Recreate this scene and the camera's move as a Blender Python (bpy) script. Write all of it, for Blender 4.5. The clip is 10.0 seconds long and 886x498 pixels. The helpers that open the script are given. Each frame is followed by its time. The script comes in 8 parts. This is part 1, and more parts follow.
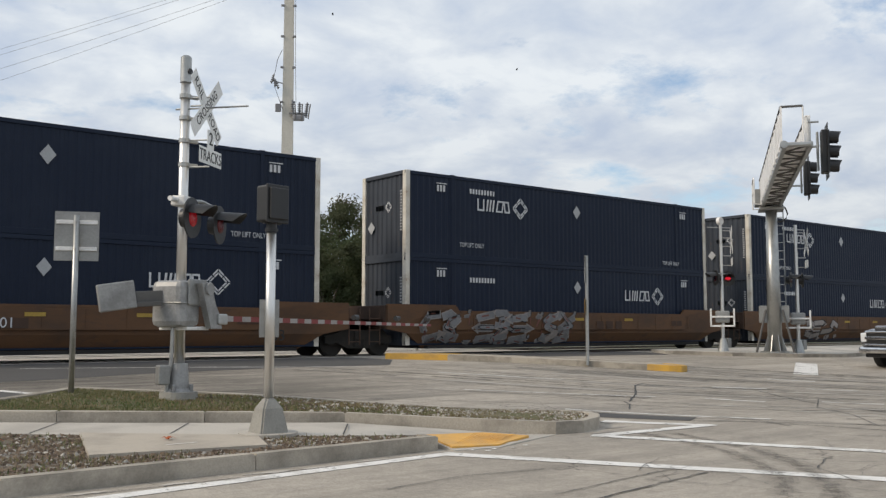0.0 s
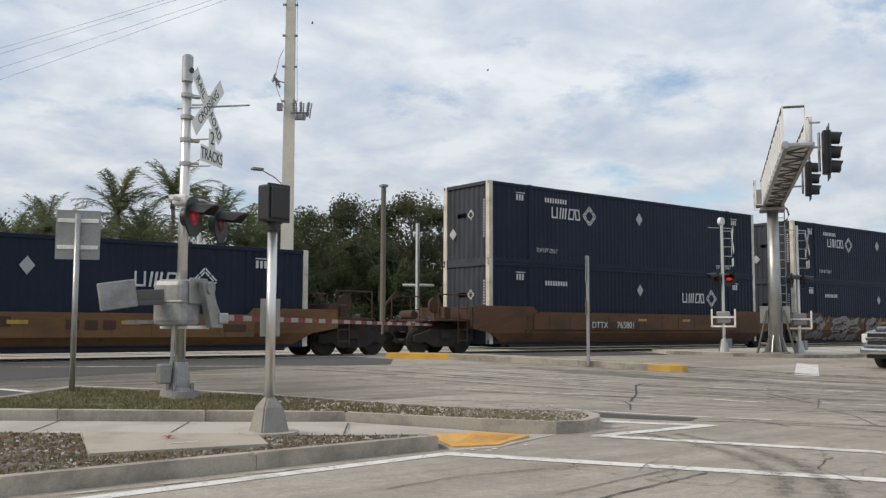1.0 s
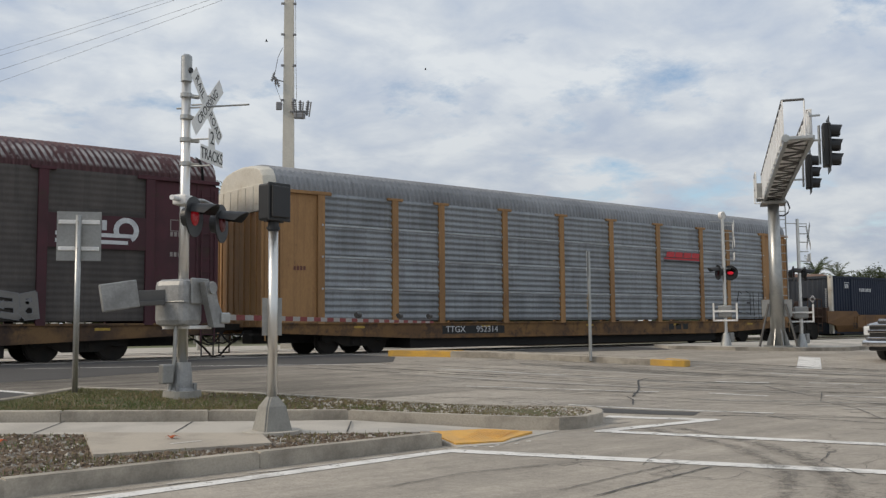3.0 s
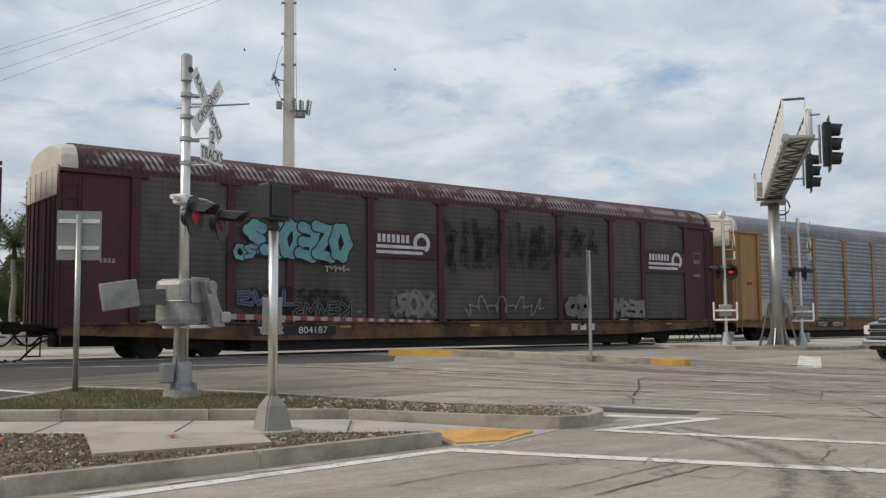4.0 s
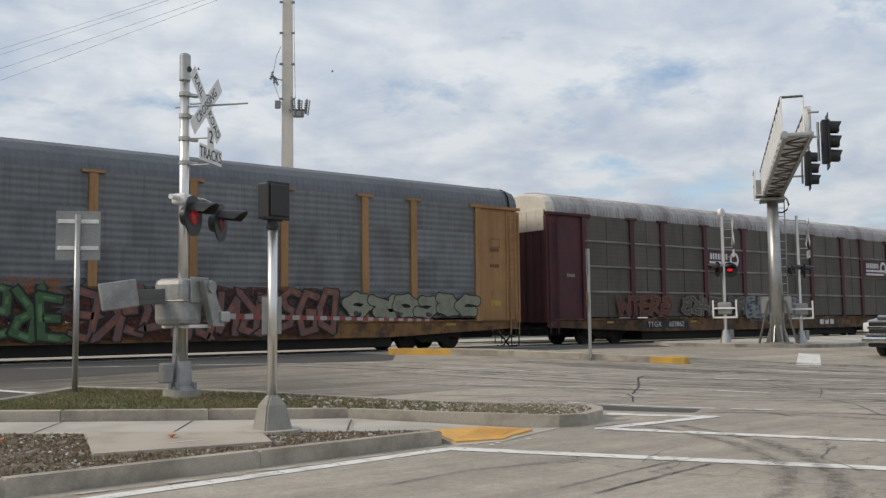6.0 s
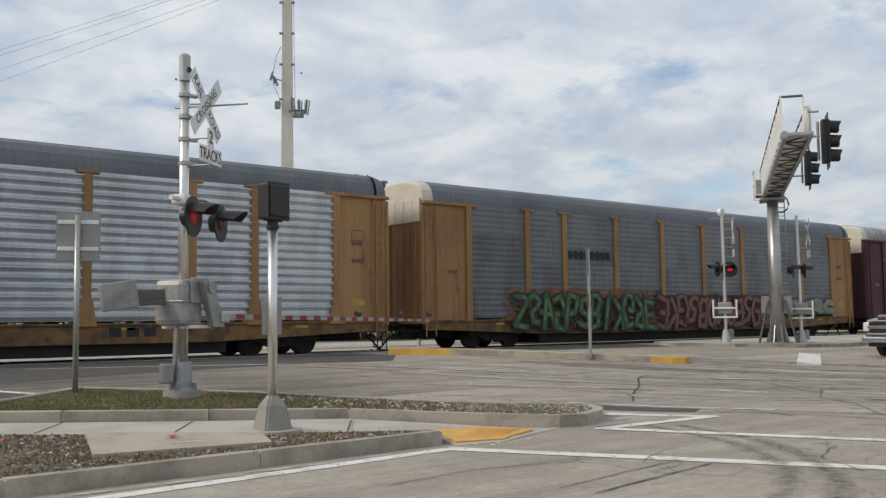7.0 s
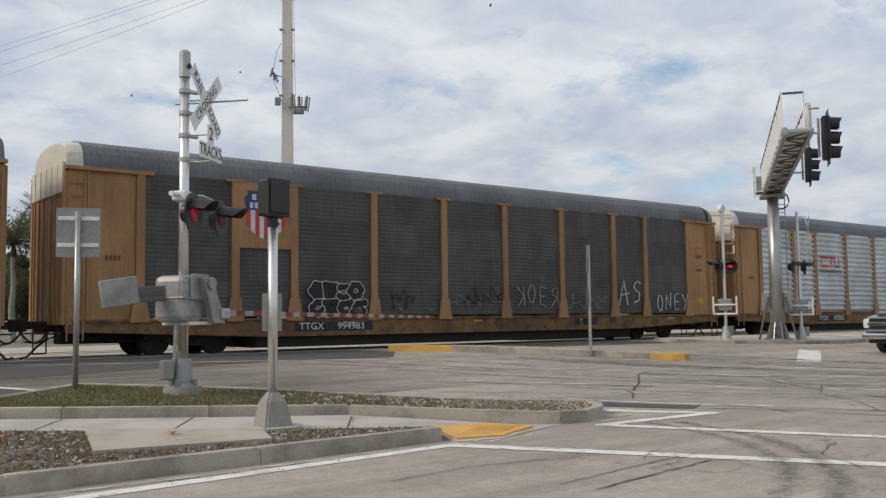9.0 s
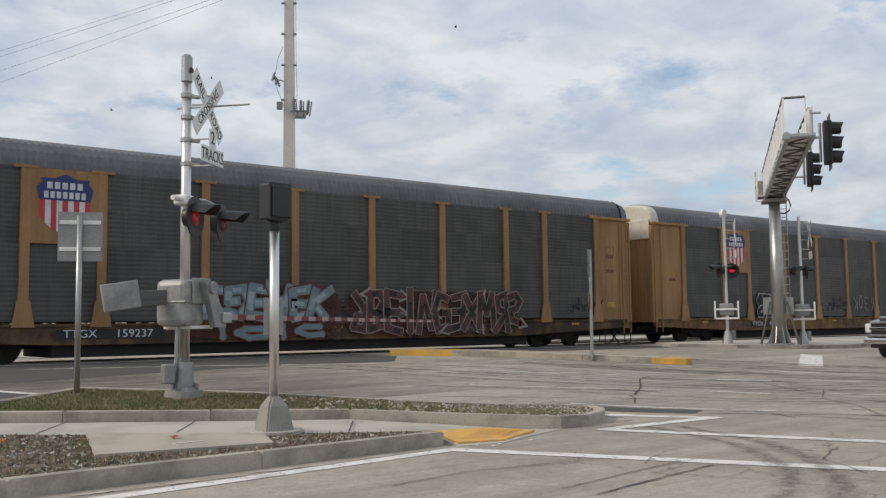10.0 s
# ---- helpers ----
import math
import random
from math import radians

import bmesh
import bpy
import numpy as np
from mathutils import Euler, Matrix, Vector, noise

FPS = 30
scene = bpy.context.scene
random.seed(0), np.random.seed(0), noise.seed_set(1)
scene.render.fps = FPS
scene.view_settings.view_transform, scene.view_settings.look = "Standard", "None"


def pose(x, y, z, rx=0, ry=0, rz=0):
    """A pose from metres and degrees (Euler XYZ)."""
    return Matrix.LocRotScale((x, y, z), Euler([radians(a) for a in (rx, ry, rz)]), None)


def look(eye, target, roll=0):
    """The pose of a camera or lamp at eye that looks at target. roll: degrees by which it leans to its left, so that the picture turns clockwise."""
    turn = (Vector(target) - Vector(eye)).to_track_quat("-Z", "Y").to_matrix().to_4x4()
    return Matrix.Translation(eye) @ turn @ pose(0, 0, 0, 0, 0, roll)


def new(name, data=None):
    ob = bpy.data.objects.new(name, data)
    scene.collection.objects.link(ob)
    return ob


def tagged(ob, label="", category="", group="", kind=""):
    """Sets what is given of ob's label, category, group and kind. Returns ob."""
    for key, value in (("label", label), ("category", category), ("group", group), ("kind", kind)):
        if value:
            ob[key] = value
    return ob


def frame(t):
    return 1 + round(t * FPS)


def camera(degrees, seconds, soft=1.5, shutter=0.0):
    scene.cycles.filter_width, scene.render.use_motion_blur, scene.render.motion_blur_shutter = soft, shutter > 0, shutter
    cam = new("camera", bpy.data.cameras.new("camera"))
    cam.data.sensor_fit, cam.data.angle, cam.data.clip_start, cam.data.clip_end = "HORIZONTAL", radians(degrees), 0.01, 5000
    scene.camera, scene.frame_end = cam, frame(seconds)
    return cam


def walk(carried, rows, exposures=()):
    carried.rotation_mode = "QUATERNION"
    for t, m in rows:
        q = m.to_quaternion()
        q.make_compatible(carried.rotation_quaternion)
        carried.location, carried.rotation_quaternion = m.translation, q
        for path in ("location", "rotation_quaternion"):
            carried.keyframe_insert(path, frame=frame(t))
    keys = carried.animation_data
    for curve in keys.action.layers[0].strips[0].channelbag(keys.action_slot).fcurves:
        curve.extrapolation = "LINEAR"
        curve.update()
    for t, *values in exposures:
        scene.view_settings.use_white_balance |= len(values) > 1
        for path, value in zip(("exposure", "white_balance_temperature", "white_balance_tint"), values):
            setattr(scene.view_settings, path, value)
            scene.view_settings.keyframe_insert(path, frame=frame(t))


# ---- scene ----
cam = camera(50.487, 10.0, soft=1.35)
EYE = (0.0, 0.0, 1.35)


def aim(yaw, pitch, roll):
    """Heading, tilt and lean in degrees, as a pose at the eye."""
    return Matrix.Translation(EYE) @ pose(0, 0, 0, 90 + pitch, 0, yaw) @ pose(0, 0, 0, 0, 0, roll)


walk(cam, [
    (0.0, aim(-38.437, 4.861, 0.008)), (0.5, aim(-38.393, 4.913, 0.128)), (1.0, aim(-38.374, 4.839, 0.175)),
    (1.5, aim(-38.378, 4.752, -0.012)), (2.0, aim(-38.298, 4.720, -0.288)), (2.5, aim(-38.308, 4.687, -0.428)),
    (4.0, aim(-38.299, 4.621, -0.476)), (4.5, aim(-38.281, 4.591, -0.495)), (5.0, aim(-38.319, 4.560, -0.571)),
    (5.5, aim(-38.345, 4.542, -0.648)), (7.0, aim(-38.345, 4.559, -0.767)), (7.5, aim(-38.358, 4.476, -0.836)),
    (8.0, aim(-38.358, 4.410, -0.881)), (8.5, aim(-38.358, 4.351, -0.972)), (9.0, aim(-38.332, 4.348, -0.741)),
    (9.5, aim(-38.241, 4.508, -0.513)), (10.0, aim(-38.242, 4.610, -0.687))],
    exposures=[(0.0, -0.02), (1.0, -0.04), (2.0, -0.21), (4.0, -0.19), (10.0, -0.16)])

# ---- sky and sun ----
SUN_DIR = Vector((-0.80, 0.30, 0.62)).normalized()   # towards the sun, behind thin cloud
world = bpy.data.worlds.new("world")
scene.world = world
world.use_nodes = True
wn, wl = world.node_tree.nodes, world.node_tree.links
wn.clear()


def wnode(kind, **inputs):
    n = wn.new(kind)
    for k, v in inputs.items():
        n.inputs[k].default_value = v
    return n


def build_sky():
    out = wn.new("ShaderNodeOutputWorld")
    back = wn.new("ShaderNodeBackground")
    sky = wn.new("ShaderNodeTexSky")
    sky.sky_type, sky.sun_disc = "NISHITA", False
    sky.sun_elevation = math.asin(SUN_DIR.z)
    sky.sun_rotation = math.atan2(SUN_DIR.x, SUN_DIR.y)
    sky_gain = wn.new("ShaderNodeVectorMath")
    sky_gain.operation = "SCALE"
    sky_gain.inputs["Scale"].default_value = 0.15
    wl.new(sky.outputs[0], sky_gain.inputs[0])
    coord = wn.new("ShaderNodeTexCoord")
    sep = wn.new("ShaderNodeSeparateXYZ")
    wl.new(coord.outputs["Generated"], sep.inputs[0])
    up = wn.new("ShaderNodeMath")
    up.operation = "MAXIMUM"
    up.inputs[1].default_value = 0.0
    wl.new(sep.outputs["Z"], up.inputs[0])
    lift = wn.new("ShaderNodeMath")
    lift.operation = "ADD"
    lift.inputs[1].default_value = 0.24
    wl.new(up.outputs[0], lift.inputs[0])
    flat = wn.new("ShaderNodeCombineXYZ")
    for axis in ("X", "Y"):
        div = wn.new("ShaderNodeMath")
        div.operation = "DIVIDE"
        wl.new(sep.outputs[axis], div.inputs[0])
        wl.new(lift.outputs[0], div.inputs[1])
        wl.new(div.outputs[0], flat.inputs[axis])
    # broad cloud cover
    cover = wnode("ShaderNodeTexNoise", Scale=2.3, Detail=10.0, Roughness=0.62, Distortion=0.1)
    shift = wn.new("ShaderNodeVectorMath")
    shift.operation = "ADD"
    shift.inputs[1].default_value = (3.1, 1.7, 0.0)
    wl.new(flat.outputs[0], shift.inputs[0])
    wl.new(shift.outputs[0], cover.inputs["Vector"])
    ramp = wn.new("ShaderNodeValToRGB")
    ramp.color_ramp.elements[0].position, ramp.color_ramp.elements[1].position = 0.33, 0.465
    wl.new(cover.outputs["Fac"], ramp.inputs[0])
    # light and grey parts of the clouds
    shade = wnode("ShaderNodeTexNoise", Scale=3.9, Detail=9.0, Roughness=0.56, Distortion=0.25)
    wl.new(flat.outputs[0], shade.inputs["Vector"])
    tone = wn.new("ShaderNodeValToRGB")
    e = tone.color_ramp.elements
    e[0].position, e[0].color = 0.32, (0.54, 0.62, 0.75, 1)
    e[1].position, e[1].color = 0.62, (0.82, 0.865, 0.905, 1)
    mid = e.new(0.48)
    mid.color = (0.675, 0.735, 0.815, 1)
    wl.new(shade.outputs["Fac"], tone.inputs[0])
    mix = wn.new("ShaderNodeMix")
    mix.data_type = "RGBA"
    wl.new(ramp.outputs[0], mix.inputs["Factor"])
    wl.new(sky_gain.outputs[0], mix.inputs["A"])
    # thicker, greyer cloud low over the horizon
    low = wn.new("ShaderNodeMapRange")
    for k, v in (("From Min", 0.03), ("From Max", 0.26), ("To Min", 0.83), ("To Max", 1.01)):
        low.inputs[k].default_value = v
    wl.new(up.outputs[0], low.inputs["Value"])
    grey = wn.new("ShaderNodeVectorMath")
    grey.operation = "SCALE"
    wl.new(tone.outputs[0], grey.inputs[0])
    wl.new(low.outputs["Result"], grey.inputs["Scale"])
    wl.new(grey.outputs[0], mix.inputs["B"])
    wl.new(mix.outputs["Result"], back.inputs["Color"])
    back.inputs["Strength"].default_value = 1.0
    wl.new(back.outputs[0], out.inputs[0])


build_sky()
sun = new("sun", bpy.data.lights.new("sun", "SUN"))
sun.data.energy, sun.data.angle, sun.data.color = 2.1, radians(16), (1.0, 0.86, 0.68)
sun.matrix_world = look(SUN_DIR * 200, (0, 0, 0))

# ---- materials ----


def rgb(c):
    return (c[0], c[1], c[2], 1.0)


def mat(name, col, worn=None, rough=0.6, metal=0.0, large=0.8, fine=25.0, amount=0.5, grain=0.12, bump=0.08,
        stretch=(1, 1, 1), glow=None, edge=(0.45, 0.62), vary=0.0, rust=None, rust_edge=(0.56, 0.66), rust_scale=2.0, chip=None, runs=None):
    """A worn surface: two scales of noise between two colours, grain, optional rust patches, fine relief."""
    m = bpy.data.materials.new(name)
    m.use_nodes = True
    n, l = m.node_tree.nodes, m.node_tree.links
    b = n["Principled BSDF"]
    b.inputs["Roughness"].default_value, b.inputs["Metallic"].default_value = rough, metal
    worn = worn or tuple(v * 0.72 for v in col)
    coord, mapping = n.new("ShaderNodeTexCoord"), n.new("ShaderNodeMapping")
    mapping.inputs["Scale"].default_value = stretch
    l.new(coord.outputs["Object"], mapping.inputs["Vector"])

    def noise_of(scale, detail=6.0, rough_=0.6):
        t = n.new("ShaderNodeTexNoise")
        t.inputs["Scale"].default_value, t.inputs["Detail"].default_value, t.inputs["Roughness"].default_value = scale, detail, rough_
        l.new(mapping.outputs[0], t.inputs["Vector"])
        return t

    def ramp_of(src, lo, hi, a=0.0, z=1.0):
        r = n.new("ShaderNodeMapRange")
        r.inputs["From Min"].default_value, r.inputs["From Max"].default_value = lo, hi
        r.inputs["To Min"].default_value, r.inputs["To Max"].default_value = a, z
        l.new(src, r.inputs["Value"])
        return r.outputs["Result"]

    def mixed(fac, a, z, mode="MIX"):
        x = n.new("ShaderNodeMix")
        x.data_type, x.blend_type = "RGBA", mode
        for sock, v in (("Factor", fac), ("A", a), ("B", z)):
            if isinstance(v, (tuple, float)):
                x.inputs[sock].default_value = rgb(v) if isinstance(v, tuple) else v
            else:
                l.new(v, x.inputs[sock])
        return x.outputs["Result"]

    if vary:
        seed, place = n.new("ShaderNodeObjectInfo"), n.new("ShaderNodeCombineXYZ")
        for i, k in enumerate((41.0, 17.0, 29.0)):
            x = n.new("ShaderNodeMath")
            x.operation = "MULTIPLY"
            x.inputs[1].default_value = k
            l.new(seed.outputs["Random"], x.inputs[0])
            l.new(x.outputs[0], place.inputs[i])
        l.new(place.outputs[0], mapping.inputs["Location"])
    big, small = noise_of(large), noise_of(fine, 4.0, 0.7)
    colour = mixed(ramp_of(big.outputs["Fac"], edge[0], edge[1], 0.0, amount), tuple(col), tuple(worn))
    if rust:
        colour = mixed(ramp_of(noise_of(rust_scale, 9.0, 0.68).outputs["Fac"], *rust_edge), colour, tuple(rust))
    if runs:
        tall, t = n.new("ShaderNodeMapping"), n.new("ShaderNodeTexNoise")
        tall.inputs["Scale"].default_value = (5.0, 5.0, 0.32)
        l.new(mapping.outputs[0], tall.inputs["Vector"])
        t.inputs["Scale"].default_value, t.inputs["Detail"].default_value, t.inputs["Roughness"].default_value = 1.3, 8.0, 0.7
        l.new(tall.outputs[0], t.inputs["Vector"])
        colour = mixed(ramp_of(t.outputs["Fac"], 0.47, 0.72, 0.0, runs[1]), colour, tuple(runs[0]))
    g = ramp_of(small.outputs["Fac"], 0.3, 0.7, 1.0 - grain, 1.0 + grain)
    grey = n.new("ShaderNodeCombineXYZ")
    for i in range(3):
        l.new(g, grey.inputs[i])
    colour = mixed(1.0, colour, grey.outputs[0], "MULTIPLY")
    if vary:
        info = n.new("ShaderNodeObjectInfo")
        v = ramp_of(info.outputs["Random"], 0.0, 1.0, 1.0 - vary, 1.0 + vary)
        gv = n.new("ShaderNodeCombineXYZ")
        for i in range(3):
            l.new(v, gv.inputs[i])
        colour = mixed(1.0, colour, gv.outputs[0], "MULTIPLY")
    l.new(colour, b.inputs["Base Color"])
    l.new(ramp_of(small.outputs["Fac"], 0.3, 0.7, rough - 0.06, min(1.0, rough + 0.06)), b.inputs["Roughness"])
    if bump:
        bp = n.new("ShaderNodeBump")
        bp.inputs["Strength"].default_value, bp.inputs["Distance"].default_value = bump, 0.02
        l.new(small.outputs["Fac"], bp.inputs["Height"])
        l.new(bp.outputs[0], b.inputs["Normal"])
    if chip:
        l.new(ramp_of(noise_of(chip, 9.0, 0.7).outputs["Fac"], 0.36, 0.42), b.inputs["Alpha"])
    if glow:
        b.inputs["Emission Color"].default_value = rgb(glow[0])
        b.inputs["Emission Strength"].default_value = glow[1]
    return m


def leafy(m):
    """Leaves let some light through and hardly shine."""
    n, l = m.node_tree.nodes, m.node_tree.links
    b, out = n["Principled BSDF"], n["Material Output"]
    b.inputs["Specular IOR Level"].default_value = 0.15
    thin, both = n.new("ShaderNodeBsdfTranslucent"), n.new("ShaderNodeMixShader")
    l.new(b.inputs["Base Color"].links[0].from_socket, thin.inputs["Color"])
    both.inputs[0].default_value = 0.55
    l.new(b.outputs[0], both.inputs[1])
    l.new(thin.outputs[0], both.inputs[2])
    l.new(both.outputs[0], out.inputs["Surface"])


M = {}
M["road_dark"] = mat("asphalt_dark", (0.085, 0.081, 0.077), (0.06, 0.058, 0.056), rough=0.9, large=0.5, fine=60, bump=0.2)
M["tar"] = mat("tar_seal", (0.07, 0.068, 0.066), rough=0.8, fine=40)
M["streak"] = mat("road_streak", (0.235, 0.214, 0.187), (0.31, 0.284, 0.247), rough=0.9, large=1.4, fine=70, amount=1.0, edge=(0.42, 0.58))
M["streak_pale"] = mat("road_streak_pale", (0.42, 0.388, 0.34), (0.34, 0.31, 0.268), rough=0.9, large=1.4, fine=70, amount=1.0, edge=(0.42, 0.58))
M["paint_white"] = mat("road_paint_white", (0.74, 0.72, 0.68), (0.42, 0.395, 0.36), rough=0.7, large=2.5, fine=45, amount=0.8, grain=0.15, edge=(0.5, 0.66), chip=6.0)
M["paint_yellow"] = mat("paint_yellow", (0.62, 0.36, 0.06), (0.45, 0.28, 0.09), rough=0.7, large=3, fine=40, amount=0.7)
M["kerb"] = mat("kerb_concrete", (0.42, 0.376, 0.312), (0.215, 0.192, 0.157), rough=0.9, large=1.4, fine=45, amount=0.85, grain=0.14, bump=0.2, vary=0.06)
M["walk"] = mat("sidewalk_concrete", (0.485, 0.448, 0.392), (0.37, 0.34, 0.297), rough=0.9, large=1.1, fine=50, amount=0.8, grain=0.1, bump=0.15)
M["slab"] = mat("concrete_slab", (0.44, 0.388, 0.318), (0.34, 0.30, 0.25), rough=0.9, large=1.8, fine=50, amount=0.8, bump=0.15)
M["pedestal"] = mat("pedestal_concrete", (0.30, 0.29, 0.26), (0.22, 0.21, 0.19), rough=0.9, large=3, fine=40, bump=0.15)
M["mulch"] = mat("mulch_soil", (0.14, 0.115, 0.09), (0.21, 0.18, 0.14), rough=1.0, large=2.5, fine=30, amount=1.0, grain=0.35, bump=0.6)
M["grass_soil"] = mat("grass_soil", (0.10, 0.10, 0.045), (0.18, 0.15, 0.095), rough=1.0, large=1.3, fine=30, amount=1.0, grain=0.3, bump=0.6, edge=(0.4, 0.6))
M["dirt"] = mat("far_ground", (0.2, 0.19, 0.14), (0.12, 0.13, 0.06), rough=1.0, large=0.08, fine=6, amount=1.0, grain=0.25)
M["ballast"] = mat("ballast_pale", (0.50, 0.47, 0.42), (0.36, 0.34, 0.30), rough=1.0, large=0.6, fine=22, amount=1.0, grain=0.3, bump=0.6)
M["rail"] = mat("rail_steel", (0.13, 0.1, 0.085), (0.2, 0.15, 0.11), rough=0.5, metal=0.6)
M["rail_top"] = mat("rail_head", (0.42, 0.41, 0.4), rough=0.3, metal=1.0, bump=0.0)
M["stone"] = mat("shell_stone", (0.46, 0.43, 0.38), (0.25, 0.23, 0.195), rough=0.9, large=9.0, amount=1.0, edge=(0.4, 0.6))
M["chip"] = mat("bark_chip", (0.085, 0.06, 0.042), (0.20, 0.15, 0.105), rough=1.0, large=9.0, amount=1.0, edge=(0.4, 0.62))
M["grass"] = mat("grass_blade", (0.09, 0.125, 0.035), (0.15, 0.145, 0.055), rough=0.8, large=0.9, amount=1.0)
M["dry_grass"] = mat("dry_grass_blade", (0.21, 0.17, 0.085), (0.12, 0.13, 0.05), rough=0.9, large=0.9, amount=1.0)
M["galv"] = mat("galvanised_steel", (0.42, 0.425, 0.415), (0.31, 0.315, 0.305), rough=0.4, metal=0.8, large=3, fine=30, amount=0.6, bump=0.03)
M["silver"] = mat("silver_painted_pole", (0.70, 0.69, 0.665), (0.63, 0.62, 0.595), rough=0.34, metal=0.92, large=0.9, fine=12, amount=0.5, grain=0.01, bump=0, rust=(0.3, 0.2, 0.12), rust_edge=(0.69, 0.74))
M["grey_box"] = mat("grey_painted_casting", (0.34, 0.34, 0.335), (0.21, 0.21, 0.205), rough=0.5, metal=0.2, large=2.6, fine=35, amount=0.9, bump=0.04, edge=(0.42, 0.6))
M["alu"] = mat("sign_back_aluminium", (0.31, 0.31, 0.30), (0.21, 0.21, 0.20), rough=0.45, metal=0.5, large=2.0, fine=25, amount=0.6)
M["black"] = mat("black_housing", (0.014, 0.0145, 0.016), (0.024, 0.024, 0.024), rough=0.45, bump=0.03)
M["sign_white"] = mat("sign_white", (0.74, 0.745, 0.73), (0.62, 0.62, 0.6), rough=0.5, large=2)
M["sign_black"] = mat("sign_black", (0.025, 0.025, 0.025), rough=0.6)
M["gate_red"] = mat("gate_red", (0.20, 0.032, 0.03), (0.15, 0.028, 0.026), rough=0.6)
M["gate_white"] = mat("gate_white", (0.32, 0.30, 0.285), (0.24, 0.225, 0.21), rough=0.6)
M["steel_dark"] = mat("dark_steel", (0.13, 0.125, 0.12), (0.08, 0.078, 0.075), rough=0.6, metal=0.3)
M["lens_red"] = mat("red_lens_lit", (0.28, 0.01, 0.015), rough=0.25, glow=((1.0, 0.02, 0.04), 0.06))
M["lens_mid"] = mat("red_lens_shaded", (0.12, 0.008, 0.012), rough=0.3)
M["lens_dim"] = mat("red_lens_unlit", (0.05, 0.006, 0.008), rough=0.25)
M["lens_bright"] = mat("red_lens_bright", (0.5, 0.01, 0.015), rough=0.25, glow=((1.0, 0.02, 0.05), 0.5))
M["white_paint"] = mat("white_paint_steel", (0.80, 0.79, 0.77), (0.60, 0.59, 0.57), rough=0.5, large=2)
M["concrete_pole"] = mat("concrete_pole", (0.62, 0.59, 0.52), (0.52, 0.5, 0.44), rough=0.85, large=0.8, fine=20)
M["navy"] = mat("navy_container_paint", (0.0105, 0.0175, 0.036), (0.015, 0.0225, 0.041), rough=0.55, large=0.5, fine=18, amount=0.8, grain=0.12, bump=0.02, vary=0.04)
# container ends: sunlit paleness put into the navy, with dust and rust patches
M["navy_dusty_sunlit"] = mat("navy_dusty_end", (0.032, 0.04, 0.055), (0.02, 0.026, 0.038), rough=0.7, large=0.8, fine=18, amount=0.9, stretch=(1, 2, 0.5), rust=(0.09, 0.06, 0.045), rust_edge=(0.62, 0.74))
M["post_cream"] = mat("cream_corner_post", (0.62, 0.59, 0.52), (0.48, 0.43, 0.35), rough=0.6, large=2, fine=20, amount=0.8, rust=(0.27, 0.15, 0.08), rust_edge=(0.64, 0.72))
M["decal"] = mat("white_decal", (0.62, 0.63, 0.64), (0.45, 0.46, 0.48), rough=0.6, large=3, amount=0.7)
M["decal_grey"] = mat("grey_decal", (0.40, 0.41, 0.42), rough=0.6)
M["well_brown"] = mat("well_car_brown", (0.115, 0.055, 0.023), (0.07, 0.037, 0.02), rough=0.75, large=0.55, fine=20, amount=0.9, stretch=(1, 1, 2.2), rust=(0.075, 0.04, 0.024), rust_edge=(0.52, 0.7))
M["well_yellow"] = mat("well_car_yellow", (0.165, 0.084, 0.03), (0.11, 0.057, 0.025), rough=0.75, large=0.55, fine=20, amount=0.9, stretch=(1, 1, 2.2), rust=(0.10, 0.05, 0.028), rust_edge=(0.54, 0.7))
M["rust_frame"] = mat("rusty_frame", (0.075, 0.042, 0.028), (0.045, 0.03, 0.022), rough=0.9, large=1.5, fine=20)
M["truck"] = mat("wheel_truck_grime", (0.02, 0.018, 0.016), (0.04, 0.03, 0.022), rough=0.9, large=3, fine=20)
M["under"] = mat("underframe_black", (0.016, 0.015, 0.015), (0.03, 0.027, 0.024), rough=0.9)
M["yellow"] = mat("rack_yellow", (0.36, 0.20, 0.082), (0.26, 0.142, 0.058), rough=0.7, large=0.7, fine=20, amount=0.9, stretch=(1, 1, 0.4), rust=(0.17, 0.085, 0.04), rust_edge=(0.60, 0.72), vary=0.07, runs=((0.17, 0.09, 0.045), 0.55))
M["yellow_dirty"] = mat("rack_yellow_sill_dirty", (0.215, 0.114, 0.038), (0.125, 0.067, 0.03), rough=0.75, large=0.6, fine=20, amount=0.9, rust=(0.065, 0.038, 0.024), rust_edge=(0.47, 0.62))
M["sill_grimy"] = mat("rack_sill_grimy", (0.17, 0.098, 0.042), (0.06, 0.036, 0.024), rough=0.85, large=0.9, fine=20, amount=1.0, edge=(0.4, 0.58), rust=(0.04, 0.026, 0.02), rust_edge=(0.5, 0.62), vary=0.05)
M["panel_silver"] = mat("panel_galvanised_bright", (0.62, 0.645, 0.67), (0.48, 0.505, 0.53), rough=0.36, metal=0.55, large=0.7, fine=22, amount=0.9, stretch=(1.6, 1, 0.5), vary=0.07, runs=((0.33, 0.32, 0.31), 0.3))
M["panel_grey"] = mat("panel_galvanised_aged", (0.29, 0.31, 0.33), (0.215, 0.23, 0.245), rough=0.5, metal=0.3, large=0.7, fine=22, amount=0.9, stretch=(1.2, 1, 0.6), vary=0.09, runs=((0.15, 0.15, 0.15), 0.6))
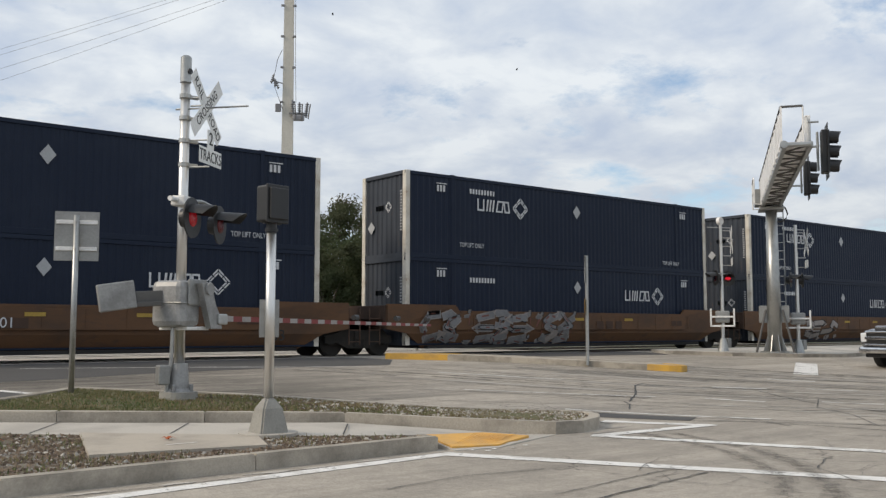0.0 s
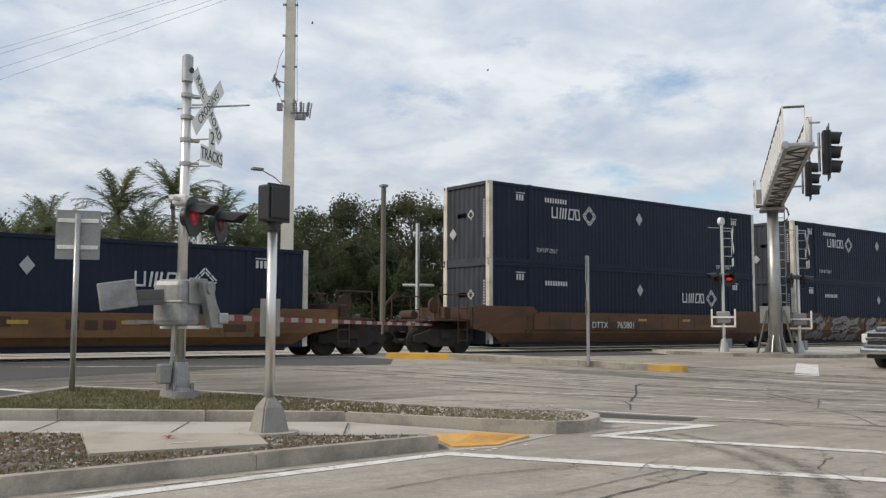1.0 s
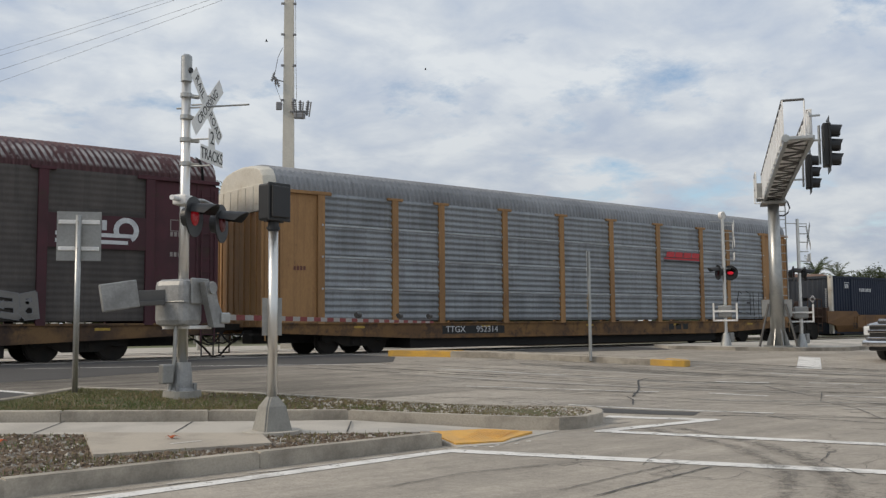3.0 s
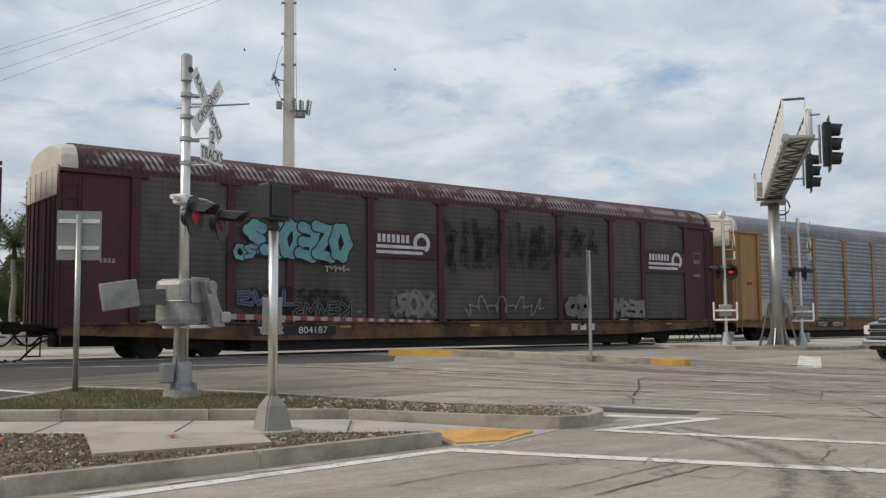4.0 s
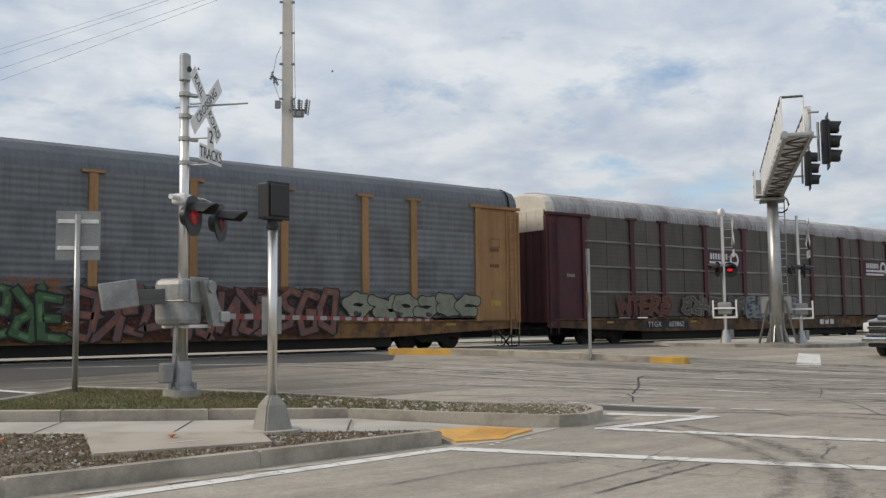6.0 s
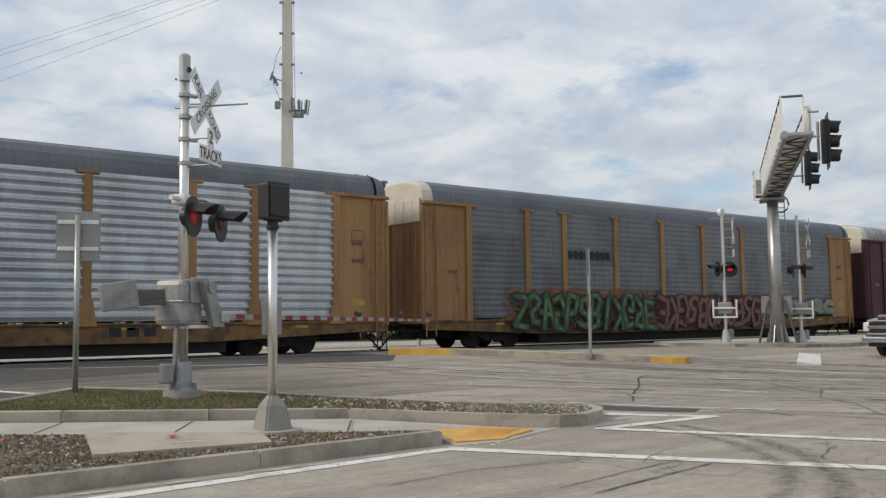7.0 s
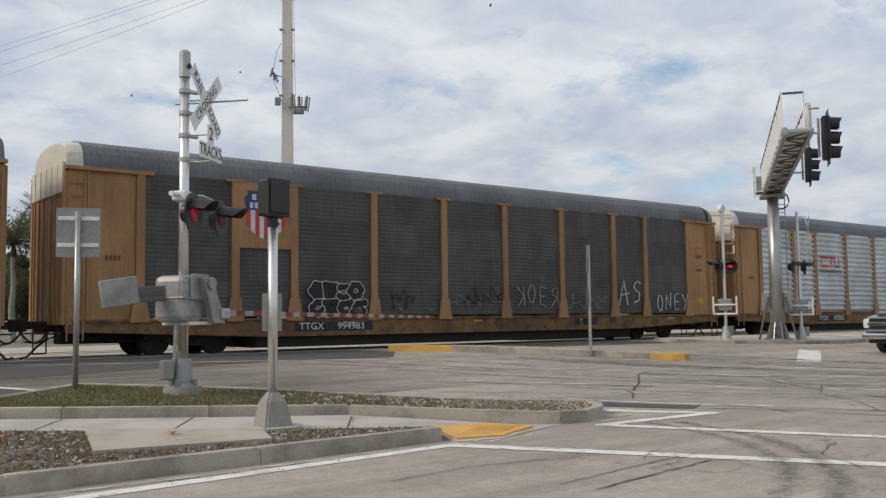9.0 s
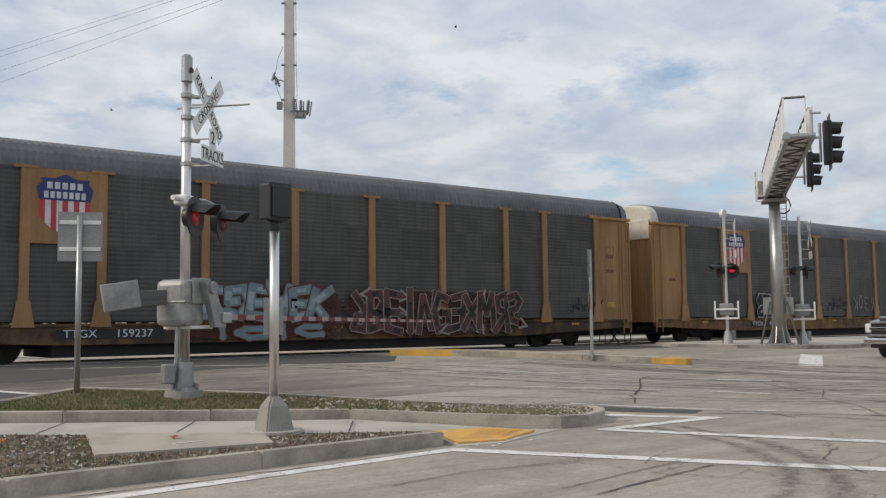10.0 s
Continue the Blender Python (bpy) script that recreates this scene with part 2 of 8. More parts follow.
M["panel_mid"] = mat("panel_grey_weathered", (0.175, 0.185, 0.192), (0.12, 0.125, 0.13), rough=0.6, metal=0.2, large=0.7, fine=22, amount=0.9, stretch=(1.2, 1, 0.6), vary=0.1, runs=((0.085, 0.085, 0.082), 0.6))
M["panel_dark"] = mat("panel_grimy_dark", (0.084, 0.081, 0.077), (0.056, 0.054, 0.051), rough=0.65, metal=0.15, large=0.7, fine=22, amount=0.9, stretch=(1.2, 1, 0.6), vary=0.1, runs=((0.045, 0.041, 0.037), 0.7))
M["panel_brown"] = mat("panel_grimy_brown", (0.092, 0.08, 0.072), (0.062, 0.054, 0.05), rough=0.7, metal=0.1, large=0.7, fine=22, amount=0.9, stretch=(1.2, 1, 0.6), vary=0.12, runs=((0.05, 0.043, 0.04), 0.7))
M["maroon"] = mat("rack_maroon", (0.072, 0.019, 0.027), (0.048, 0.015, 0.02), rough=0.7, large=0.8, fine=20, amount=0.9, rust=(0.05, 0.028, 0.02), rust_edge=(0.56, 0.7), vary=0.08, runs=((0.05, 0.02, 0.022), 0.5))
M["roof_grey"] = mat("roof_galvanised", (0.26, 0.268, 0.28), (0.18, 0.186, 0.196), rough=0.5, metal=0.3, large=0.4, fine=15, amount=0.9, vary=0.05, runs=((0.10, 0.10, 0.105), 0.5))
M["roof_dark"] = mat("roof_weathered", (0.165, 0.168, 0.178), (0.11, 0.113, 0.12), rough=0.6, metal=0.25, large=0.4, fine=15, amount=0.9, vary=0.05, runs=((0.10, 0.10, 0.105), 0.5))
M["roof_blue"] = mat("roof_slate_paint", (0.150, 0.160, 0.178), (0.105, 0.112, 0.125), rough=0.55, metal=0.2, large=0.4, fine=15, amount=0.9, vary=0.05, runs=((0.10, 0.10, 0.105), 0.5))
M["roof_pale"] = mat("roof_pale_stained", (0.40, 0.39, 0.39), (0.22, 0.2, 0.2), rough=0.7, large=0.6, fine=12, amount=0.9, stretch=(2.0, 1, 0.6), vary=0.05, runs=((0.13, 0.115, 0.115), 0.8))
M["panel_rail"] = mat("panel_rail_pale", (0.21, 0.20, 0.185), (0.13, 0.122, 0.112), rough=0.6, metal=0.2, large=1.2, amount=0.9, vary=0.1)
M["rail_zinc"] = mat("panel_rail_zinc", (0.42, 0.44, 0.455), (0.30, 0.31, 0.32), rough=0.5, metal=0.3, large=1.2, amount=0.9, vary=0.08)
M["panel_olive"] = mat("panel_smooth_grimy", (0.098, 0.088, 0.074), (0.066, 0.06, 0.052), rough=0.65, metal=0.15, large=0.6, fine=22, amount=0.9, stretch=(1.2, 1, 0.6), vary=0.1, runs=((0.055, 0.048, 0.044), 0.6))
M["cap_white"] = mat("roof_end_white", (0.60, 0.57, 0.50), (0.5, 0.46, 0.38), rough=0.7, large=2, rust=(0.3, 0.19, 0.1), rust_edge=(0.62, 0.72))
M["red_logo"] = mat("logo_red", (0.50, 0.035, 0.045), (0.42, 0.05, 0.055), rough=0.6, large=3)
M["blue_logo"] = mat("logo_blue", (0.025, 0.04, 0.15), rough=0.6)
M["plate_black"] = mat("number_plate_black", (0.02, 0.02, 0.02), rough=0.7)
for key, c in (("g_white", (0.55, 0.55, 0.54)), ("g_teal", (0.15, 0.34, 0.36)), ("g_black", (0.02, 0.02, 0.022)), ("g_green", (0.06, 0.125, 0.055)),
               ("g_orange", (0.25, 0.10, 0.065)), ("g_blue", (0.05, 0.06, 0.17)), ("g_grey", (0.20, 0.20, 0.205)),
               ("g_brown", (0.17, 0.07, 0.055)), ("g_ice", (0.30, 0.38, 0.40)), ("g_yellow", (0.45, 0.3, 0.06)), ("g_maroon", (0.10, 0.042, 0.036)), ("g_leaf", (0.12, 0.215, 0.105)), ("g_sage", (0.235, 0.25, 0.19)), ("g_slate", (0.17, 0.235, 0.26)), ("g_rust", (0.25, 0.095, 0.06)), ("g_rose", (0.165, 0.088, 0.078)), ("g_pale", (0.30, 0.27, 0.25))):
    M[key] = mat("spray_" + key[2:], c, tuple(v * 0.75 for v in c), rough=0.8, large=4, amount=0.8)
M["leaf"] = mat("tree_leaf", (0.118, 0.132, 0.075), (0.135, 0.13, 0.085), rough=0.95, large=0.35, fine=6, amount=1.0, grain=0.3, edge=(0.4, 0.62), bump=0)
M["leaf_dark"] = mat("tree_leaf_dark", (0.095, 0.118, 0.062), (0.115, 0.122, 0.072), rough=0.95, large=0.4, fine=6, amount=1.0, grain=0.3, bump=0)
M["palm"] = mat("palm_frond", (0.12, 0.145, 0.08), (0.145, 0.15, 0.09), rough=0.8, large=0.6, fine=6, amount=1.0, grain=0.2, bump=0)
for key in ("leaf", "leaf_dark", "palm"):
    leafy(M[key])
M["navy"].node_tree.nodes["Principled BSDF"].inputs["Specular IOR Level"].default_value = 0.2
M["bark"] = mat("bark_grey", (0.17, 0.15, 0.12), (0.11, 0.095, 0.08), rough=0.95, large=3, fine=20, bump=0.3)
M["palm_bark"] = mat("palm_trunk", (0.30, 0.28, 0.24), (0.2, 0.18, 0.15), rough=0.95, large=3, fine=20, bump=0.2)
M["wall_white"] = mat("stucco_white", (0.66, 0.63, 0.57), (0.56, 0.53, 0.47), rough=0.9, large=0.5)
M["wall_tan"] = mat("stucco_tan", (0.34, 0.29, 0.22), rough=0.9, large=0.5)
M["roof_tile"] = mat("roof_tile_brown", (0.16, 0.10, 0.075), (0.22, 0.15, 0.11), rough=0.9, large=1.0, fine=8)
M["glass"] = mat("dark_glass", (0.02, 0.025, 0.03), rough=0.08, bump=0)
M["car_paint"] = mat("pickup_paint_silver", (0.30, 0.30, 0.31), (0.25, 0.25, 0.26), rough=0.22, metal=0.8, bump=0)
M["chrome"] = mat("chrome", (0.75, 0.75, 0.76), rough=0.12, metal=1.0, bump=0)
M["lamp_glass"] = mat("headlamp_glass", (0.7, 0.72, 0.74), rough=0.15, bump=0)
M["rubber"] = mat("rubber", (0.02, 0.02, 0.02), rough=0.85)
M["wood"] = mat("pole_wood", (0.16, 0.145, 0.12), (0.115, 0.10, 0.085), rough=0.95, stretch=(4, 4, 0.4))
M["wire"] = mat("cable_black", (0.03, 0.03, 0.032), rough=0.6, metal=0.0)
M["ceramic"] = mat("insulator_grey", (0.24, 0.24, 0.25), rough=0.4)
M["bird"] = mat("bird_dark", (0.03, 0.03, 0.03), rough=0.9)
M["orange_leaf"] = mat("dry_leaf_orange", (0.42, 0.10, 0.03), rough=0.8)
M["tactile"] = mat("tactile_yellow", (0.70, 0.385, 0.085), (0.55, 0.33, 0.12), rough=0.75, large=3, fine=40, amount=0.8)


def road_surface():
    """Worn asphalt: mottling, wear drawn out along the lanes, open grain and fine crazing."""
    m = bpy.data.materials.new("asphalt_worn")
    m.use_nodes = True
    n, l = m.node_tree.nodes, m.node_tree.links
    b = n["Principled BSDF"]
    b.inputs["Roughness"].default_value = 0.92
    coord = n.new("ShaderNodeTexCoord")

    def noise_at(scale, detail, rough, turn=0.0, stretch=(1, 1, 1)):
        mp = n.new("ShaderNodeMapping")
        mp.inputs["Rotation"].default_value = (0, 0, turn)
        mp.inputs["Scale"].default_value = stretch
        l.new(coord.outputs["Object"], mp.inputs["Vector"])
        t = n.new("ShaderNodeTexNoise")
        t.inputs["Scale"].default_value, t.inputs["Detail"].default_value, t.inputs["Roughness"].default_value = scale, detail, rough
        l.new(mp.outputs[0], t.inputs["Vector"])
        return t.outputs["Fac"]

    def span(v, lo, hi, a, z):
        r = n.new("ShaderNodeMapRange")
        for k, w in (("From Min", lo), ("From Max", hi), ("To Min", a), ("To Max", z)):
            r.inputs[k].default_value = w
        l.new(v, r.inputs["Value"])
        return r.outputs["Result"]

    def times(a, c):
        t = n.new("ShaderNodeMath")
        t.operation = "MULTIPLY"
        l.new(a, t.inputs[0])
        l.new(c, t.inputs[1])
        return t.outputs[0]

    lane = math.atan2(0.818, 0.575)
    grain = noise_at(46, 4, 0.8)
    gain = times(span(noise_at(0.35, 6, 0.6), 0.35, 0.65, 0.86, 1.12), span(noise_at(2.2, 7, 0.65), 0.3, 0.7, 0.88, 1.12))
    gain = times(gain, span(noise_at(1.6, 6, 0.6, lane, (0.10, 1.5, 1)), 0.34, 0.66, 0.82, 1.14))
    gain = times(gain, span(grain, 0.25, 0.75, 0.62, 1.36))
    # crazing
    wob = n.new("ShaderNodeVectorMath")
    wob.operation = "ADD"
    t = n.new("ShaderNodeTexNoise")
    t.inputs["Scale"].default_value = 3.0
    l.new(coord.outputs["Object"], t.inputs["Vector"])
    sc = n.new("ShaderNodeVectorMath")
    sc.operation = "SCALE"
    sc.inputs["Scale"].default_value = 0.5
    l.new(t.outputs["Color"], sc.inputs[0])
    gain = times(gain, span(noise_at(11, 5, 0.7), 0.3, 0.7, 0.84, 1.14))
    l.new(coord.outputs["Object"], wob.inputs[0])
    l.new(sc.outputs[0], wob.inputs[1])
    vor = n.new("ShaderNodeTexVoronoi")
    vor.feature = "DISTANCE_TO_EDGE"
    vor.inputs["Scale"].default_value = 0.55
    l.new(wob.outputs[0], vor.inputs["Vector"])
    line = span(vor.outputs["Distance"], 0.002, 0.009, 1.0, 0.0)
    mask = span(noise_at(0.5, 3, 0.5), 0.52, 0.60, 0.0, 0.55)
    inv = n.new("ShaderNodeMath")
    inv.operation = "SUBTRACT"
    inv.inputs[0].default_value = 1.0
    l.new(times(line, mask), inv.inputs[1])
    gain = times(gain, inv.outputs[0])
    col = n.new("ShaderNodeVectorMath")
    col.operation = "SCALE"
    col.inputs[0].default_value = (0.352, 0.314, 0.263)
    l.new(gain, col.inputs["Scale"])
    l.new(col.outputs[0], b.inputs["Base Color"])
    bp = n.new("ShaderNodeBump")
    bp.inputs["Strength"].default_value, bp.inputs["Distance"].default_value = 0.35, 0.01
    l.new(grain, bp.inputs["Height"])
    l.new(bp.outputs[0], b.inputs["Normal"])
    return m


M["road"] = road_surface()


def worn_rib_roof():
    """Maroon roof paint worn to pale metal in groups along the ribs."""
    m = mat("roof_worn_ribs", (0.088, 0.038, 0.04), (0.06, 0.03, 0.032), rough=0.7, large=0.8, fine=14, amount=0.9)
    n, l = m.node_tree.nodes, m.node_tree.links
    b = n["Principled BSDF"]
    old = b.inputs["Base Color"].links[0].from_socket
    coord, sep = n.new("ShaderNodeTexCoord"), n.new("ShaderNodeSeparateXYZ")
    l.new(coord.outputs["Object"], sep.inputs[0])

    def op(kind, a, c):
        x = n.new("ShaderNodeMath")
        x.operation = kind
        for i, v in enumerate((a, c)):
            if isinstance(v, float):
                x.inputs[i].default_value = v
            else:
                l.new(v, x.inputs[i])
        return x.outputs[0]

    def span(v, lo, hi, a=0.0, z=1.0):
        r = n.new("ShaderNodeMapRange")
        for k, w in (("From Min", lo), ("From Max", hi), ("To Min", a), ("To Max", z)):
            r.inputs[k].default_value = w
        l.new(v, r.inputs["Value"])
        return r.outputs["Result"]

    lean = op("ADD", sep.outputs["X"], op("MULTIPLY", sep.outputs["Z"], 0.5))
    rib = span(op("PINGPONG", lean, 0.088), 0.034, 0.05)
    t = n.new("ShaderNodeTexNoise")
    t.inputs["Scale"].default_value, t.inputs["Detail"].default_value, t.inputs["Roughness"].default_value = 1.15, 7.0, 0.62
    l.new(coord.outputs["Object"], t.inputs["Vector"])
    worn = span(t.outputs["Fac"], 0.44, 0.52)
    band = op("MULTIPLY", span(sep.outputs["Z"], 5.56, 5.66), span(sep.outputs["Z"], 6.1, 5.96))
    fac = op("MULTIPLY", op("MULTIPLY", rib, worn), op("MULTIPLY", band, 0.9))
    x = n.new("ShaderNodeMix")
    x.data_type = "RGBA"
    l.new(fac, x.inputs["Factor"])
    l.new(old, x.inputs["A"])
    x.inputs["B"].default_value = (0.40, 0.38, 0.37, 1)
    l.new(x.outputs["Result"], b.inputs["Base Color"])
    return m


M["roof_rust"] = worn_rib_roof()


def film_of(name, colour, scale, most, lo=0.36, hi=0.64, turn=0.0, stretch=(1, 1, 1), fade=None):
    """A thin broken film of rubber or grime on the road, see-through where it is worn."""
    m = bpy.data.materials.new(name)
    m.use_nodes = True
    n, l = m.node_tree.nodes, m.node_tree.links
    b = n["Principled BSDF"]
    b.inputs["Base Color"].default_value, b.inputs["Roughness"].default_value = rgb(colour), 0.9
    coord, mp, t, r = n.new("ShaderNodeTexCoord"), n.new("ShaderNodeMapping"), n.new("ShaderNodeTexNoise"), n.new("ShaderNodeMapRange")
    mp.inputs["Rotation"].default_value, mp.inputs["Scale"].default_value = (0, 0, turn), stretch
    l.new(coord.outputs["Object"], mp.inputs["Vector"])
    t.inputs["Scale"].default_value, t.inputs["Detail"].default_value, t.inputs["Roughness"].default_value = scale, 8.0, 0.72
    l.new(mp.outputs[0], t.inputs["Vector"])
    for k, w in (("From Min", lo), ("From Max", hi), ("To Min", 0.0), ("To Max", most)):
        r.inputs[k].default_value = w
    l.new(t.outputs["Fac"], r.inputs["Value"])
    alpha = r.outputs["Result"]
    if fade:
        sep, f, x = n.new("ShaderNodeSeparateXYZ"), n.new("ShaderNodeMapRange"), n.new("ShaderNodeMath")
        l.new(coord.outputs["Object"], sep.inputs[0])
        l.new(sep.outputs["X"], f.inputs["Value"])
        for k, w in (("From Min", fade[0]), ("From Max", fade[1]), ("To Min", 1.0), ("To Max", 0.0)):
            f.inputs[k].default_value = w
        x.operation = "MULTIPLY"
        l.new(alpha, x.inputs[0])
        l.new(f.outputs["Result"], x.inputs[1])
        alpha = x.outputs[0]
    l.new(alpha, b.inputs["Alpha"])
    return m


M["rubber_film"] = film_of("rubber_film", (0.09, 0.082, 0.074), 7.0, 0.19)
M["line_film"] = film_of("line_film", (0.075, 0.068, 0.06), 2.5, 0.6, 0.36, 0.66)
M["haze_black"] = film_of("spray_haze_black", (0.012, 0.012, 0.012), 3.0, 0.85, 0.38, 0.62)
M["haze_red"] = film_of("spray_haze_red", (0.075, 0.024, 0.018), 2.6, 0.9, 0.34, 0.58)
M["haze_orange"] = film_of("spray_haze_orange", (0.26, 0.10, 0.035), 2.6, 0.85, 0.40, 0.62)
M["haze_pale"] = film_of("spray_haze_pale", (0.26, 0.25, 0.23), 4.0, 0.7, 0.42, 0.66)
M["grime_film"] = film_of("grime_film", (0.115, 0.105, 0.092), 1.5, 0.75, 0.28, 0.68, math.atan2(0.5, 0.87), (0.16, 1.6, 1), (6.5, 13.0))

# ---- mesh helpers ----


def link_mesh(name, bm, material, smooth=False):
    me = bpy.data.meshes.new(name)
    bm.normal_update()
    bm.to_mesh(me)
    bm.free()
    for mm in (material if isinstance(material, (list, tuple)) else [material]):
        me.materials.append(mm)
    if smooth:
        me.polygons.foreach_set("use_smooth", [True] * len(me.polygons))
    return me


def part(name, bm, material, parent, label="", smooth=False, m=None):
    """One mesh object under a thing or a part. bm may be a finished mesh, shared by alike parts."""
    me = bm if isinstance(bm, bpy.types.Mesh) else link_mesh(name, bm, material, smooth)
    ob = new(name, me)
    ob.parent = parent
    if m is not None:
        ob.matrix_basis = m
    return tagged(ob, label=label)


def thing(name, label, category, group="", m=None, kind=""):
    ob = new(name)
    ob.empty_display_size = 0.2
    if m is not None:
        ob.matrix_basis = m
    return tagged(ob, label, category, group, kind)


def solid(name, bm, material, label, category="", group="", kind="", smooth=False):
    return tagged(new(name, link_mesh(name, bm, material, smooth)), label, category, group, kind)


def box(bm, x0, x1, y0, y1, z0, z1, bevel=0.0):
    r = bmesh.ops.create_cube(bm, size=1.0)
    for v in r["verts"]:
        v.co = Vector((x0 if v.co.x < 0 else x1, y0 if v.co.y < 0 else y1, z0 if v.co.z < 0 else z1))
    if bevel:
        es = list({e for v in r["verts"] for e in v.link_edges})
        bmesh.ops.bevel(bm, geom=es, offset=bevel, segments=2, affect="EDGES", profile=0.5)
    return r["verts"]


def boxed(*a, bevel=0.0):
    bm = bmesh.new()
    box(bm, *a, bevel=bevel)
    return bm


def tube(bm, a, b, r0, r1=None, n=12):
    a, b = Vector(a), Vector(b)
    d = b - a
    r = bmesh.ops.create_cone(bm, cap_ends=True, segments=n, radius1=r0, radius2=r0 if r1 is None else r1, depth=d.length)
    m = Matrix.Translation((a + b) / 2) @ d.to_track_quat("Z", "Y").to_matrix().to_4x4()
    bmesh.ops.transform(bm, matrix=m, verts=r["verts"])
    return r["verts"]


def tubed(a, b, r0, r1=None, n=12):
    bm = bmesh.new()
    tube(bm, a, b, r0, r1, n)
    return bm


def prism(bm, pts, axis, lo, hi):
    """A polygon given in the two other axes, drawn out along axis."""
    def at(p, w):
        return {"x": (w, p[0], p[1]), "y": (p[0], w, p[1]), "z": (p[0], p[1], w)}[axis]
    a = [bm.verts.new(at(p, lo)) for p in pts]
    b = [bm.verts.new(at(p, hi)) for p in pts]
    k = len(pts)
    fs = [bm.faces.new(a), bm.faces.new(b[::-1])]
    for i in range(k):
        fs.append(bm.faces.new((a[i], b[i], b[(i + 1) % k], a[(i + 1) % k])))
    bmesh.ops.recalc_face_normals(bm, faces=fs)
    return a + b


def prismed(pts, axis, lo, hi):
    bm = bmesh.new()
    prism(bm, pts, axis, lo, hi)
    return bm


def pipe(bm, pts, r, n=6):
    """A round bar bent along a line of points."""
    pts, last = [Vector(p) for p in pts], None
    for i, p in enumerate(pts):
        d = (pts[min(i + 1, len(pts) - 1)] - pts[max(i - 1, 0)]).normalized()
        u = d.cross(Vector((0.31, 0.17, 0.93))).normalized()
        v = d.cross(u)
        ring = [bm.verts.new(p + (u * math.cos(2 * math.pi * k / n) + v * math.sin(2 * math.pi * k / n)) * r) for k in range(n)]
        if last:
            for k in range(n):
                bm.faces.new((last[k - 1], last[k], ring[k], ring[k - 1]))
        else:
            bm.faces.new(ring[::-1])
        last = ring
    bm.faces.new(last)


def lettering(text, size, material, name="lettering", spacing=1.0, depth=0.002, squash=1.0):
    """Built-in font as a mesh, in the xz plane facing -y, centred."""
    cu = bpy.data.curves.new(name, "FONT")
    cu.body, cu.size, cu.align_x, cu.align_y, cu.extrude, cu.space_character = text, size, "CENTER", "CENTER", depth, spacing
    tmp = bpy.data.objects.new(name, cu)
    me = bpy.data.meshes.new_from_object(tmp)
    bpy.data.objects.remove(tmp)
    me.transform(Matrix.Rotation(radians(90), 4, "X") @ Matrix.Diagonal((squash, 1, 1, 1)))
    me.materials.clear()
    me.materials.append(material)
    return me


def letters(parent, text, size, material, x, y, z, name="lettering", squash=1.0, spacing=1.0):
    return part(name, lettering(text, size, material, name, spacing, squash=squash), None, parent, m=pose(x, y, z))

# ---- ground ----
STEP = 0.75


def rise_at(y):
    t = min(max((y - 9) / 13, 0), 1)
    return 0.5 * t * t * (3 - 2 * t)


def ground_z(y):
    """The ground climbs gently to the railway; straight between lines STEP apart."""
    k = math.floor(y / STEP)
    f = y / STEP - k
    return rise_at(k * STEP) * (1 - f) + rise_at((k + 1) * STEP) * f


def sheet(pts, top, skirt=0.0):
    """A polygon in plan laid on the ground, raised by top (a number or a function of x and y)."""
    bm = bmesh.new()
    bm.faces.new([bm.verts.new((p[0], p[1], 0)) for p in pts])
    lo, hi = min(p[1] for p in pts), max(p[1] for p in pts)
    for k in range(math.floor(lo / STEP) + 1, math.ceil(hi / STEP)):
        bmesh.ops.bisect_plane(bm, geom=bm.verts[:] + bm.edges[:] + bm.faces[:], plane_co=(0, k * STEP, 0), plane_no=(0, 1, 0))
    bmesh.ops.recalc_face_normals(bm, faces=bm.faces[:])
    if sum(f.normal.z for f in bm.faces) < 0:
        bmesh.ops.reverse_faces(bm, faces=bm.faces[:])
    rim = [e for e in bm.edges if e.is_boundary]
    for v in bm.verts:
        v.co.z = ground_z(v.co.y) + (top(v.co.x, v.co.y) if callable(top) else top)
    if skirt:
        low = bmesh.ops.extrude_edge_only(bm, edges=rim)["geom"]
        for v in low:
            if isinstance(v, bmesh.types.BMVert):
                v.co.z -= skirt
        bmesh.ops.recalc_face_normals(bm, faces=bm.faces[:])
    bmesh.ops.triangulate(bm, faces=bm.faces[:])
    return bm


def grid_sheet(xs, ys, z):
    bm = bmesh.new()
    vs = [[bm.verts.new((x, y, z(x, y))) for x in xs] for y in ys]
    for r0, r1 in zip(vs, vs[1:]):
        for i in range(len(xs) - 1):
            bm.faces.new((r0[i], r0[i + 1], r1[i + 1], r1[i]))
    return bm


ground = solid("ground", grid_sheet([-3000, -400, -60, 0, 60, 400, 3000], [-3000, -300, -40] + [k * STEP for k in range(8, 34)] + [60, 200, 600, 3000],
               lambda x, y: ground_z(y) - 0.05 if y < 40 else 0.45), M["dirt"], "flat sandy ground with thin grass", "ground", kind="structure")
road = solid("road", grid_sheet([-60, -20, 0, 10, 20, 30, 45, 70, 120], [-40, -10] + [k * STEP for k in range(0, 33)],
             lambda x, y: ground_z(y)), M["road"], "worn pale grey asphalt road intersection before the railway", "road", kind="structure")


def strip(a, b, w, h=0.0058):
    a, b = Vector(a), Vector(b)
    n = (b - a).normalized()
    n = Vector((-n.y, n.x)) * (w / 2)
    return sheet([a - n, b - n, b + n, a + n], h)


import itertools

layer = itertools.cycle((0.0, 0.0008, 0.0016, 0.0024))


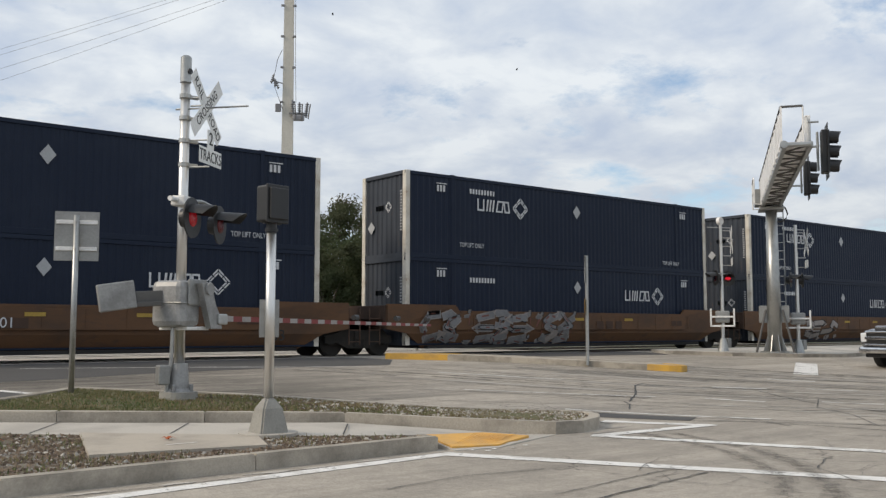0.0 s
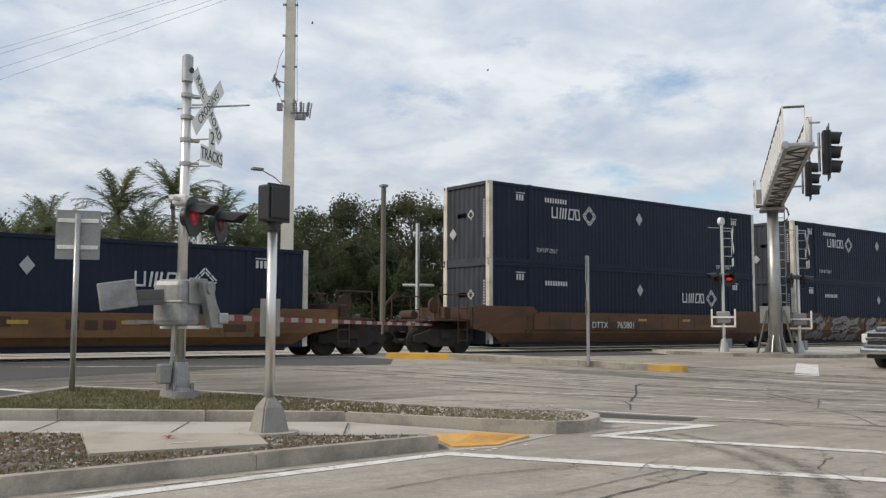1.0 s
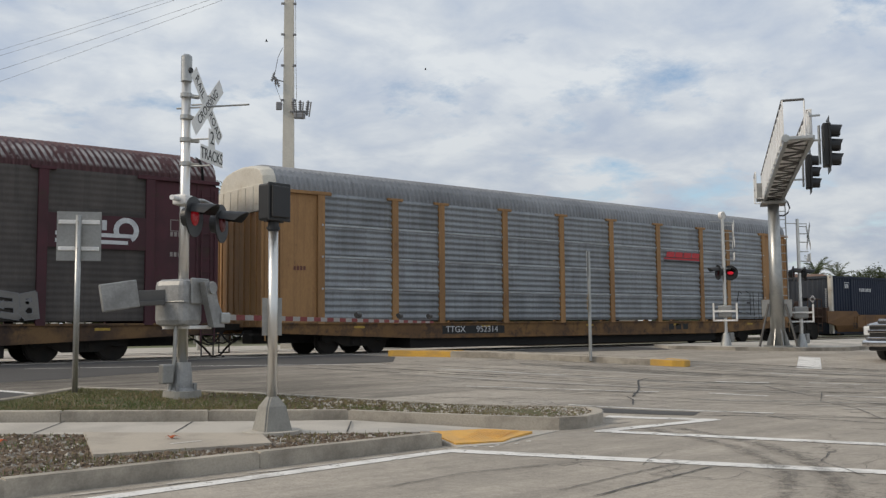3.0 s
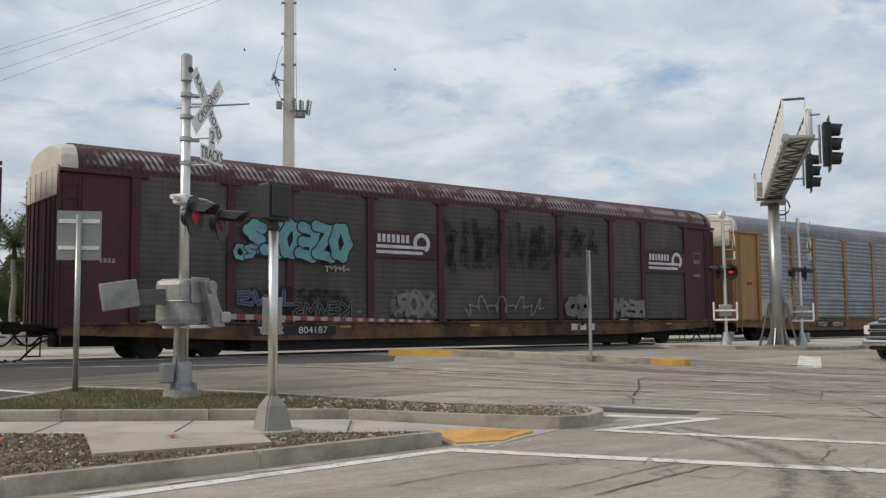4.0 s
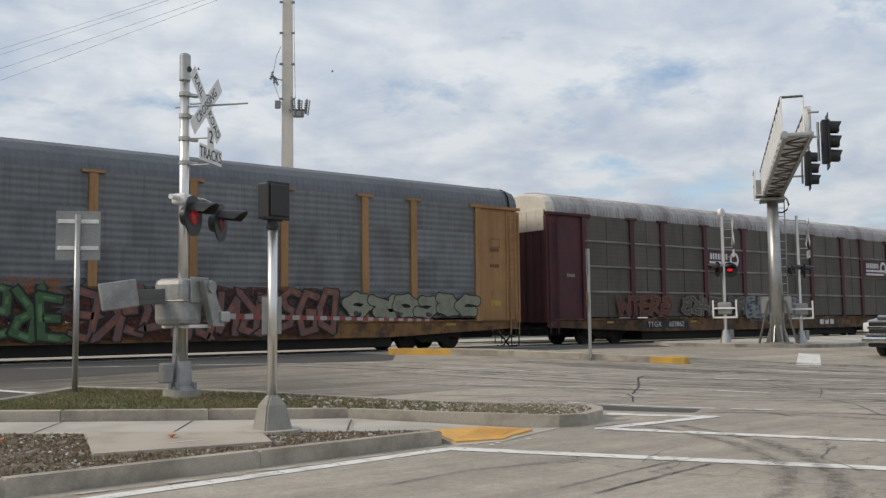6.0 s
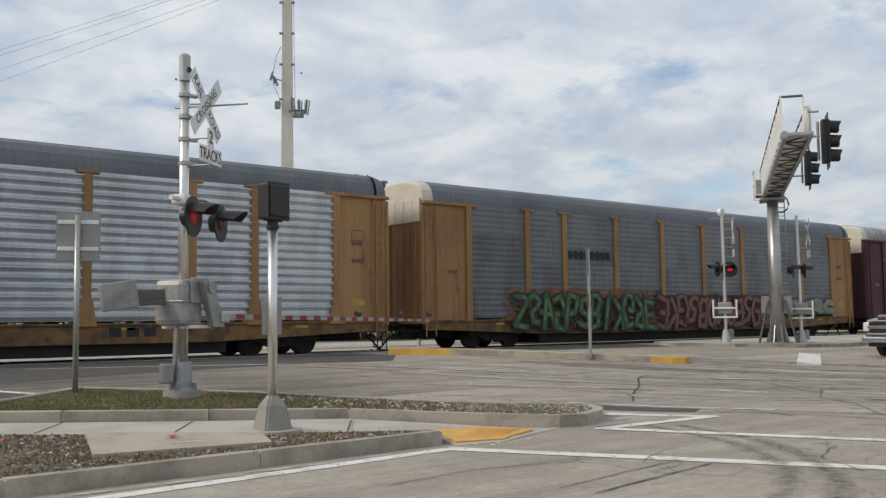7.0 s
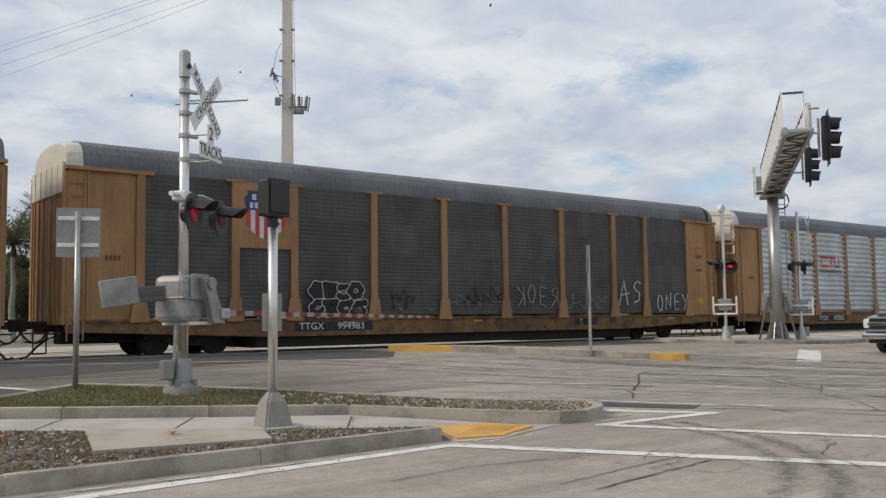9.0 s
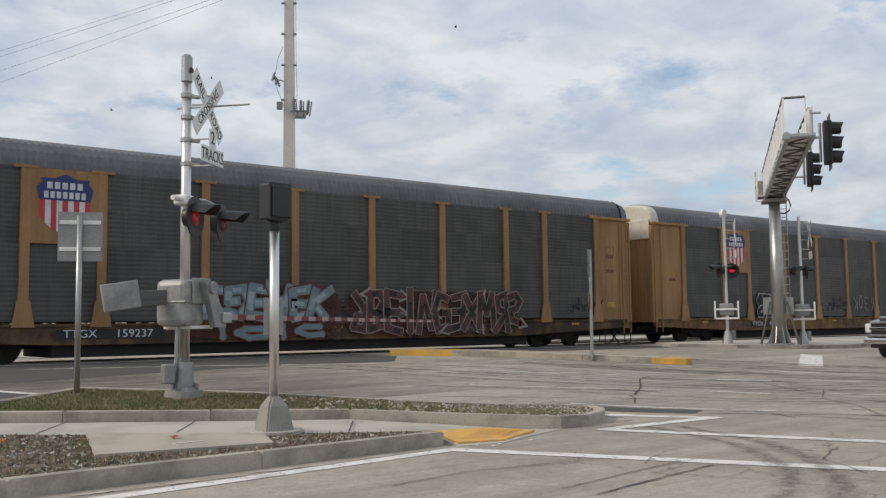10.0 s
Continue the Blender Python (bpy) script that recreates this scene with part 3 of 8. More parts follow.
def marking(name, a, b, w, key, label, h=0.0052, group=""):
    h += next(layer)
    return solid(name, strip(a, b, w, h), M[key], label, "road marking", group, kind="structure")


R_DIR = Vector((0.575, -0.818))     # along the road that crosses the railway
R_SIDE = Vector((0.818, 0.575))
solid("road_apron", sheet([(-30, 19.5), (3.2, 18.0), (5.2, 18.3), (7.2, 18.9), (10.6, 19.5), (13.7, 19.4), (15.2, 21.4), (15.4, 24.0), (-30, 24.0)], 0.005), M["road_dark"], "newer dark asphalt strip beside the railway", "road", kind="structure")
solid("road_apron", sheet([(17.4, 21.5), (26.0, 20.4), (27.2, 22.4), (27.2, 24.0), (17.4, 24.0)], 0.005), M["road_dark"], "newer dark asphalt strip beside the railway", "road", kind="structure")
solid("asphalt_patch", sheet([(-6, 11.8), (1.8, 13.2), (3.5, 15.1), (4.4, 16.25), (3.9, 17.0), (-6, 17.0)], 0.005), M["road_dark"], "newer dark asphalt behind the island", "road", kind="structure")
solid("road_grime", sheet([(-30, 18.3), (3.0, 17.2), (4.7, 16.4), (6.1, 15.1), (8.6, 13.3), (12.6, 13.6), (15.4, 16.8), (15.2, 19.35), (10.6, 19.45), (7.2, 18.85), (5.2, 18.25), (3.2, 17.95), (-30, 19.4)], 0.003), M["grime_film"], "streaky grime on the asphalt behind the island", "road wear", kind="structure")
# painted lines
marking("road_line", (1.0, 7.52), (6.45, 8.05), 0.2, "paint_white", "worn white edge line beside the kerb")
marking("road_line", (6.4, 8.1), (10.6, 0.25), 0.25, "paint_white", "worn white crosswalk line")
marking("road_line", (9.0, 8.28), (13.0, -0.9), 0.24, "paint_white", "worn white crosswalk line")
marking("road_line", (9.0, 8.22), (11.3, 8.14), 0.22, "paint_white", "short white line joining the crosswalk")
marking("road_line", (11.25, 8.1), (10.5, 9.45), 0.26, "paint_white", "short slanting white line by the island nose")
marking("road_line", (11.3, 11.0), (12.7, 8.1), 0.10, "paint_white", "thin white lane line")
marking("stop_bar", (23.0, 13.6), (27.2, 16.05), 0.62, "paint_white", "broad worn white stop bar")
marking("road_line", (3.6, 17.45), (4.38, 16.22), 0.16, "paint_white", "short white line on dark asphalt")
marking("road_line", (2.75, 14.2), (4.42, 16.34), 0.12, "paint_white", "white edge line along the island")
for a, b in (((15.1, 11.0), (15.5, 10.0)), ((17.4, 12.5), (18.2, 11.7)), ((19.1, 11.3), (19.6, 10.4)), ((16.4, 9.4), (16.75, 8.4)), ((20.6, 13.2), (21.2, 12.3))):
    marking("lane_dash", a, b, 0.12, "paint_white", "worn white lane dash on grey asphalt", group="lane dashes")
marking("road_line", (11.75, 14.17), (14.44, 11.67), 0.07, "paint_white", "thin faded white lane line")
marking("road_line", (13.5, 17.2), (15.36, 14.95), 0.08, "paint_white", "thin faded white lane line")
marking("road_line", (13.2, 18.9), (5.5, 21.5), 0.09, "paint_white", "thin worn white line before the railway")
# long wear streaks along the lanes
rnd = random.Random(4)


def wear():
    for key, name, count in (("streak", "tyre_wear", 34), ("streak_pale", "pale_wear", 22)):
        bm = bmesh.new()
        for i in range(count):
            off = rnd.uniform(-9.5, 5.0)
            a = Vector((17.0, 13.5)) + R_SIDE * off + R_DIR * rnd.uniform(-9, 4)
            if a.y > 19.5:
                a = a + R_DIR * (a.y - 19.5)
            b = a + R_DIR * rnd.uniform(3, 11) + R_SIDE * rnd.uniform(-0.2, 0.2)
            if min(a.x, b.x) < 11.5 and min(a.y, b.y) < 13.5:
                continue
            piece = strip(a, b, rnd.uniform(0.05, 0.26), 0.004 if key == "streak" else 0.005)
            me = bpy.data.meshes.new("piece")
            piece.to_mesh(me)
            piece.free()
            bm.from_mesh(me)
            bpy.data.meshes.remove(me)
        solid(name, bm, M[key], "faint streaks of tyre wear along the lanes", "road wear", kind="stuff")


wear()


def rubbed_lines():
    """Fine broken lines of rubber and joint dirt drawn out along the lanes behind the island."""
    r, bm = random.Random(14), bmesh.new()
    for i in range(150):
        off = r.uniform(-10.5, 6.0)
        a = Vector((17.0, 13.5)) + R_SIDE * off + R_DIR * r.uniform(-9, 5)
        b = a + R_DIR * r.uniform(1.5, 9) + R_SIDE * r.uniform(-0.25, 0.25)
        if max(a.y, b.y) > 20.0 or (min(a.x, b.x) < 11.5 and min(a.y, b.y) < 13.8):
            continue
        d = (b - a).normalized()
        n = Vector((-d.y, d.x)) * r.uniform(0.012, 0.07)
        steps = max(2, int((b - a).length / 0.375))
        last = None
        for k in range(steps + 1):
            p = a.lerp(b, k / steps)
            pair = [bm.verts.new((q.x, q.y, ground_z(q.y) + 0.0078 + 0.00002 * i)) for q in (p - n, p + n)]
            if last:
                bm.faces.new((last[0], pair[0], pair[1], last[1]))
            last = pair
    solid("rubber_lines", bm, M["line_film"], "thin dark rubbed lines along the lanes", "road wear", kind="stuff")


rubbed_lines()


def ribbon(pts, w, h, seed=0, jitter=0.0):
    r, bm, last = random.Random(seed), bmesh.new(), None
    dense = []
    for p, q in zip(pts, pts[1:]):
        p, q = Vector(p), Vector(q)
        k = max(1, int((q - p).length / 0.12))
        dense += [p.lerp(q, i / k) for i in range(k)]
    dense.append(Vector(pts[-1]))
    for i, p in enumerate(dense):
        d = (dense[min(i + 1, len(dense) - 1)] - dense[max(i - 1, 0)]).normalized()
        n = Vector((-d.y, d.x)) * (w / 2) * r.uniform(0.5, 1.3 if jitter else 1.0)
        p = p + Vector((r.uniform(-jitter, jitter), r.uniform(-jitter, jitter)))
        pair = [bm.verts.new((v.x, v.y, ground_z(v.y) + h)) for v in (p - n, p + n)]
        if last:
            bm.faces.new((last[0], pair[0], pair[1], last[1]))
        last = pair
    bmesh.ops.recalc_face_normals(bm, faces=bm.faces[:])
    return bm


for i, (pts, w) in enumerate((([(12.2, 10.4), (12.9, 11.0), (13.2, 11.4)], 0.03), ([(13.25, 11.3), (14.5, 12.2), (15.9, 13.4), (16.5, 13.65)], 0.045), ([(16.0, 13.45), (17.0, 12.6), (18.4, 11.3)], 0.05),
                              ([(12.36, 8.9), (12.4, 8.4), (12.3, 7.9), (12.0, 7.35)], 0.025), ([(5.57, 5.54), (6.5, 5.7), (7.49, 5.85)], 0.014), ([(7.53, 5.49), (6.6, 5.36), (5.59, 5.18)], 0.022), ([(6.75, 5.6), (6.85, 5.35), (7.0, 5.1)], 0.012),
                              ([(14.0, 5.4), (15.0, 7.2), (16.2, 9.6), (17.5, 11.4)], 0.03), ([(4.6, 6.6), (5.6, 6.75), (6.5, 6.6)], 0.014), ([(8.1, 4.3), (8.35, 4.6), (8.6, 5.0), (9.3, 5.3)], 0.012), ([(13.0, 6.6), (14.35, 7.7), (15.2, 8.8), (17.0, 9.8)], 0.016), ([(9.2, 13.6), (10.6, 12.6), (12.2, 11.4)], 0.03), ([(10.8, 14.6), (12.6, 12.9), (14.2, 11.6)], 0.04))):
    solid("road_crack", ribbon(pts, w, 0.0085, i, 0.012), M["tar"], "dark crack in the grey asphalt", "road crack", kind="structure")
for i, (pts, w) in enumerate((([(9.7, 8.1), (9.43, 7.28), (9.0, 6.27), (8.35, 5.43), (7.72, 4.82), (6.9, 4.3), (6.0, 3.9)], 0.17), ([(10.0, 7.8), (9.75, 7.1), (9.42, 6.26), (8.66, 5.19), (7.88, 4.49), (7.2, 4.0), (6.3, 3.6)], 0.2), ([(11.6, 8.7), (12.1, 8.0), (12.4, 7.0), (12.5, 6.0), (12.3, 5.0)], 0.13), ([(11.9, 8.9), (12.6, 8.0), (13.0, 7.0), (13.1, 6.0)], 0.1))):
    for j, k in enumerate((1.9, 1.2, 0.6)):
        solid("skid_mark", ribbon(pts, w * k, 0.0066 + 0.0009 * j, i * 7 + j, 0.0), M["rubber_film"], "soft dark curved tyre mark on the asphalt", "tyre mark", kind="structure")


def crack_web(cx, cy, span, count, seed):
    """A patch of fine branching cracks."""
    r = random.Random(seed)
    for k in range(count):
        p, a, pts = Vector((cx + r.uniform(-span, span), cy + r.uniform(-span, span) * 0.6)), r.choice((-0.2, -0.96, 0.6)) + r.uniform(-0.4, 0.4), []
        for _ in range(r.randint(4, 9)):
            pts.append(tuple(p))
            p = p + Vector((math.cos(a), math.sin(a))) * r.uniform(0.1, 0.28)
            a += r.uniform(-0.5, 0.5)
        solid("road_crack", ribbon(pts, r.uniform(0.004, 0.009), 0.0088, seed + k, 0.012), M["tar"], "thin dark crack in the grey asphalt", "road crack", kind="structure")


for k, (cx, cy, span, count) in enumerate(((6.6, 5.5, 0.9, 8), (8.3, 4.6, 0.8, 4), (12.4, 10.6, 1.4, 10), (15.2, 12.2, 2.0, 10), (10.6, 6.4, 1.2, 4))):
    crack_web(cx, cy, span, count, 500 + 40 * k)


def blob(cx, cy, rx, ry, seed):
    r = random.Random(seed)
    return [(cx + rx * r.uniform(0.6, 1.15) * math.cos(a * 0.393), cy + ry * r.uniform(0.6, 1.15) * math.sin(a * 0.393)) for a in range(16)]


# pale washed grit and a joint in the gutter
for i, (cx, cy, rx, ry) in enumerate(((3.38, 7.98, 0.16, 0.07), (3.62, 7.80, 0.15, 0.05), (4.35, 8.06, 0.30, 0.06), (4.85, 8.05, 0.22, 0.05), (2.6, 7.98, 0.2, 0.05), (5.5, 8.14, 0.25, 0.05))):
    solid("gutter_grit", sheet(blob(cx, cy, rx, ry, i), 0.005), M["walk"], "pale washed grit in the gutter", "grit", kind="structure")
solid("gutter_joint", ribbon([(0.8, 7.86), (2.6, 7.90), (4.4, 7.97), (6.5, 8.17)], 0.016, 0.0065, 91, 0.012), M["tar"], "dark joint along the gutter", "joint", kind="structure")
for i, (cx, cy) in enumerate(((6.95, 7.95), (7.1, 8.02), (7.35, 7.98), (6.85, 8.1), (7.6, 8.05))):
    solid("paper_scrap", sheet(blob(cx, cy, 0.04, 0.03, 40 + i), 0.012), M["paint_white"], "small pale scrap in the gutter", "litter", "scraps by the ramp")
for i, (cx, cy, rx, ry) in enumerate(((9.35, 8.42, 0.3, 0.05), (10.0, 8.75, 0.25, 0.07), (10.35, 9.2, 0.08, 0.2))):
    solid("gutter_dirt", sheet(blob(cx, cy, rx, ry, 60 + i), 0.005), M["streak"], "dark dirt gathered by the kerb", "dirt", kind="structure")
solid("asphalt_patch", sheet([(10.6, 10.35), (11.55, 8.7), (12.05, 8.95), (11.15, 10.75)], 0.006), M["road_dark"], "dark strip of patched asphalt", "road", kind="structure")

# ---- kerbs, sidewalk and islands ----


def kerb(pts, top, width, drop, label, paint=None, closed=False):
    """A kerb along a line, inner side to the left, cut into sections with open joints."""
    root = thing("kerb", label, "kerb", kind="structure")
    pts = [Vector(p) for p in pts]
    if closed:
        pts.append(pts[0])
    for a, b in zip(pts, pts[1:]):
        count = max(1, round((b - a).length / 1.9))
        for i in range(count):
            p, q = a.lerp(b, i / count), a.lerp(b, (i + 1) / count)
            d = (q - p).normalized()
            n = Vector((-d.y, d.x)) * width
            if count > 1 and i:
                p = p + d * 0.007
            bm = sheet([p, q, q + n, p + n], top, drop)
            es = [e for e in bm.edges if len(e.link_faces) == 2 and e.calc_face_angle(0) > 1.0 and abs(e.verts[0].co.z - e.verts[1].co.z) < 0.06]
            bmesh.ops.bevel(bm, geom=es, offset=0.013, segments=2, affect="EDGES")
            part("kerb_section", bm, M["paint_yellow" if paint and paint(p.lerp(q, 0.5)) else "kerb"], root)
    return root


def island_top(x, y):
    return 0.15 + 0.10 * min(max((9.0 - x) / 2.5, 0), 1)


def walk_top(x, y):
    """Sidewalk height, falling to the road at the ramp."""
    flat = 0.13 * min(max((8.4 - x) / 1.6, 0.04), 1)
    return min(flat, 0.13 * min(max((y - 8.15) / 0.8, 0.06), 1)) if x > 6.64 else flat


BLOCK = [(-8, 8.02), (1.97, 8.17), (6.58, 8.38)]
kerb(BLOCK, lambda x, y: 0.155, 0.16, 0.22, "grey concrete kerb along the street corner")
kerb([(6.58, 8.38), (6.62, 8.72)], lambda x, y: 0.15, 0.1, 0.2, "grey concrete kerb end beside the ramp")
solid("planting_bed", sheet([(-8, 8.18), (1.97, 8.33), (6.5, 8.54), (6.45, 8.82), (5.4, 9.62), (3.46, 10.98), (2.75, 11.48), (-8, 19.2)], 0.125, 0.3), M["mulch"], "brown mulch bed with pale shells and weeds", "planting bed", kind="structure")
solid("sidewalk", sheet([(-8, 19.2), (2.75, 11.48), (3.46, 10.98), (5.4, 9.62), (6.62, 8.8), (6.66, 8.8), (6.67, 8.2), (7.25, 8.1), (8.75, 8.66), (6.62, 10.42), (2.0, 12.95), (-8, 19.9)], walk_top, 0.3),
      M["walk"], "pale concrete sidewalk with scored joints and a ramp", "sidewalk", kind="structure")
for x0, y0 in ((3.02, 11.32), (4.3, 10.45), (5.95, 9.35)):
    solid("walk_joint", strip((x0, y0), (x0 + 0.62, y0 + 0.88), 0.02, lambda x, y: walk_top(x, y) + 0.004), M["tar"], "scored joint in the sidewalk", "joint", kind="structure")
solid("concrete_slab", sheet([(3.46, 10.96), (3.0, 9.2), (4.72, 8.87), (5.05, 9.75)], 0.155, 0.12), M["slab"], "tan concrete slab set in the mulch bed", "slab", kind="structure")
solid("paper_scrap", strip((3.86, 9.44), (4.21, 9.45), 0.035, 0.161), M["paint_white"], "pale scrap lying on the tan slab", "litter")
tactile = solid("tactile_pad", sheet([(6.70, 8.28), (6.72, 8.80), (7.70, 8.92), (8.15, 8.56), (7.32, 8.18)], lambda x, y: walk_top(x, y) + 0.02, 0.03), M["tactile"], "yellow tactile paving pad at the kerb ramp", "paving", kind="structure")


def tactile_studs():
    bm = bmesh.new()
    for i in range(13):
        for j in range(13):
            p = Vector((6.78, 8.36)) + Vector((0.56, -0.1)) * ((i + 0.5) / 13) + Vector((0.68, 0.38)) * ((j + 0.5) / 13)
            z = ground_z(p.y) + walk_top(p.x, p.y) + 0.02
            tube(bm, (p.x, p.y, z - 0.002), (p.x, p.y, z + 0.005), 0.016, 0.011, 6)
    ob = part("studs", bm, M["tactile"], tactile)
    tagged(ob, kind="stuff")


tactile_studs()
ISLAND = [(2.0, 13.05), (6.7, 10.5), (8.72, 8.66), (9.2, 8.62), (9.75, 8.85), (10.15, 9.2), (10.3, 9.6), (10.15, 9.95), (9.0, 11.12), (7.2, 12.8), (4.6, 14.95), (3.4, 14.0)]
kerb(ISLAND, island_top, 0.16, 0.32, "grey concrete kerb round the planted island", closed=True)


def inset(pts, d):
    out = []
    k = len(pts)
    for i in range(k):
        p, q, r = Vector(pts[i - 1]), Vector(pts[i]), Vector(pts[(i + 1) % k])
        a, b = (q - p).normalized(), (r - q).normalized()
        na, nb = Vector((-a.y, a.x)), Vector((-b.y, b.x))
        h = (na + nb).normalized()
        out.append(q + h * (d / max(0.5, h.dot(na))))
    return out


solid("island_soil", sheet(inset(ISLAND, 0.15), lambda x, y: island_top(x, y) - 0.02, 0.2), M["grass_soil"], "island of patchy grass, soil and pale shells", "grass", kind="structure")
MEDIAN = [(15.3, 21.9), (16.35, 20.4), (19.43, 15.95), (19.75, 15.5), (20.0, 15.3), (20.3, 15.35), (20.45, 15.65), (20.3, 16.1), (16.1, 22.3), (15.6, 22.3)]
kerb(MEDIAN, lambda x, y: 0.16, 0.2, 0.2, "concrete median kerb with yellow painted ends", paint=lambda p: p.y > 20.4 or p.y < 15.95, closed=True)
solid("median_top", sheet(inset(MEDIAN, 0.19), 0.15, 0.15), M["slab"], "concrete fill of the narrow median", "median", kind="structure")
PAD = [(26.2, 20.7), (27.6, 19.0), (29.6, 17.8), (32.0, 17.3), (38.0, 18.2), (60.0, 20.2), (60.0, 22.6), (27.6, 22.6)]
kerb(PAD[:6], lambda x, y: 0.12, 0.18, 0.2, "low concrete kerb of the signal island")
solid("signal_island", sheet(inset(PAD, 0.1), 0.105, 0.2), M["ballast"], "pale gravel and concrete island round the signals", "island", kind="structure")

# ---- railway ----
TRACK_Y, RAIL_Z = 26.12, 0.50
solid("ballast_bed", grid_sheet([-500, -60, 60, 500], [23.9, 24.4, 33.4, 34.0], lambda x, y: 0.40 if 24 < y < 33.5 else 0.3), M["ballast"], "pale limestone ballast under two tracks", "ballast", kind="structure")
for yc in (TRACK_Y, TRACK_Y + 4.35):
    track = thing("railway_track", "steel rails on timber sleepers in pale ballast", "railway track", "tracks", kind="structure")
    for side in (-0.7525, 0.7525):
        bm = bmesh.new()
        prism(bm, [(yc + side + dx, RAIL_Z + dz) for dx, dz in ((-0.07, -0.17), (0.07, -0.17), (0.07, -0.15), (0.012, -0.13), (0.012, -0.045), (0.036, -0.035), (0.036, -0.004), (-0.036, -0.004), (-0.036, -0.035), (-0.012, -0.045), (-0.012, -0.13), (-0.07, -0.15))], "x", -500, 500)
        part("rail", bm, M["rail"], track)
        part("rail_head", boxed(-500, 500, yc + side - 0.03, yc + side + 0.03, RAIL_Z - 0.004, RAIL_Z), M["rail_top"], track)
    bm = bmesh.new()
    for i in range(-90, 180):
        box(bm, i * 0.55 - 0.11, i * 0.55 + 0.11, yc - 1.3, yc + 1.3, RAIL_Z - 0.34, RAIL_Z - 0.165)
    tagged(part("sleepers", bm, M["wood"], track), kind="stuff")
# crossing surface between the rails
cross = thing("crossing_panels", "pale concrete panels between the rails at the crossing", "crossing surface", kind="structure")
for y0, y1 in ((23.7, 25.28), (25.46, 26.74), (26.92, 29.62), (29.8, 31.1), (31.28, 33.9)):
    part("concrete_panel", boxed(4.0, 26.6, y0, y1, RAIL_Z - 0.2, RAIL_Z - 0.012), M["walk"], cross)
solid("road_beyond", sheet([(-60, 33.9), (120, 33.9), (120, 40), (-60, 40)], -0.01), M["walk"], "pale road surface beyond the railway", "road", kind="structure")

# ---- the train ----
SPEED = 23.0
Y0 = TRACK_Y
CARS = []                       # (thing, place along the track at the start)


def wheel_mesh():
    bm = bmesh.new()
    tube(bm, (0, -0.065, 0), (0, 0.065, 0), 0.42, n=28)
    tube(bm, (0, 0.0, 0), (0, 0.095, 0), 0.455, n=28)
    tube(bm, (0, -0.09, 0), (0, -0.06, 0), 0.15, n=16)
    tube(bm, (0, -0.078, 0), (0, -0.06, 0), 0.385, 0.40, n=28)
    return link_mesh("wheel", bm, M["truck"])


WHEEL = wheel_mesh()
SIDE_FRAME = prismed([(-1.25, 0.42), (-1.25, 0.62), (-0.95, 0.70), (-0.55, 0.82), (0.55, 0.82), (0.95, 0.70), (1.25, 0.62), (1.25, 0.42), (1.05, 0.36), (0.8, 0.42), (0.45, 0.24), (-0.45, 0.24), (-0.8, 0.42), (-1.05, 0.36)], "y", -0.06, 0.06)
SIDE_FRAME = link_mesh("side_frame", SIDE_FRAME, M["truck"])
AXLE = link_mesh("axle", tubed((0, -0.75, 0), (0, 0.75, 0), 0.085, n=10), M["truck"])
SPRING = link_mesh("spring", tubed((0, 0, 0.28), (0, 0, 0.52), 0.09, n=10), M["truck"])


def wheel_truck(car, x, base=0.89):
    t = part("wheel_truck", boxed(-0.2, 0.2, -1.1, 1.1, 0.5, 0.78, bevel=0.03), M["truck"], car, m=pose(x, 0, RAIL_Z))
    for side in (-1, 1):
        part("side_frame", SIDE_FRAME, None, t, m=pose(0, side * 0.98, 0))
        for dx in (-0.16, 0.16):
            part("spring", SPRING, None, t, m=pose(dx, side * 0.98, 0))
        for dx in (-base, base):
            part("wheel", WHEEL, None, t, m=pose(dx, side * 0.7525, 0.42, 0, 0, 0 if side < 0 else 180))
    for dx in (-base, base):
        part("axle", AXLE, None, t, m=pose(dx, 0, 0.42))
    return t


def coupler(car, x, way):
    bm = bmesh.new()
    box(bm, min(0, way * 0.75), max(0, way * 0.75), -0.09, 0.09, 0.78, 0.98, bevel=0.02)
    box(bm, min(way * 0.6, way * 0.85), max(way * 0.6, way * 0.85), -0.16, 0.16, 0.72, 1.04, bevel=0.04)
    part("coupler", bm, M["truck"], car, m=pose(x, 0, RAIL_Z - 0.02))
    bm = bmesh.new()
    pts = [(way * (0.1 + 0.75 * i / 8), -0.35, 0.72 - 0.32 * math.sin(math.pi * i / 8)) for i in range(9)]
    pipe(bm, pts, 0.028)
    part("brake_hose", bm, M["rubber"], car, m=pose(x, 0, RAIL_Z))


# graffiti


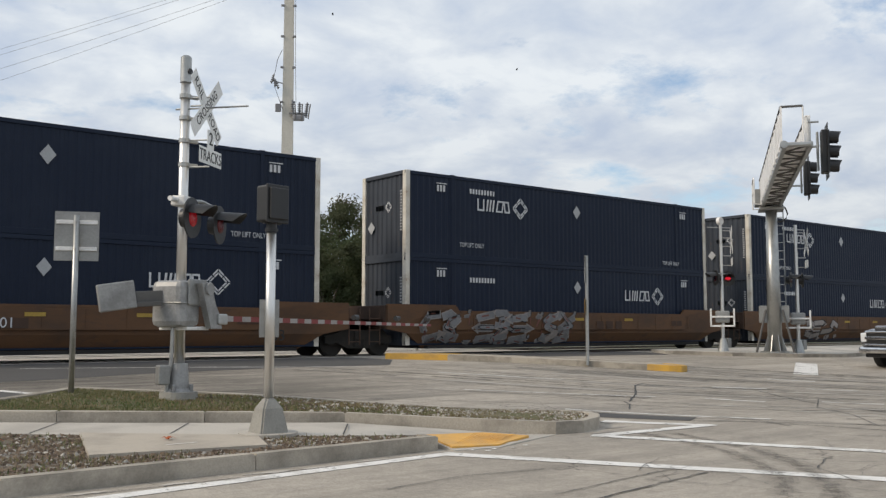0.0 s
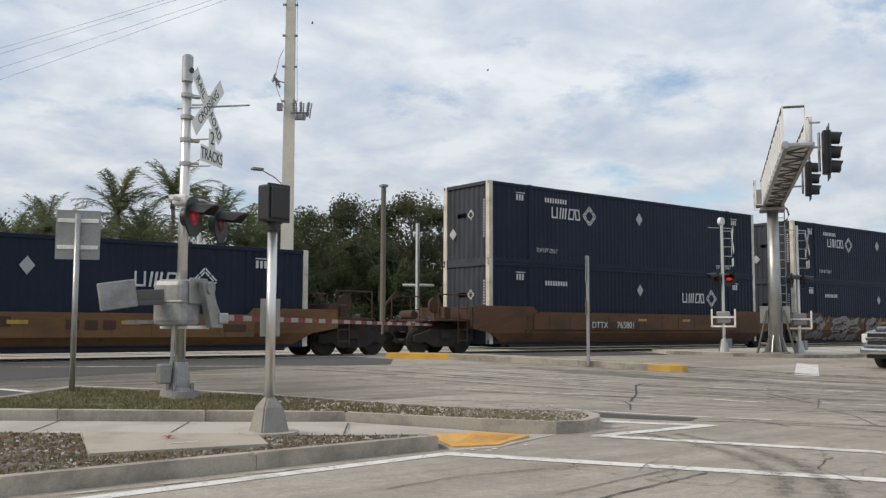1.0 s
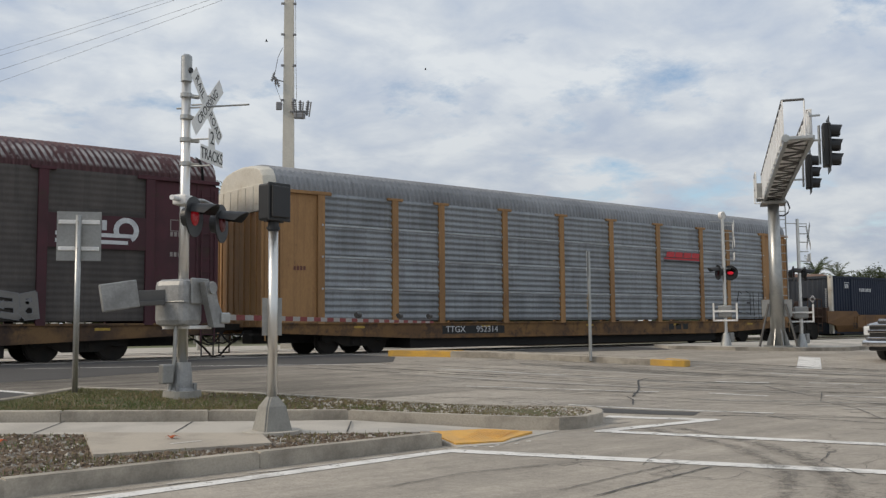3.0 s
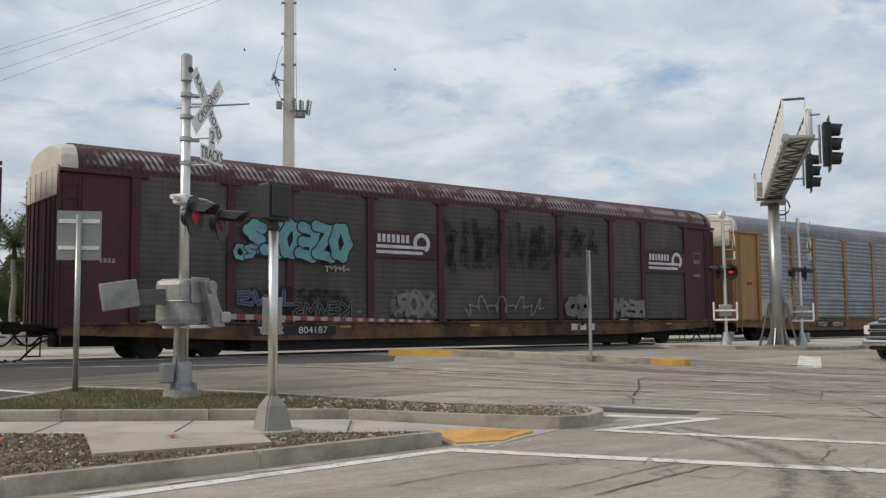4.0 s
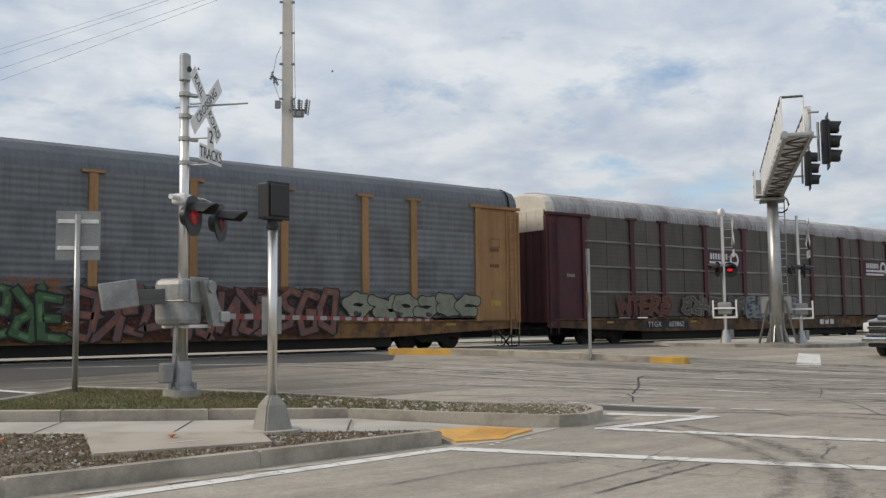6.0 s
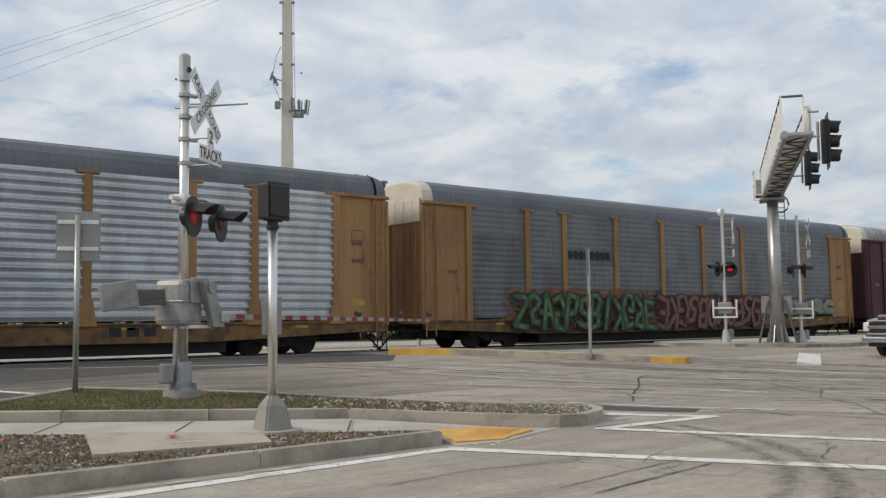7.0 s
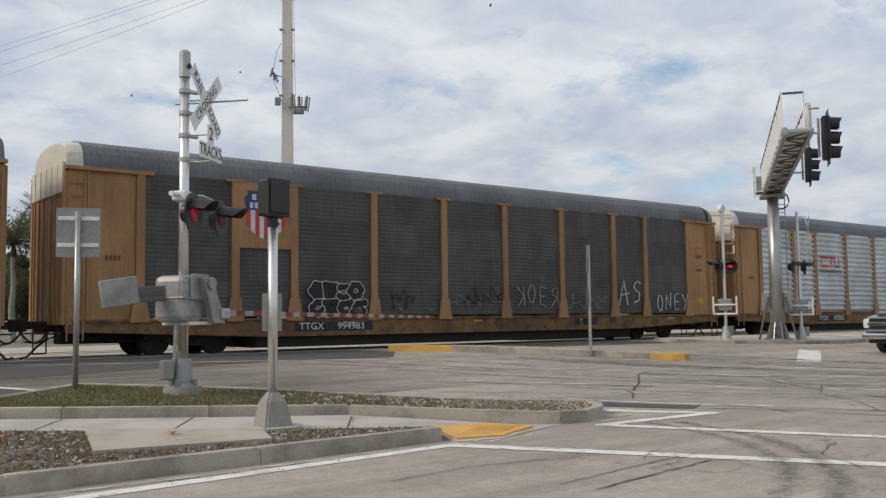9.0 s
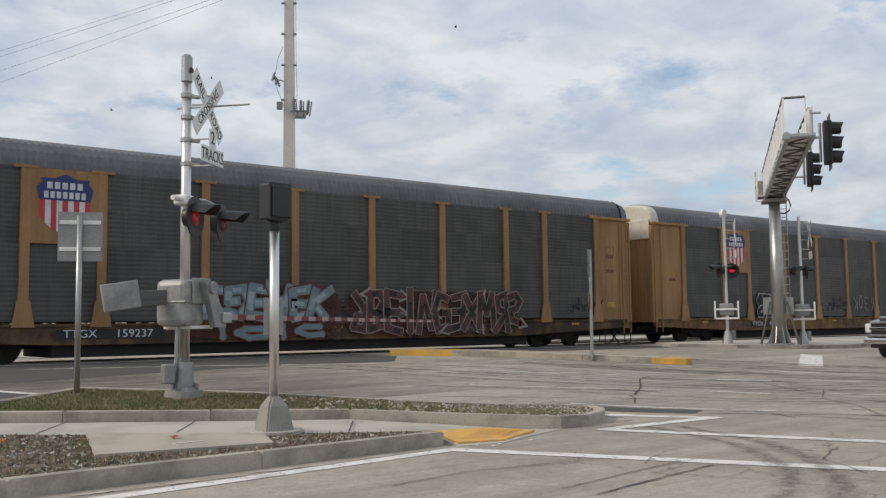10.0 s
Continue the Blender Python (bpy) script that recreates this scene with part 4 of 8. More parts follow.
def tag_scrawl(car, x0, x1, z0, z1, y, seed, line="g_white", loops=6, thick=0.035):
    """One line of looping handwriting-like strokes."""
    r = random.Random(seed)
    bm, last = bmesh.new(), None
    n = loops * 12
    pts = []
    for i in range(n + 1):
        u = i / n
        amp = 0.5 * (z1 - z0) * (0.55 + 0.45 * math.sin(3.1 * u * loops + seed))
        pts.append(Vector((x0 + (x1 - x0) * u + 0.28 * (x1 - x0) / loops * math.sin(2 * math.pi * u * loops), (z0 + z1) / 2 + amp * math.cos(2 * math.pi * u * loops * 0.93 + seed) + r.uniform(-0.02, 0.02))))
    for i, p in enumerate(pts):
        d = (pts[min(i + 1, n)] - pts[max(i - 1, 0)]).normalized()
        k = Vector((-d.y, d.x)) * thick / 2
        pair = [bm.verts.new((q.x, y - 0.004, q.y)) for q in (p - k, p + k)]
        if last:
            bm.faces.new((last[0], pair[0], pair[1], last[1]))
        last = pair
    return part("graffiti_scrawl", bm, M[line], car, "loose spray-painted scrawl")


def flat_bar(bm, x0, x1, z0, z1, y, lean=0.0):
    vs = [bm.verts.new(v) for v in ((x0, y, z0), (x1, y, z0), (x1 + lean, y, z1), (x0 + lean, y, z1))]
    bm.faces.new(vs)


def bars(car, x0, x1, z, h, y, count, key="decal", name="marking", lean=0.0, gap=0.3):
    """Plain upright bars that stand for small writing."""
    bm = bmesh.new()
    w = (x1 - x0) / count
    for i in range(count):
        flat_bar(bm, x0 + i * w, x0 + (i + 1 - gap) * w, z - h / 2, z + h / 2, y, lean)
    ob = part(name, bm, M[key], car)
    return tagged(ob, kind="stuff") if count > 1 else ob


def ring_diamond(bm, cx, cz, r, y, inner=0.55):
    o = [(cx + r, cz), (cx, cz + r), (cx - r, cz), (cx, cz - r)]
    for i in range(4):
        a, b = Vector(o[i]), Vector(o[(i + 1) % 4])
        c = Vector((cx, cz))
        for u0, u1 in ((0.04, 0.46), (0.54, 0.96)):
            for f0, f1 in ((1.0, 0.84), (0.74, 0.58)):
                q = [c + (a.lerp(b, u0) - c) * f0, c + (a.lerp(b, u1) - c) * f0, c + (a.lerp(b, u1) - c) * f1, c + (a.lerp(b, u0) - c) * f1]
                bm.faces.new([bm.verts.new((p.x, y, p.y)) for p in q])


def emblem(car, x, z, y, s=1.0):
    """Plain white blocks and a diamond ring in the place of the owner's mark."""
    bm = bmesh.new()
    t, h = 0.06 * s, 0.42 * s
    x -= 1.15 * s

    def frame_block(x0, x1, lean):
        for a, b, c, d in ((x0, x0 + t, 0, h), (x1 - t, x1, 0, h), (x0 + t, x1 - t, 0, t), (x0 + t, x1 - t, h - t, h)):
            k = lean / h
            vs = [(a + k * c, c), (b + k * c, c), (b + k * d, d), (a + k * d, d)]
            bm.faces.new([bm.verts.new((x + u, y, z - h / 2 + w)) for u, w in vs])

    for a, b, c, d in ((0, t, 0, h), (0.32 * s - t, 0.32 * s, 0, h), (t, 0.32 * s - t, 0, t)):
        flat_bar(bm, x + a, x + b, z - h / 2 + c, z - h / 2 + d, y)
    flat_bar(bm, x + 0.40 * s, x + 0.47 * s, z - h / 2, z + h / 2, y, 0.06 * s)
    flat_bar(bm, x + 0.54 * s, x + 0.61 * s, z - h / 2, z + h / 2, y, 0.06 * s)
    flat_bar(bm, x + 0.68 * s, x + 0.75 * s, z - h / 2, z + h / 2, y, 0.06 * s)
    frame_block(0.86 * s, 1.18 * s, 0.08 * s)
    frame_block(1.28 * s, 1.54 * s, -0.06 * s)
    ring_diamond(bm, x + 2.05 * s, z, 0.40 * s, y)
    return tagged(part("emblem", bm, M["decal"], car), "white emblem of blocks and a diamond ring", kind="stuff")


def placard(car, x, z, y, r=0.28, key="decal_grey"):
    bm = bmesh.new()
    bm.faces.new([bm.verts.new(p) for p in ((x - r * 0.8, y, z), (x, y, z - r), (x + r * 0.8, y, z), (x, y, z + r))])
    return part("diamond_mark", bm, M[key], car, "pale diamond mark")


RIGHT0, PITCH = -28.95, 28.71
SIDE = 1.5
RY = -SIDE - 0.066
STROKES = {"A": ["0,0 4,10 7,0", "1,4 8,5"], "S": ["7,9 4,10 1,8 3,6 6,5 5,2 1,1"], "O": ["3,0 0,4 2,9 5,9 7,5 6,1 3,0"], "N": ["0,0 1,9 6,1 7,10"],
           "C": ["7,9 3,10 0,5 2,1 6,1"], "K": ["1,0 0,10", "6,10 1,5 7,0"], "U": ["0,10 1,2 4,0 6,3 7,10"], "R": ["0,0 1,10 6,9 5,6 1,5 7,0"], "Y": ["0,10 4,5", "8,10 2,0"],
           "B": ["1,0 1,10 6,9 6,6 1,5", "5,5 7,2 5,0 1,0"], "D": ["1,0 1,10 6,8 7,4 5,0 1,0"], "E": ["7,10 1,9 1,0 7,1", "1,5 6,5"], "G": ["7,9 3,10 0,5 2,0 7,1 7,5 4,5"],
           "I": ["4,0 4,10"], "L": ["1,10 1,0 7,1"], "M": ["0,0 1,10 4,4 7,10 8,0"], "P": ["1,0 1,10 7,9 6,5 1,4"], "T": ["0,10 8,10", "4,10 4,0"], "Z": ["0,10 7,9 1,1 8,0"], "X": ["0,0 8,10", "0,10 8,0"]}


def tag_letters(car, text, x0, x1, z0, z1, key, t=0.045, loose=True):
    """Hand-sprayed forms in single strokes; loose ones are turned about and spell nothing."""
    bm = bmesh.new()
    w, r = (x1 - x0) / len(text), random.Random(len(text))
    for i, ch in enumerate(text):
        lift = r.uniform(-0.06, 0.06)
        flip, over = loose and r.random() < 0.7, loose and r.random() < 0.6
        for line in STROKES[ch]:
            uv = [tuple(float(q) for q in p.split(",")) for p in line.split()]
            pts = [Vector((x0 + w * (i + 0.09 * (8 - u if flip else u)), z0 + lift + (z1 - z0) * 0.1 * (10 - v if over else v))) for u, v in uv]
            last = None
            for k in range(len(pts) * 4 - 3):
                j, f = min(k // 4, len(pts) - 2), k / 4 - min(k // 4, len(pts) - 2)
                p = pts[j].lerp(pts[j + 1], f)
                d = (pts[min(j + 2, len(pts) - 1)] - pts[max(j - 1, 0)]).lerp(pts[j + 1] - pts[j], 0.6).normalized()
                n = Vector((-d.y, d.x)) * t * r.uniform(0.35, 0.6)
                pair = [bm.verts.new((q.x, RY - 0.004, q.y)) for q in (p - n, p + n)]
                if last:
                    bm.faces.new((last[0], pair[0], pair[1], last[1]))
                last = pair
    part("tag", bm, M[key], car, "hand-sprayed pale letters")


def on_well(z):
    """The side of a well car: upright above, drawn in below."""
    return -1.612 if z > 1.3 else -1.58 + 0.36 * (1.3 - z) / 0.58


def piece(car, forms, x0, x1, z0, z1, y, fill, line, wide=0.2, rim=0.05, seed=0, bubble=False, well=False, label="", accent=""):
    """Spray-painted forms: broad strokes with a rim, each over the last; bubble rounds them off."""
    r = random.Random(seed)
    low, top, mark = bmesh.new(), bmesh.new(), bmesh.new()
    w, h = (x1 - x0) / len(forms), z1 - z0
    count = itertools.count()

    def quad(bm, pts, depth):
        yy = y - depth - 0.00008 * (next(count) % 8)
        bm.faces.new([bm.verts.new((p.x, yy, p.y)) for p in pts])

    def band(bm, pts, t, depth):
        for a, b in zip(pts, pts[1:]):
            d = (b - a).normalized()
            n = Vector((-d.y, d.x)) * t / 2
            e = d * t * (0.1 if bubble else 0.32)
            quad(bm, (a - e - n, b + e - n * 0.92, b + e + n * 0.92, a - e + n), depth)
        if bubble:
            for p in pts:
                quad(bm, [p + Vector((math.cos(k * 0.5236), math.sin(k * 0.5236))) * t * 0.56 for k in range(12)], depth)

    for i, ch in enumerate(forms):
        lift, grow, lean = r.uniform(-0.05, 0.05) * h, r.uniform(0.9, 1.08), r.uniform(-0.12, 0.16) * h
        flip, over = r.random() < 0.6, r.random() < 0.5
        base = 0.003 + 0.0024 * i
        for stroke in STROKES[ch]:
            pts = []
            for p in stroke.split():
                u, v = (float(q) for q in p.split(","))
                u, v = (8 - u if flip else u), (10 - v if over else v)
                pts.append(Vector((x0 + w * (i - 0.02 + 0.132 * u + r.uniform(-0.025, 0.025)) + lean * (v / 10 - 0.5), z0 + wide * 0.55 + lift + (h - wide * 1.1) * 0.1 * v * grow + r.uniform(-0.02, 0.02) * h)))
            band(low, pts, wide + 2 * rim, base)
            band(top, pts, wide, base + 0.0008)
            if accent:
                for a, b in zip(pts, pts[1:]):
                    m = a.lerp(b, r.uniform(0.15, 0.4))
                    band(mark, [m, m.lerp(b, r.uniform(0.3, 0.7))], wide * r.uniform(0.3, 0.7), base + 0.0015)
            if not bubble and r.random() < 0.75:
                a, b = (pts[1], pts[0]) if r.random() < 0.5 else (pts[-2], pts[-1])
                d = (b - a).normalized()
                n = Vector((-d.y, d.x)) * (wide * 0.62)
                for bm, k, depth in ((low, 1.5, base), (top, 1.0, base + 0.0008)):
                    quad(bm, (b - n * k, b + d * wide * 1.25 * k, b + n * k), depth)
    for bm in (low, top, mark):
        for v in bm.verts:
            v.co.z = min(max(v.co.z, z0 - 0.06), z1 + 0.07)
    if well:
        for bm in (low, top, mark):
            for v in bm.verts:
                v.co.y += on_well(v.co.z) - y
    root = part("graffiti", low, M[line], car)
    tagged(root, label or "spray-painted graffiti with dark outlines", kind="stuff")
    tagged(part("fill", top, M[fill], root, "spray paint fill"), kind="stuff")
    if accent:
        tagged(part("accent", mark, M[accent], root, "streaks of a second spray colour"), kind="stuff")
    else:
        mark.free()
    return root


def spray(car, x0, x1, z0, z1, y, key, seed, strokes=0):
    """Thin broken spray: a cloud, or a tangle of broad soft strokes."""
    r, bm = random.Random(seed), bmesh.new()
    if strokes:
        for i in range(strokes):
            x = x0 + (x1 - x0) * (i + 0.5) / strokes + r.uniform(-0.15, 0.15)
            a, b = r.uniform(z0, z0 + 0.35 * (z1 - z0)), r.uniform(z1 - 0.3 * (z1 - z0), z1)
            k, t = r.uniform(-0.5, 0.5), r.uniform(0.10, 0.24)
            yy = y - 0.0004 * i
            bm.faces.new([bm.verts.new(v) for v in ((x - t, yy, a), (x + t * 0.6, yy, a - 0.06), (x + t + k, yy, b), (x - t * 0.5 + k, yy, b + 0.08))])
    else:
        cx, cz = (x0 + x1) / 2, (z0 + z1) / 2
        ring = []
        for k in range(48):
            a = 2 * math.pi * k / 48
            q = r.uniform(0.88, 1.06) / max(abs(math.cos(a)), abs(math.sin(a))) ** 0.75
            ring.append(bm.verts.new((cx + 0.5 * (x1 - x0) * q * math.cos(a), y, cz + 0.5 * (z1 - z0) * q * math.sin(a))))
        bm.faces.new(ring)
    return tagged(part("overspray", bm, M[key], car), "thin broken spray paint", kind="stuff")


C_L, C_H, C_W = 16.15, 2.896, 2.59


def corrugated(x0, x1, z0, z1, y, pitch, depth, out=-1):
    """A sheet with upright corrugations."""
    bm, last = bmesh.new(), None
    n = max(1, round((x1 - x0) / pitch))
    p = (x1 - x0) / n
    prof = []
    for i in range(n):
        b = x0 + i * p
        prof += [(b, 0), (b + 0.32 * p, 0), (b + 0.5 * p, depth), (b + 0.82 * p, depth)]
    prof.append((x1, 0))
    for x, d in prof:
        pair = [bm.verts.new((x, y - out * d, z)) for z in (z0, z1)]
        if last:
            bm.faces.new((last[0], pair[0], pair[1], last[1]))
        last = pair
    return bm


def container_meshes():
    m = {}
    m["side"] = link_mesh("side_wall", corrugated(2.05, C_L - 2.05, 0.16, C_H - 0.12, -C_W / 2 + 0.025, 0.22, 0.016), M["navy"])
    m["side_end"] = link_mesh("side_wall", corrugated(0.16, 1.93, 0.16, C_H - 0.12, -C_W / 2 + 0.025, 0.27, 0.028), M["navy"])
    bm = bmesh.new()
    box(bm, 1.93, 2.05, -C_W / 2, -C_W / 2 + 0.05, 0, C_H, bevel=0.01)
    m["rib"] = link_mesh("side_post", bm, M["navy"])
    bm = bmesh.new()
    box(bm, 0, C_L, -C_W / 2, -C_W / 2 + 0.1, C_H - 0.12, C_H - 0.005, bevel=0.012)
    m["top_rail"] = link_mesh("top_rail", bm, M["navy"])
    bm = bmesh.new()
    box(bm, 0, C_L, -C_W / 2, -C_W / 2 + 0.12, 0.0, 0.16, bevel=0.012)
    m["low_rail"] = link_mesh("bottom_rail", bm, M["navy"])
    bm = bmesh.new()
    box(bm, 0, 0.17, -C_W / 2 - 0.004, -C_W / 2 + 0.19, 0, C_H + 0.004, bevel=0.012)
    m["post"] = link_mesh("corner_post", bm, M["post_cream"])
    m["roof"] = link_mesh("container_roof", boxed(0.1, C_L - 0.1, -C_W / 2 + 0.06, C_W / 2 - 0.06, C_H - 0.05, C_H - 0.012), M["navy"])
    m["floor"] = link_mesh("container_floor", boxed(0.05, C_L - 0.05, -C_W / 2 + 0.06, C_W / 2 - 0.06, 0.06, 0.14), M["navy"])
    bm = corrugated(-C_W / 2 + 0.19, C_W / 2 - 0.19, 0.16, C_H - 0.12, 0, 0.27, 0.035)
    bmesh.ops.transform(bm, matrix=Matrix(((0, 1, 0, 0.05), (-1, 0, 0, 0), (0, 0, 1, 0), (0, 0, 0, 1))), verts=bm.verts[:])
    m["end"] = link_mesh("end_wall", bm, M["navy_dusty_sunlit"])
    bm = bmesh.new()
    box(bm, 0.0, 0.1, -C_W / 2 + 0.19, C_W / 2 - 0.19, 0, 0.16)
    m["end_sill"] = link_mesh("end_sill", bm, M["navy_dusty_sunlit"])
    m["end_rail"] = link_mesh("end_rail", boxed(0.0, 0.1, -C_W / 2 + 0.19, C_W / 2 - 0.19, C_H - 0.12, C_H), M["navy_dusty_sunlit"])
    m["casting"] = link_mesh("corner_casting", boxed(1.9, 2.08, -C_W / 2 - 0.006, -C_W / 2 + 0.16, C_H - 0.1, C_H + 0.012, bevel=0.01), M["navy"])
    m["top_lift"] = lettering("TOP LIFT ONLY", 0.22, M["decal"], squash=0.72)
    return m


CM = container_meshes()


def container(s, z, low):
    """A long corrugated container; low sits in the well."""
    c = thing("shipping_container", "navy corrugated steel container with cream corner posts" + (" in a well car" if low else " stacked on another"), "container", "containers on the train")
    for key, name in (("side", "side_wall"), ("side_end", "side_wall"), ("rib", "side_post"), ("top_rail", "top_rail"), ("low_rail", "bottom_rail"), ("post", "corner_post"), ("casting", "corner_casting")):
        part(name, CM[key], None, c)
        part(name, CM[key], None, c, m=Matrix.Translation((C_L, 0, 0)) @ pose(0, 0, 0, 0, 0, 180))
        if key in ("side_end", "rib", "post", "casting"):
            part(name, CM[key], None, c, m=Matrix.Translation((C_L, 0, 0)) @ Matrix.Diagonal((-1, 1, 1, 1)))
            part(name, CM[key], None, c, m=Matrix.Diagonal((1, -1, 1, 1)))
    for key in ("end", "end_rail", "end_sill"):
        part(CM[key].name, CM[key], None, c)
        part(CM[key].name, CM[key], None, c, m=Matrix.Translation((C_L, 0, 0)) @ pose(0, 0, 0, 0, 0, 180))
    part("container_roof", CM["roof"], None, c)
    part("container_floor", CM["floor"], None, c)
    y = -C_W / 2 - 0.002
    if low:
        emblem(c, 11.95, 1.86, y, 0.98)
        placard(c, 8.1, 2.1, y, 0.24)
    else:
        emblem(c, 4.25, 1.98, y, 1.0)
        placard(c, 8.1, 2.08, y, 0.26)
        part("lettering", CM["top_lift"], None, c, m=pose(2.85, y, 0.52))
        part("lettering", CM["top_lift"], None, c, m=pose(13.75, y, 0.36))
    bars(c, 2.75, 3.95, 2.42 if not low else 2.22, 0.17, y, 9, gap=0.4)
    for x in (1.5, 14.6):
        bars(c, x - 0.2, x + 0.2, 2.4, 0.22, y, 3, gap=0.35)
        bars(c, x - 0.22, x + 0.24, 2.57, 0.03, y, 1, gap=0.0)
    for k in range(2):
        em = bars(c, -0.45, 0.05, 0, 0.16, 0, 5, gap=0.3, name="end_mark")
        em.matrix_basis = Matrix.Translation((0.04, 0.05 if k else 0.05, 1.75)) @ pose(0, 0, 0, 0, 0, -90)
        if k:
            bm = bmesh.new()
            ring_diamond(bm, -0.2, 0, 0.2, 0)
            part("end_emblem", bm, M["decal"], c, m=Matrix.Translation((0.035, -0.45, 1.75)) @ pose(0, 0, 0, 0, 0, -90))
    bm = bmesh.new()
    bm.faces.new([bm.verts.new(p) for p in ((0, 0.22, 0), (0, 0, -0.22), (0, -0.22, 0), (0, 0, 0.22))])
    part("diamond_mark", bm, M["decal_grey"], c, "rusty pale diamond placard", m=pose(0.02, 0.75, 1.1))
    bm = bmesh.new()
    for i in range(14):
        box(bm, 0.03, 0.045, -1.03, -0.93, 0.9 + i * 0.1, 0.95 + i * 0.1)
    part("end_lettering", bm, M["decal_grey"], c)
    CARS.append((c, s, Y0, z))
    return c


def well_car(s, left_truck, right_truck, paint, number, size_mark=False, low_side=False):
    """One unit of a well car round a long container; s is where its load begins."""
    name = "dirty yellow" if paint == "well_yellow" else "rusty brown"
    c = thing("well_car", name + " steel well car carrying a long container", "rail car", "well cars")
    top, bot, w = (1.70 if low_side else 1.93), 0.72, 1.51
    for side in (-1, 1):
        bm = bmesh.new()
        prism(bm, [(-0.9, top + 0.22), (1.9, top + 0.22), (2.1, top), (14.05, top), (14.25, top + 0.22), (17.05, top + 0.22), (17.05, 1.35), (16.2, 1.2), (15.4, bot), (0.75, bot), (-0.05, 1.2), (-0.9, 1.35)], "y", side * w - 0.05, side * w + 0.05)
        for v in bm.verts:
            if v.co.z < 1.3:
                v.co.y -= side * 0.36 * (1.3 - v.co.z) / 0.58
        part("side_sill", bm, M[paint], c)
        part("side_chord", boxed(1.9, 14.25, side * (w + 0.035) - 0.045, side * (w + 0.035) + 0.045, top - 0.62, top - 0.04, bevel=0.02), M[paint], c)
        bm = bmesh.new()
        box(bm, 2.1, 14.05, side * (w + 0.02) - 0.06, side * (w + 0.02) + 0.06, top - 0.05, top + 0.03, bevel=0.01)
        part("sill_flange", bm, M[paint], c)
        bm = bmesh.new()
        for i in range(13):
            x = 1.6 + i * 1.07
            box(bm, x - 0.012, x + 0.012, side * (w + 0.085) - 0.008, side * (w + 0.085) + 0.008, top - 0.6, top - 0.06)
        tagged(part("weld_ribs", bm, M[paint], c), kind="stuff")
    part("well_floor", boxed(0.8, 15.3, -1.45, 1.45, 0.70, 0.80), M["under"], c)
    for x, way, keep in ((-0.9, -1, left_truck), (17.05, 1, right_truck)):
        bm = bmesh.new()
        lo, hi = sorted((x, x + way * 1.75))
        box(bm, lo, hi, -0.4, 0.4, 1.2, 1.55, bevel=0.03)
        box(bm, *sorted((x - way * 0.3, x + way * 0.05)), -1.5, 1.5, 1.35, 2.1, bevel=0.02)
        part("end_frame", bm, M["rust_frame"], c)
        bm = bmesh.new()
        box(bm, *sorted((x, x + way * 1.55)), -1.35, 1.35, 1.60, 1.66, bevel=0.01)
        part("end_platform", bm, M["rust_frame"], c)
        for yy in (-1.35, 1.35):
            bm = bmesh.new()
            for dx in (0.15, 0.55):
                tube(bm, (x + way * dx, yy, 0.85), (x + way * dx, yy, 2.5 if keep else 2.0), 0.022, n=6)
            for k in range(4 if keep else 3):
                tube(bm, (x + way * 0.15, yy, 0.95 + k * 0.36), (x + way * 0.55, yy, 0.95 + k * 0.36), 0.018, n=6)
            if keep:
                tube(bm, (x + way * 0.15, yy, 2.5), (x + way * 1.4, yy, 2.5), 0.022, n=6)
                tube(bm, (x + way * 1.4, yy, 2.5), (x + way * 1.4, yy, 1.65), 0.022, n=6)
            part("ladder", bm, M["rust_frame"], c)
        if keep:
            wheel_truck(c, x + way * 0.9)
            coupler(c, x + way * 1.75, way)
            part("air_tank", tubed((x + way * 1.25, 0.2, 1.82), (x + way * 1.25, 0.9, 1.82), 0.16, n=12), M["rust_frame"], c)
            part("valve_box", boxed(*sorted((x + way * 0.5, x + way * 0.78)), -0.9, -0.3, 1.66, 2.1, bevel=0.04), M["rust_frame"], c)
            bm = bmesh.new()
            tube(bm, (x + way * 0.9, -0.55, 2.15), (x + way * 0.9, -0.45, 2.15), 0.27, n=20)
            tube(bm, (x + way * 0.9, -0.5, 1.66), (x + way * 0.9, -0.5, 2.15), 0.04, n=8)
            part("hand_brake", bm, M["rust_frame"], c)
    y = -(w + 0.098)
    if number:
        bm = bmesh.new()
        flat_bar(bm, 4.7, 7.7, 1.36, 1.62, y)
        plate = part("number_panel", bm, M["rust_frame"], c)
        letters(plate, "DTTX", 0.34, M["decal"], 5.35, y - 0.004, 1.49)
        letters(plate, number, 0.36, M["decal"], 6.85, y - 0.004, 1.49, squash=1.0)
    if size_mark:
        letters(c, "53", 0.45, M["plate_black"], 1.6, y - 0.01, 1.15)
        letters(c, "53", 0.45, M["plate_black"], 14.6, y - 0.01, 1.15)
    for x in (7.6, 10.4):
        bars(c, x, x + 0.5, top - 0.22, 0.1, y - 0.002, 1, "g_yellow", gap=0)
    bars(c, 13.3, 14.0, top - 0.35, 0.2, y - 0.002, 2, "rust_frame", gap=0.1)
    CARS.append((c, s, Y0, 0.0))
    return c


def well_art(c):
    y = -1.612
    piece(c, "CSIEBENSR", 0.5, 7.5, 0.85, 1.95, -1.606, "g_grey", "g_pale", 0.22, 0.03, 20, well=True, label="silver graffiti with pale outlines")
    piece(c, "CSIEBENSR", 0.5, 7.5, 0.85, 1.95, -1.618, "g_grey", "g_black", 0.11, 0.035, 20, well=True, label="silver graffiti with black outlines", accent="g_brown")


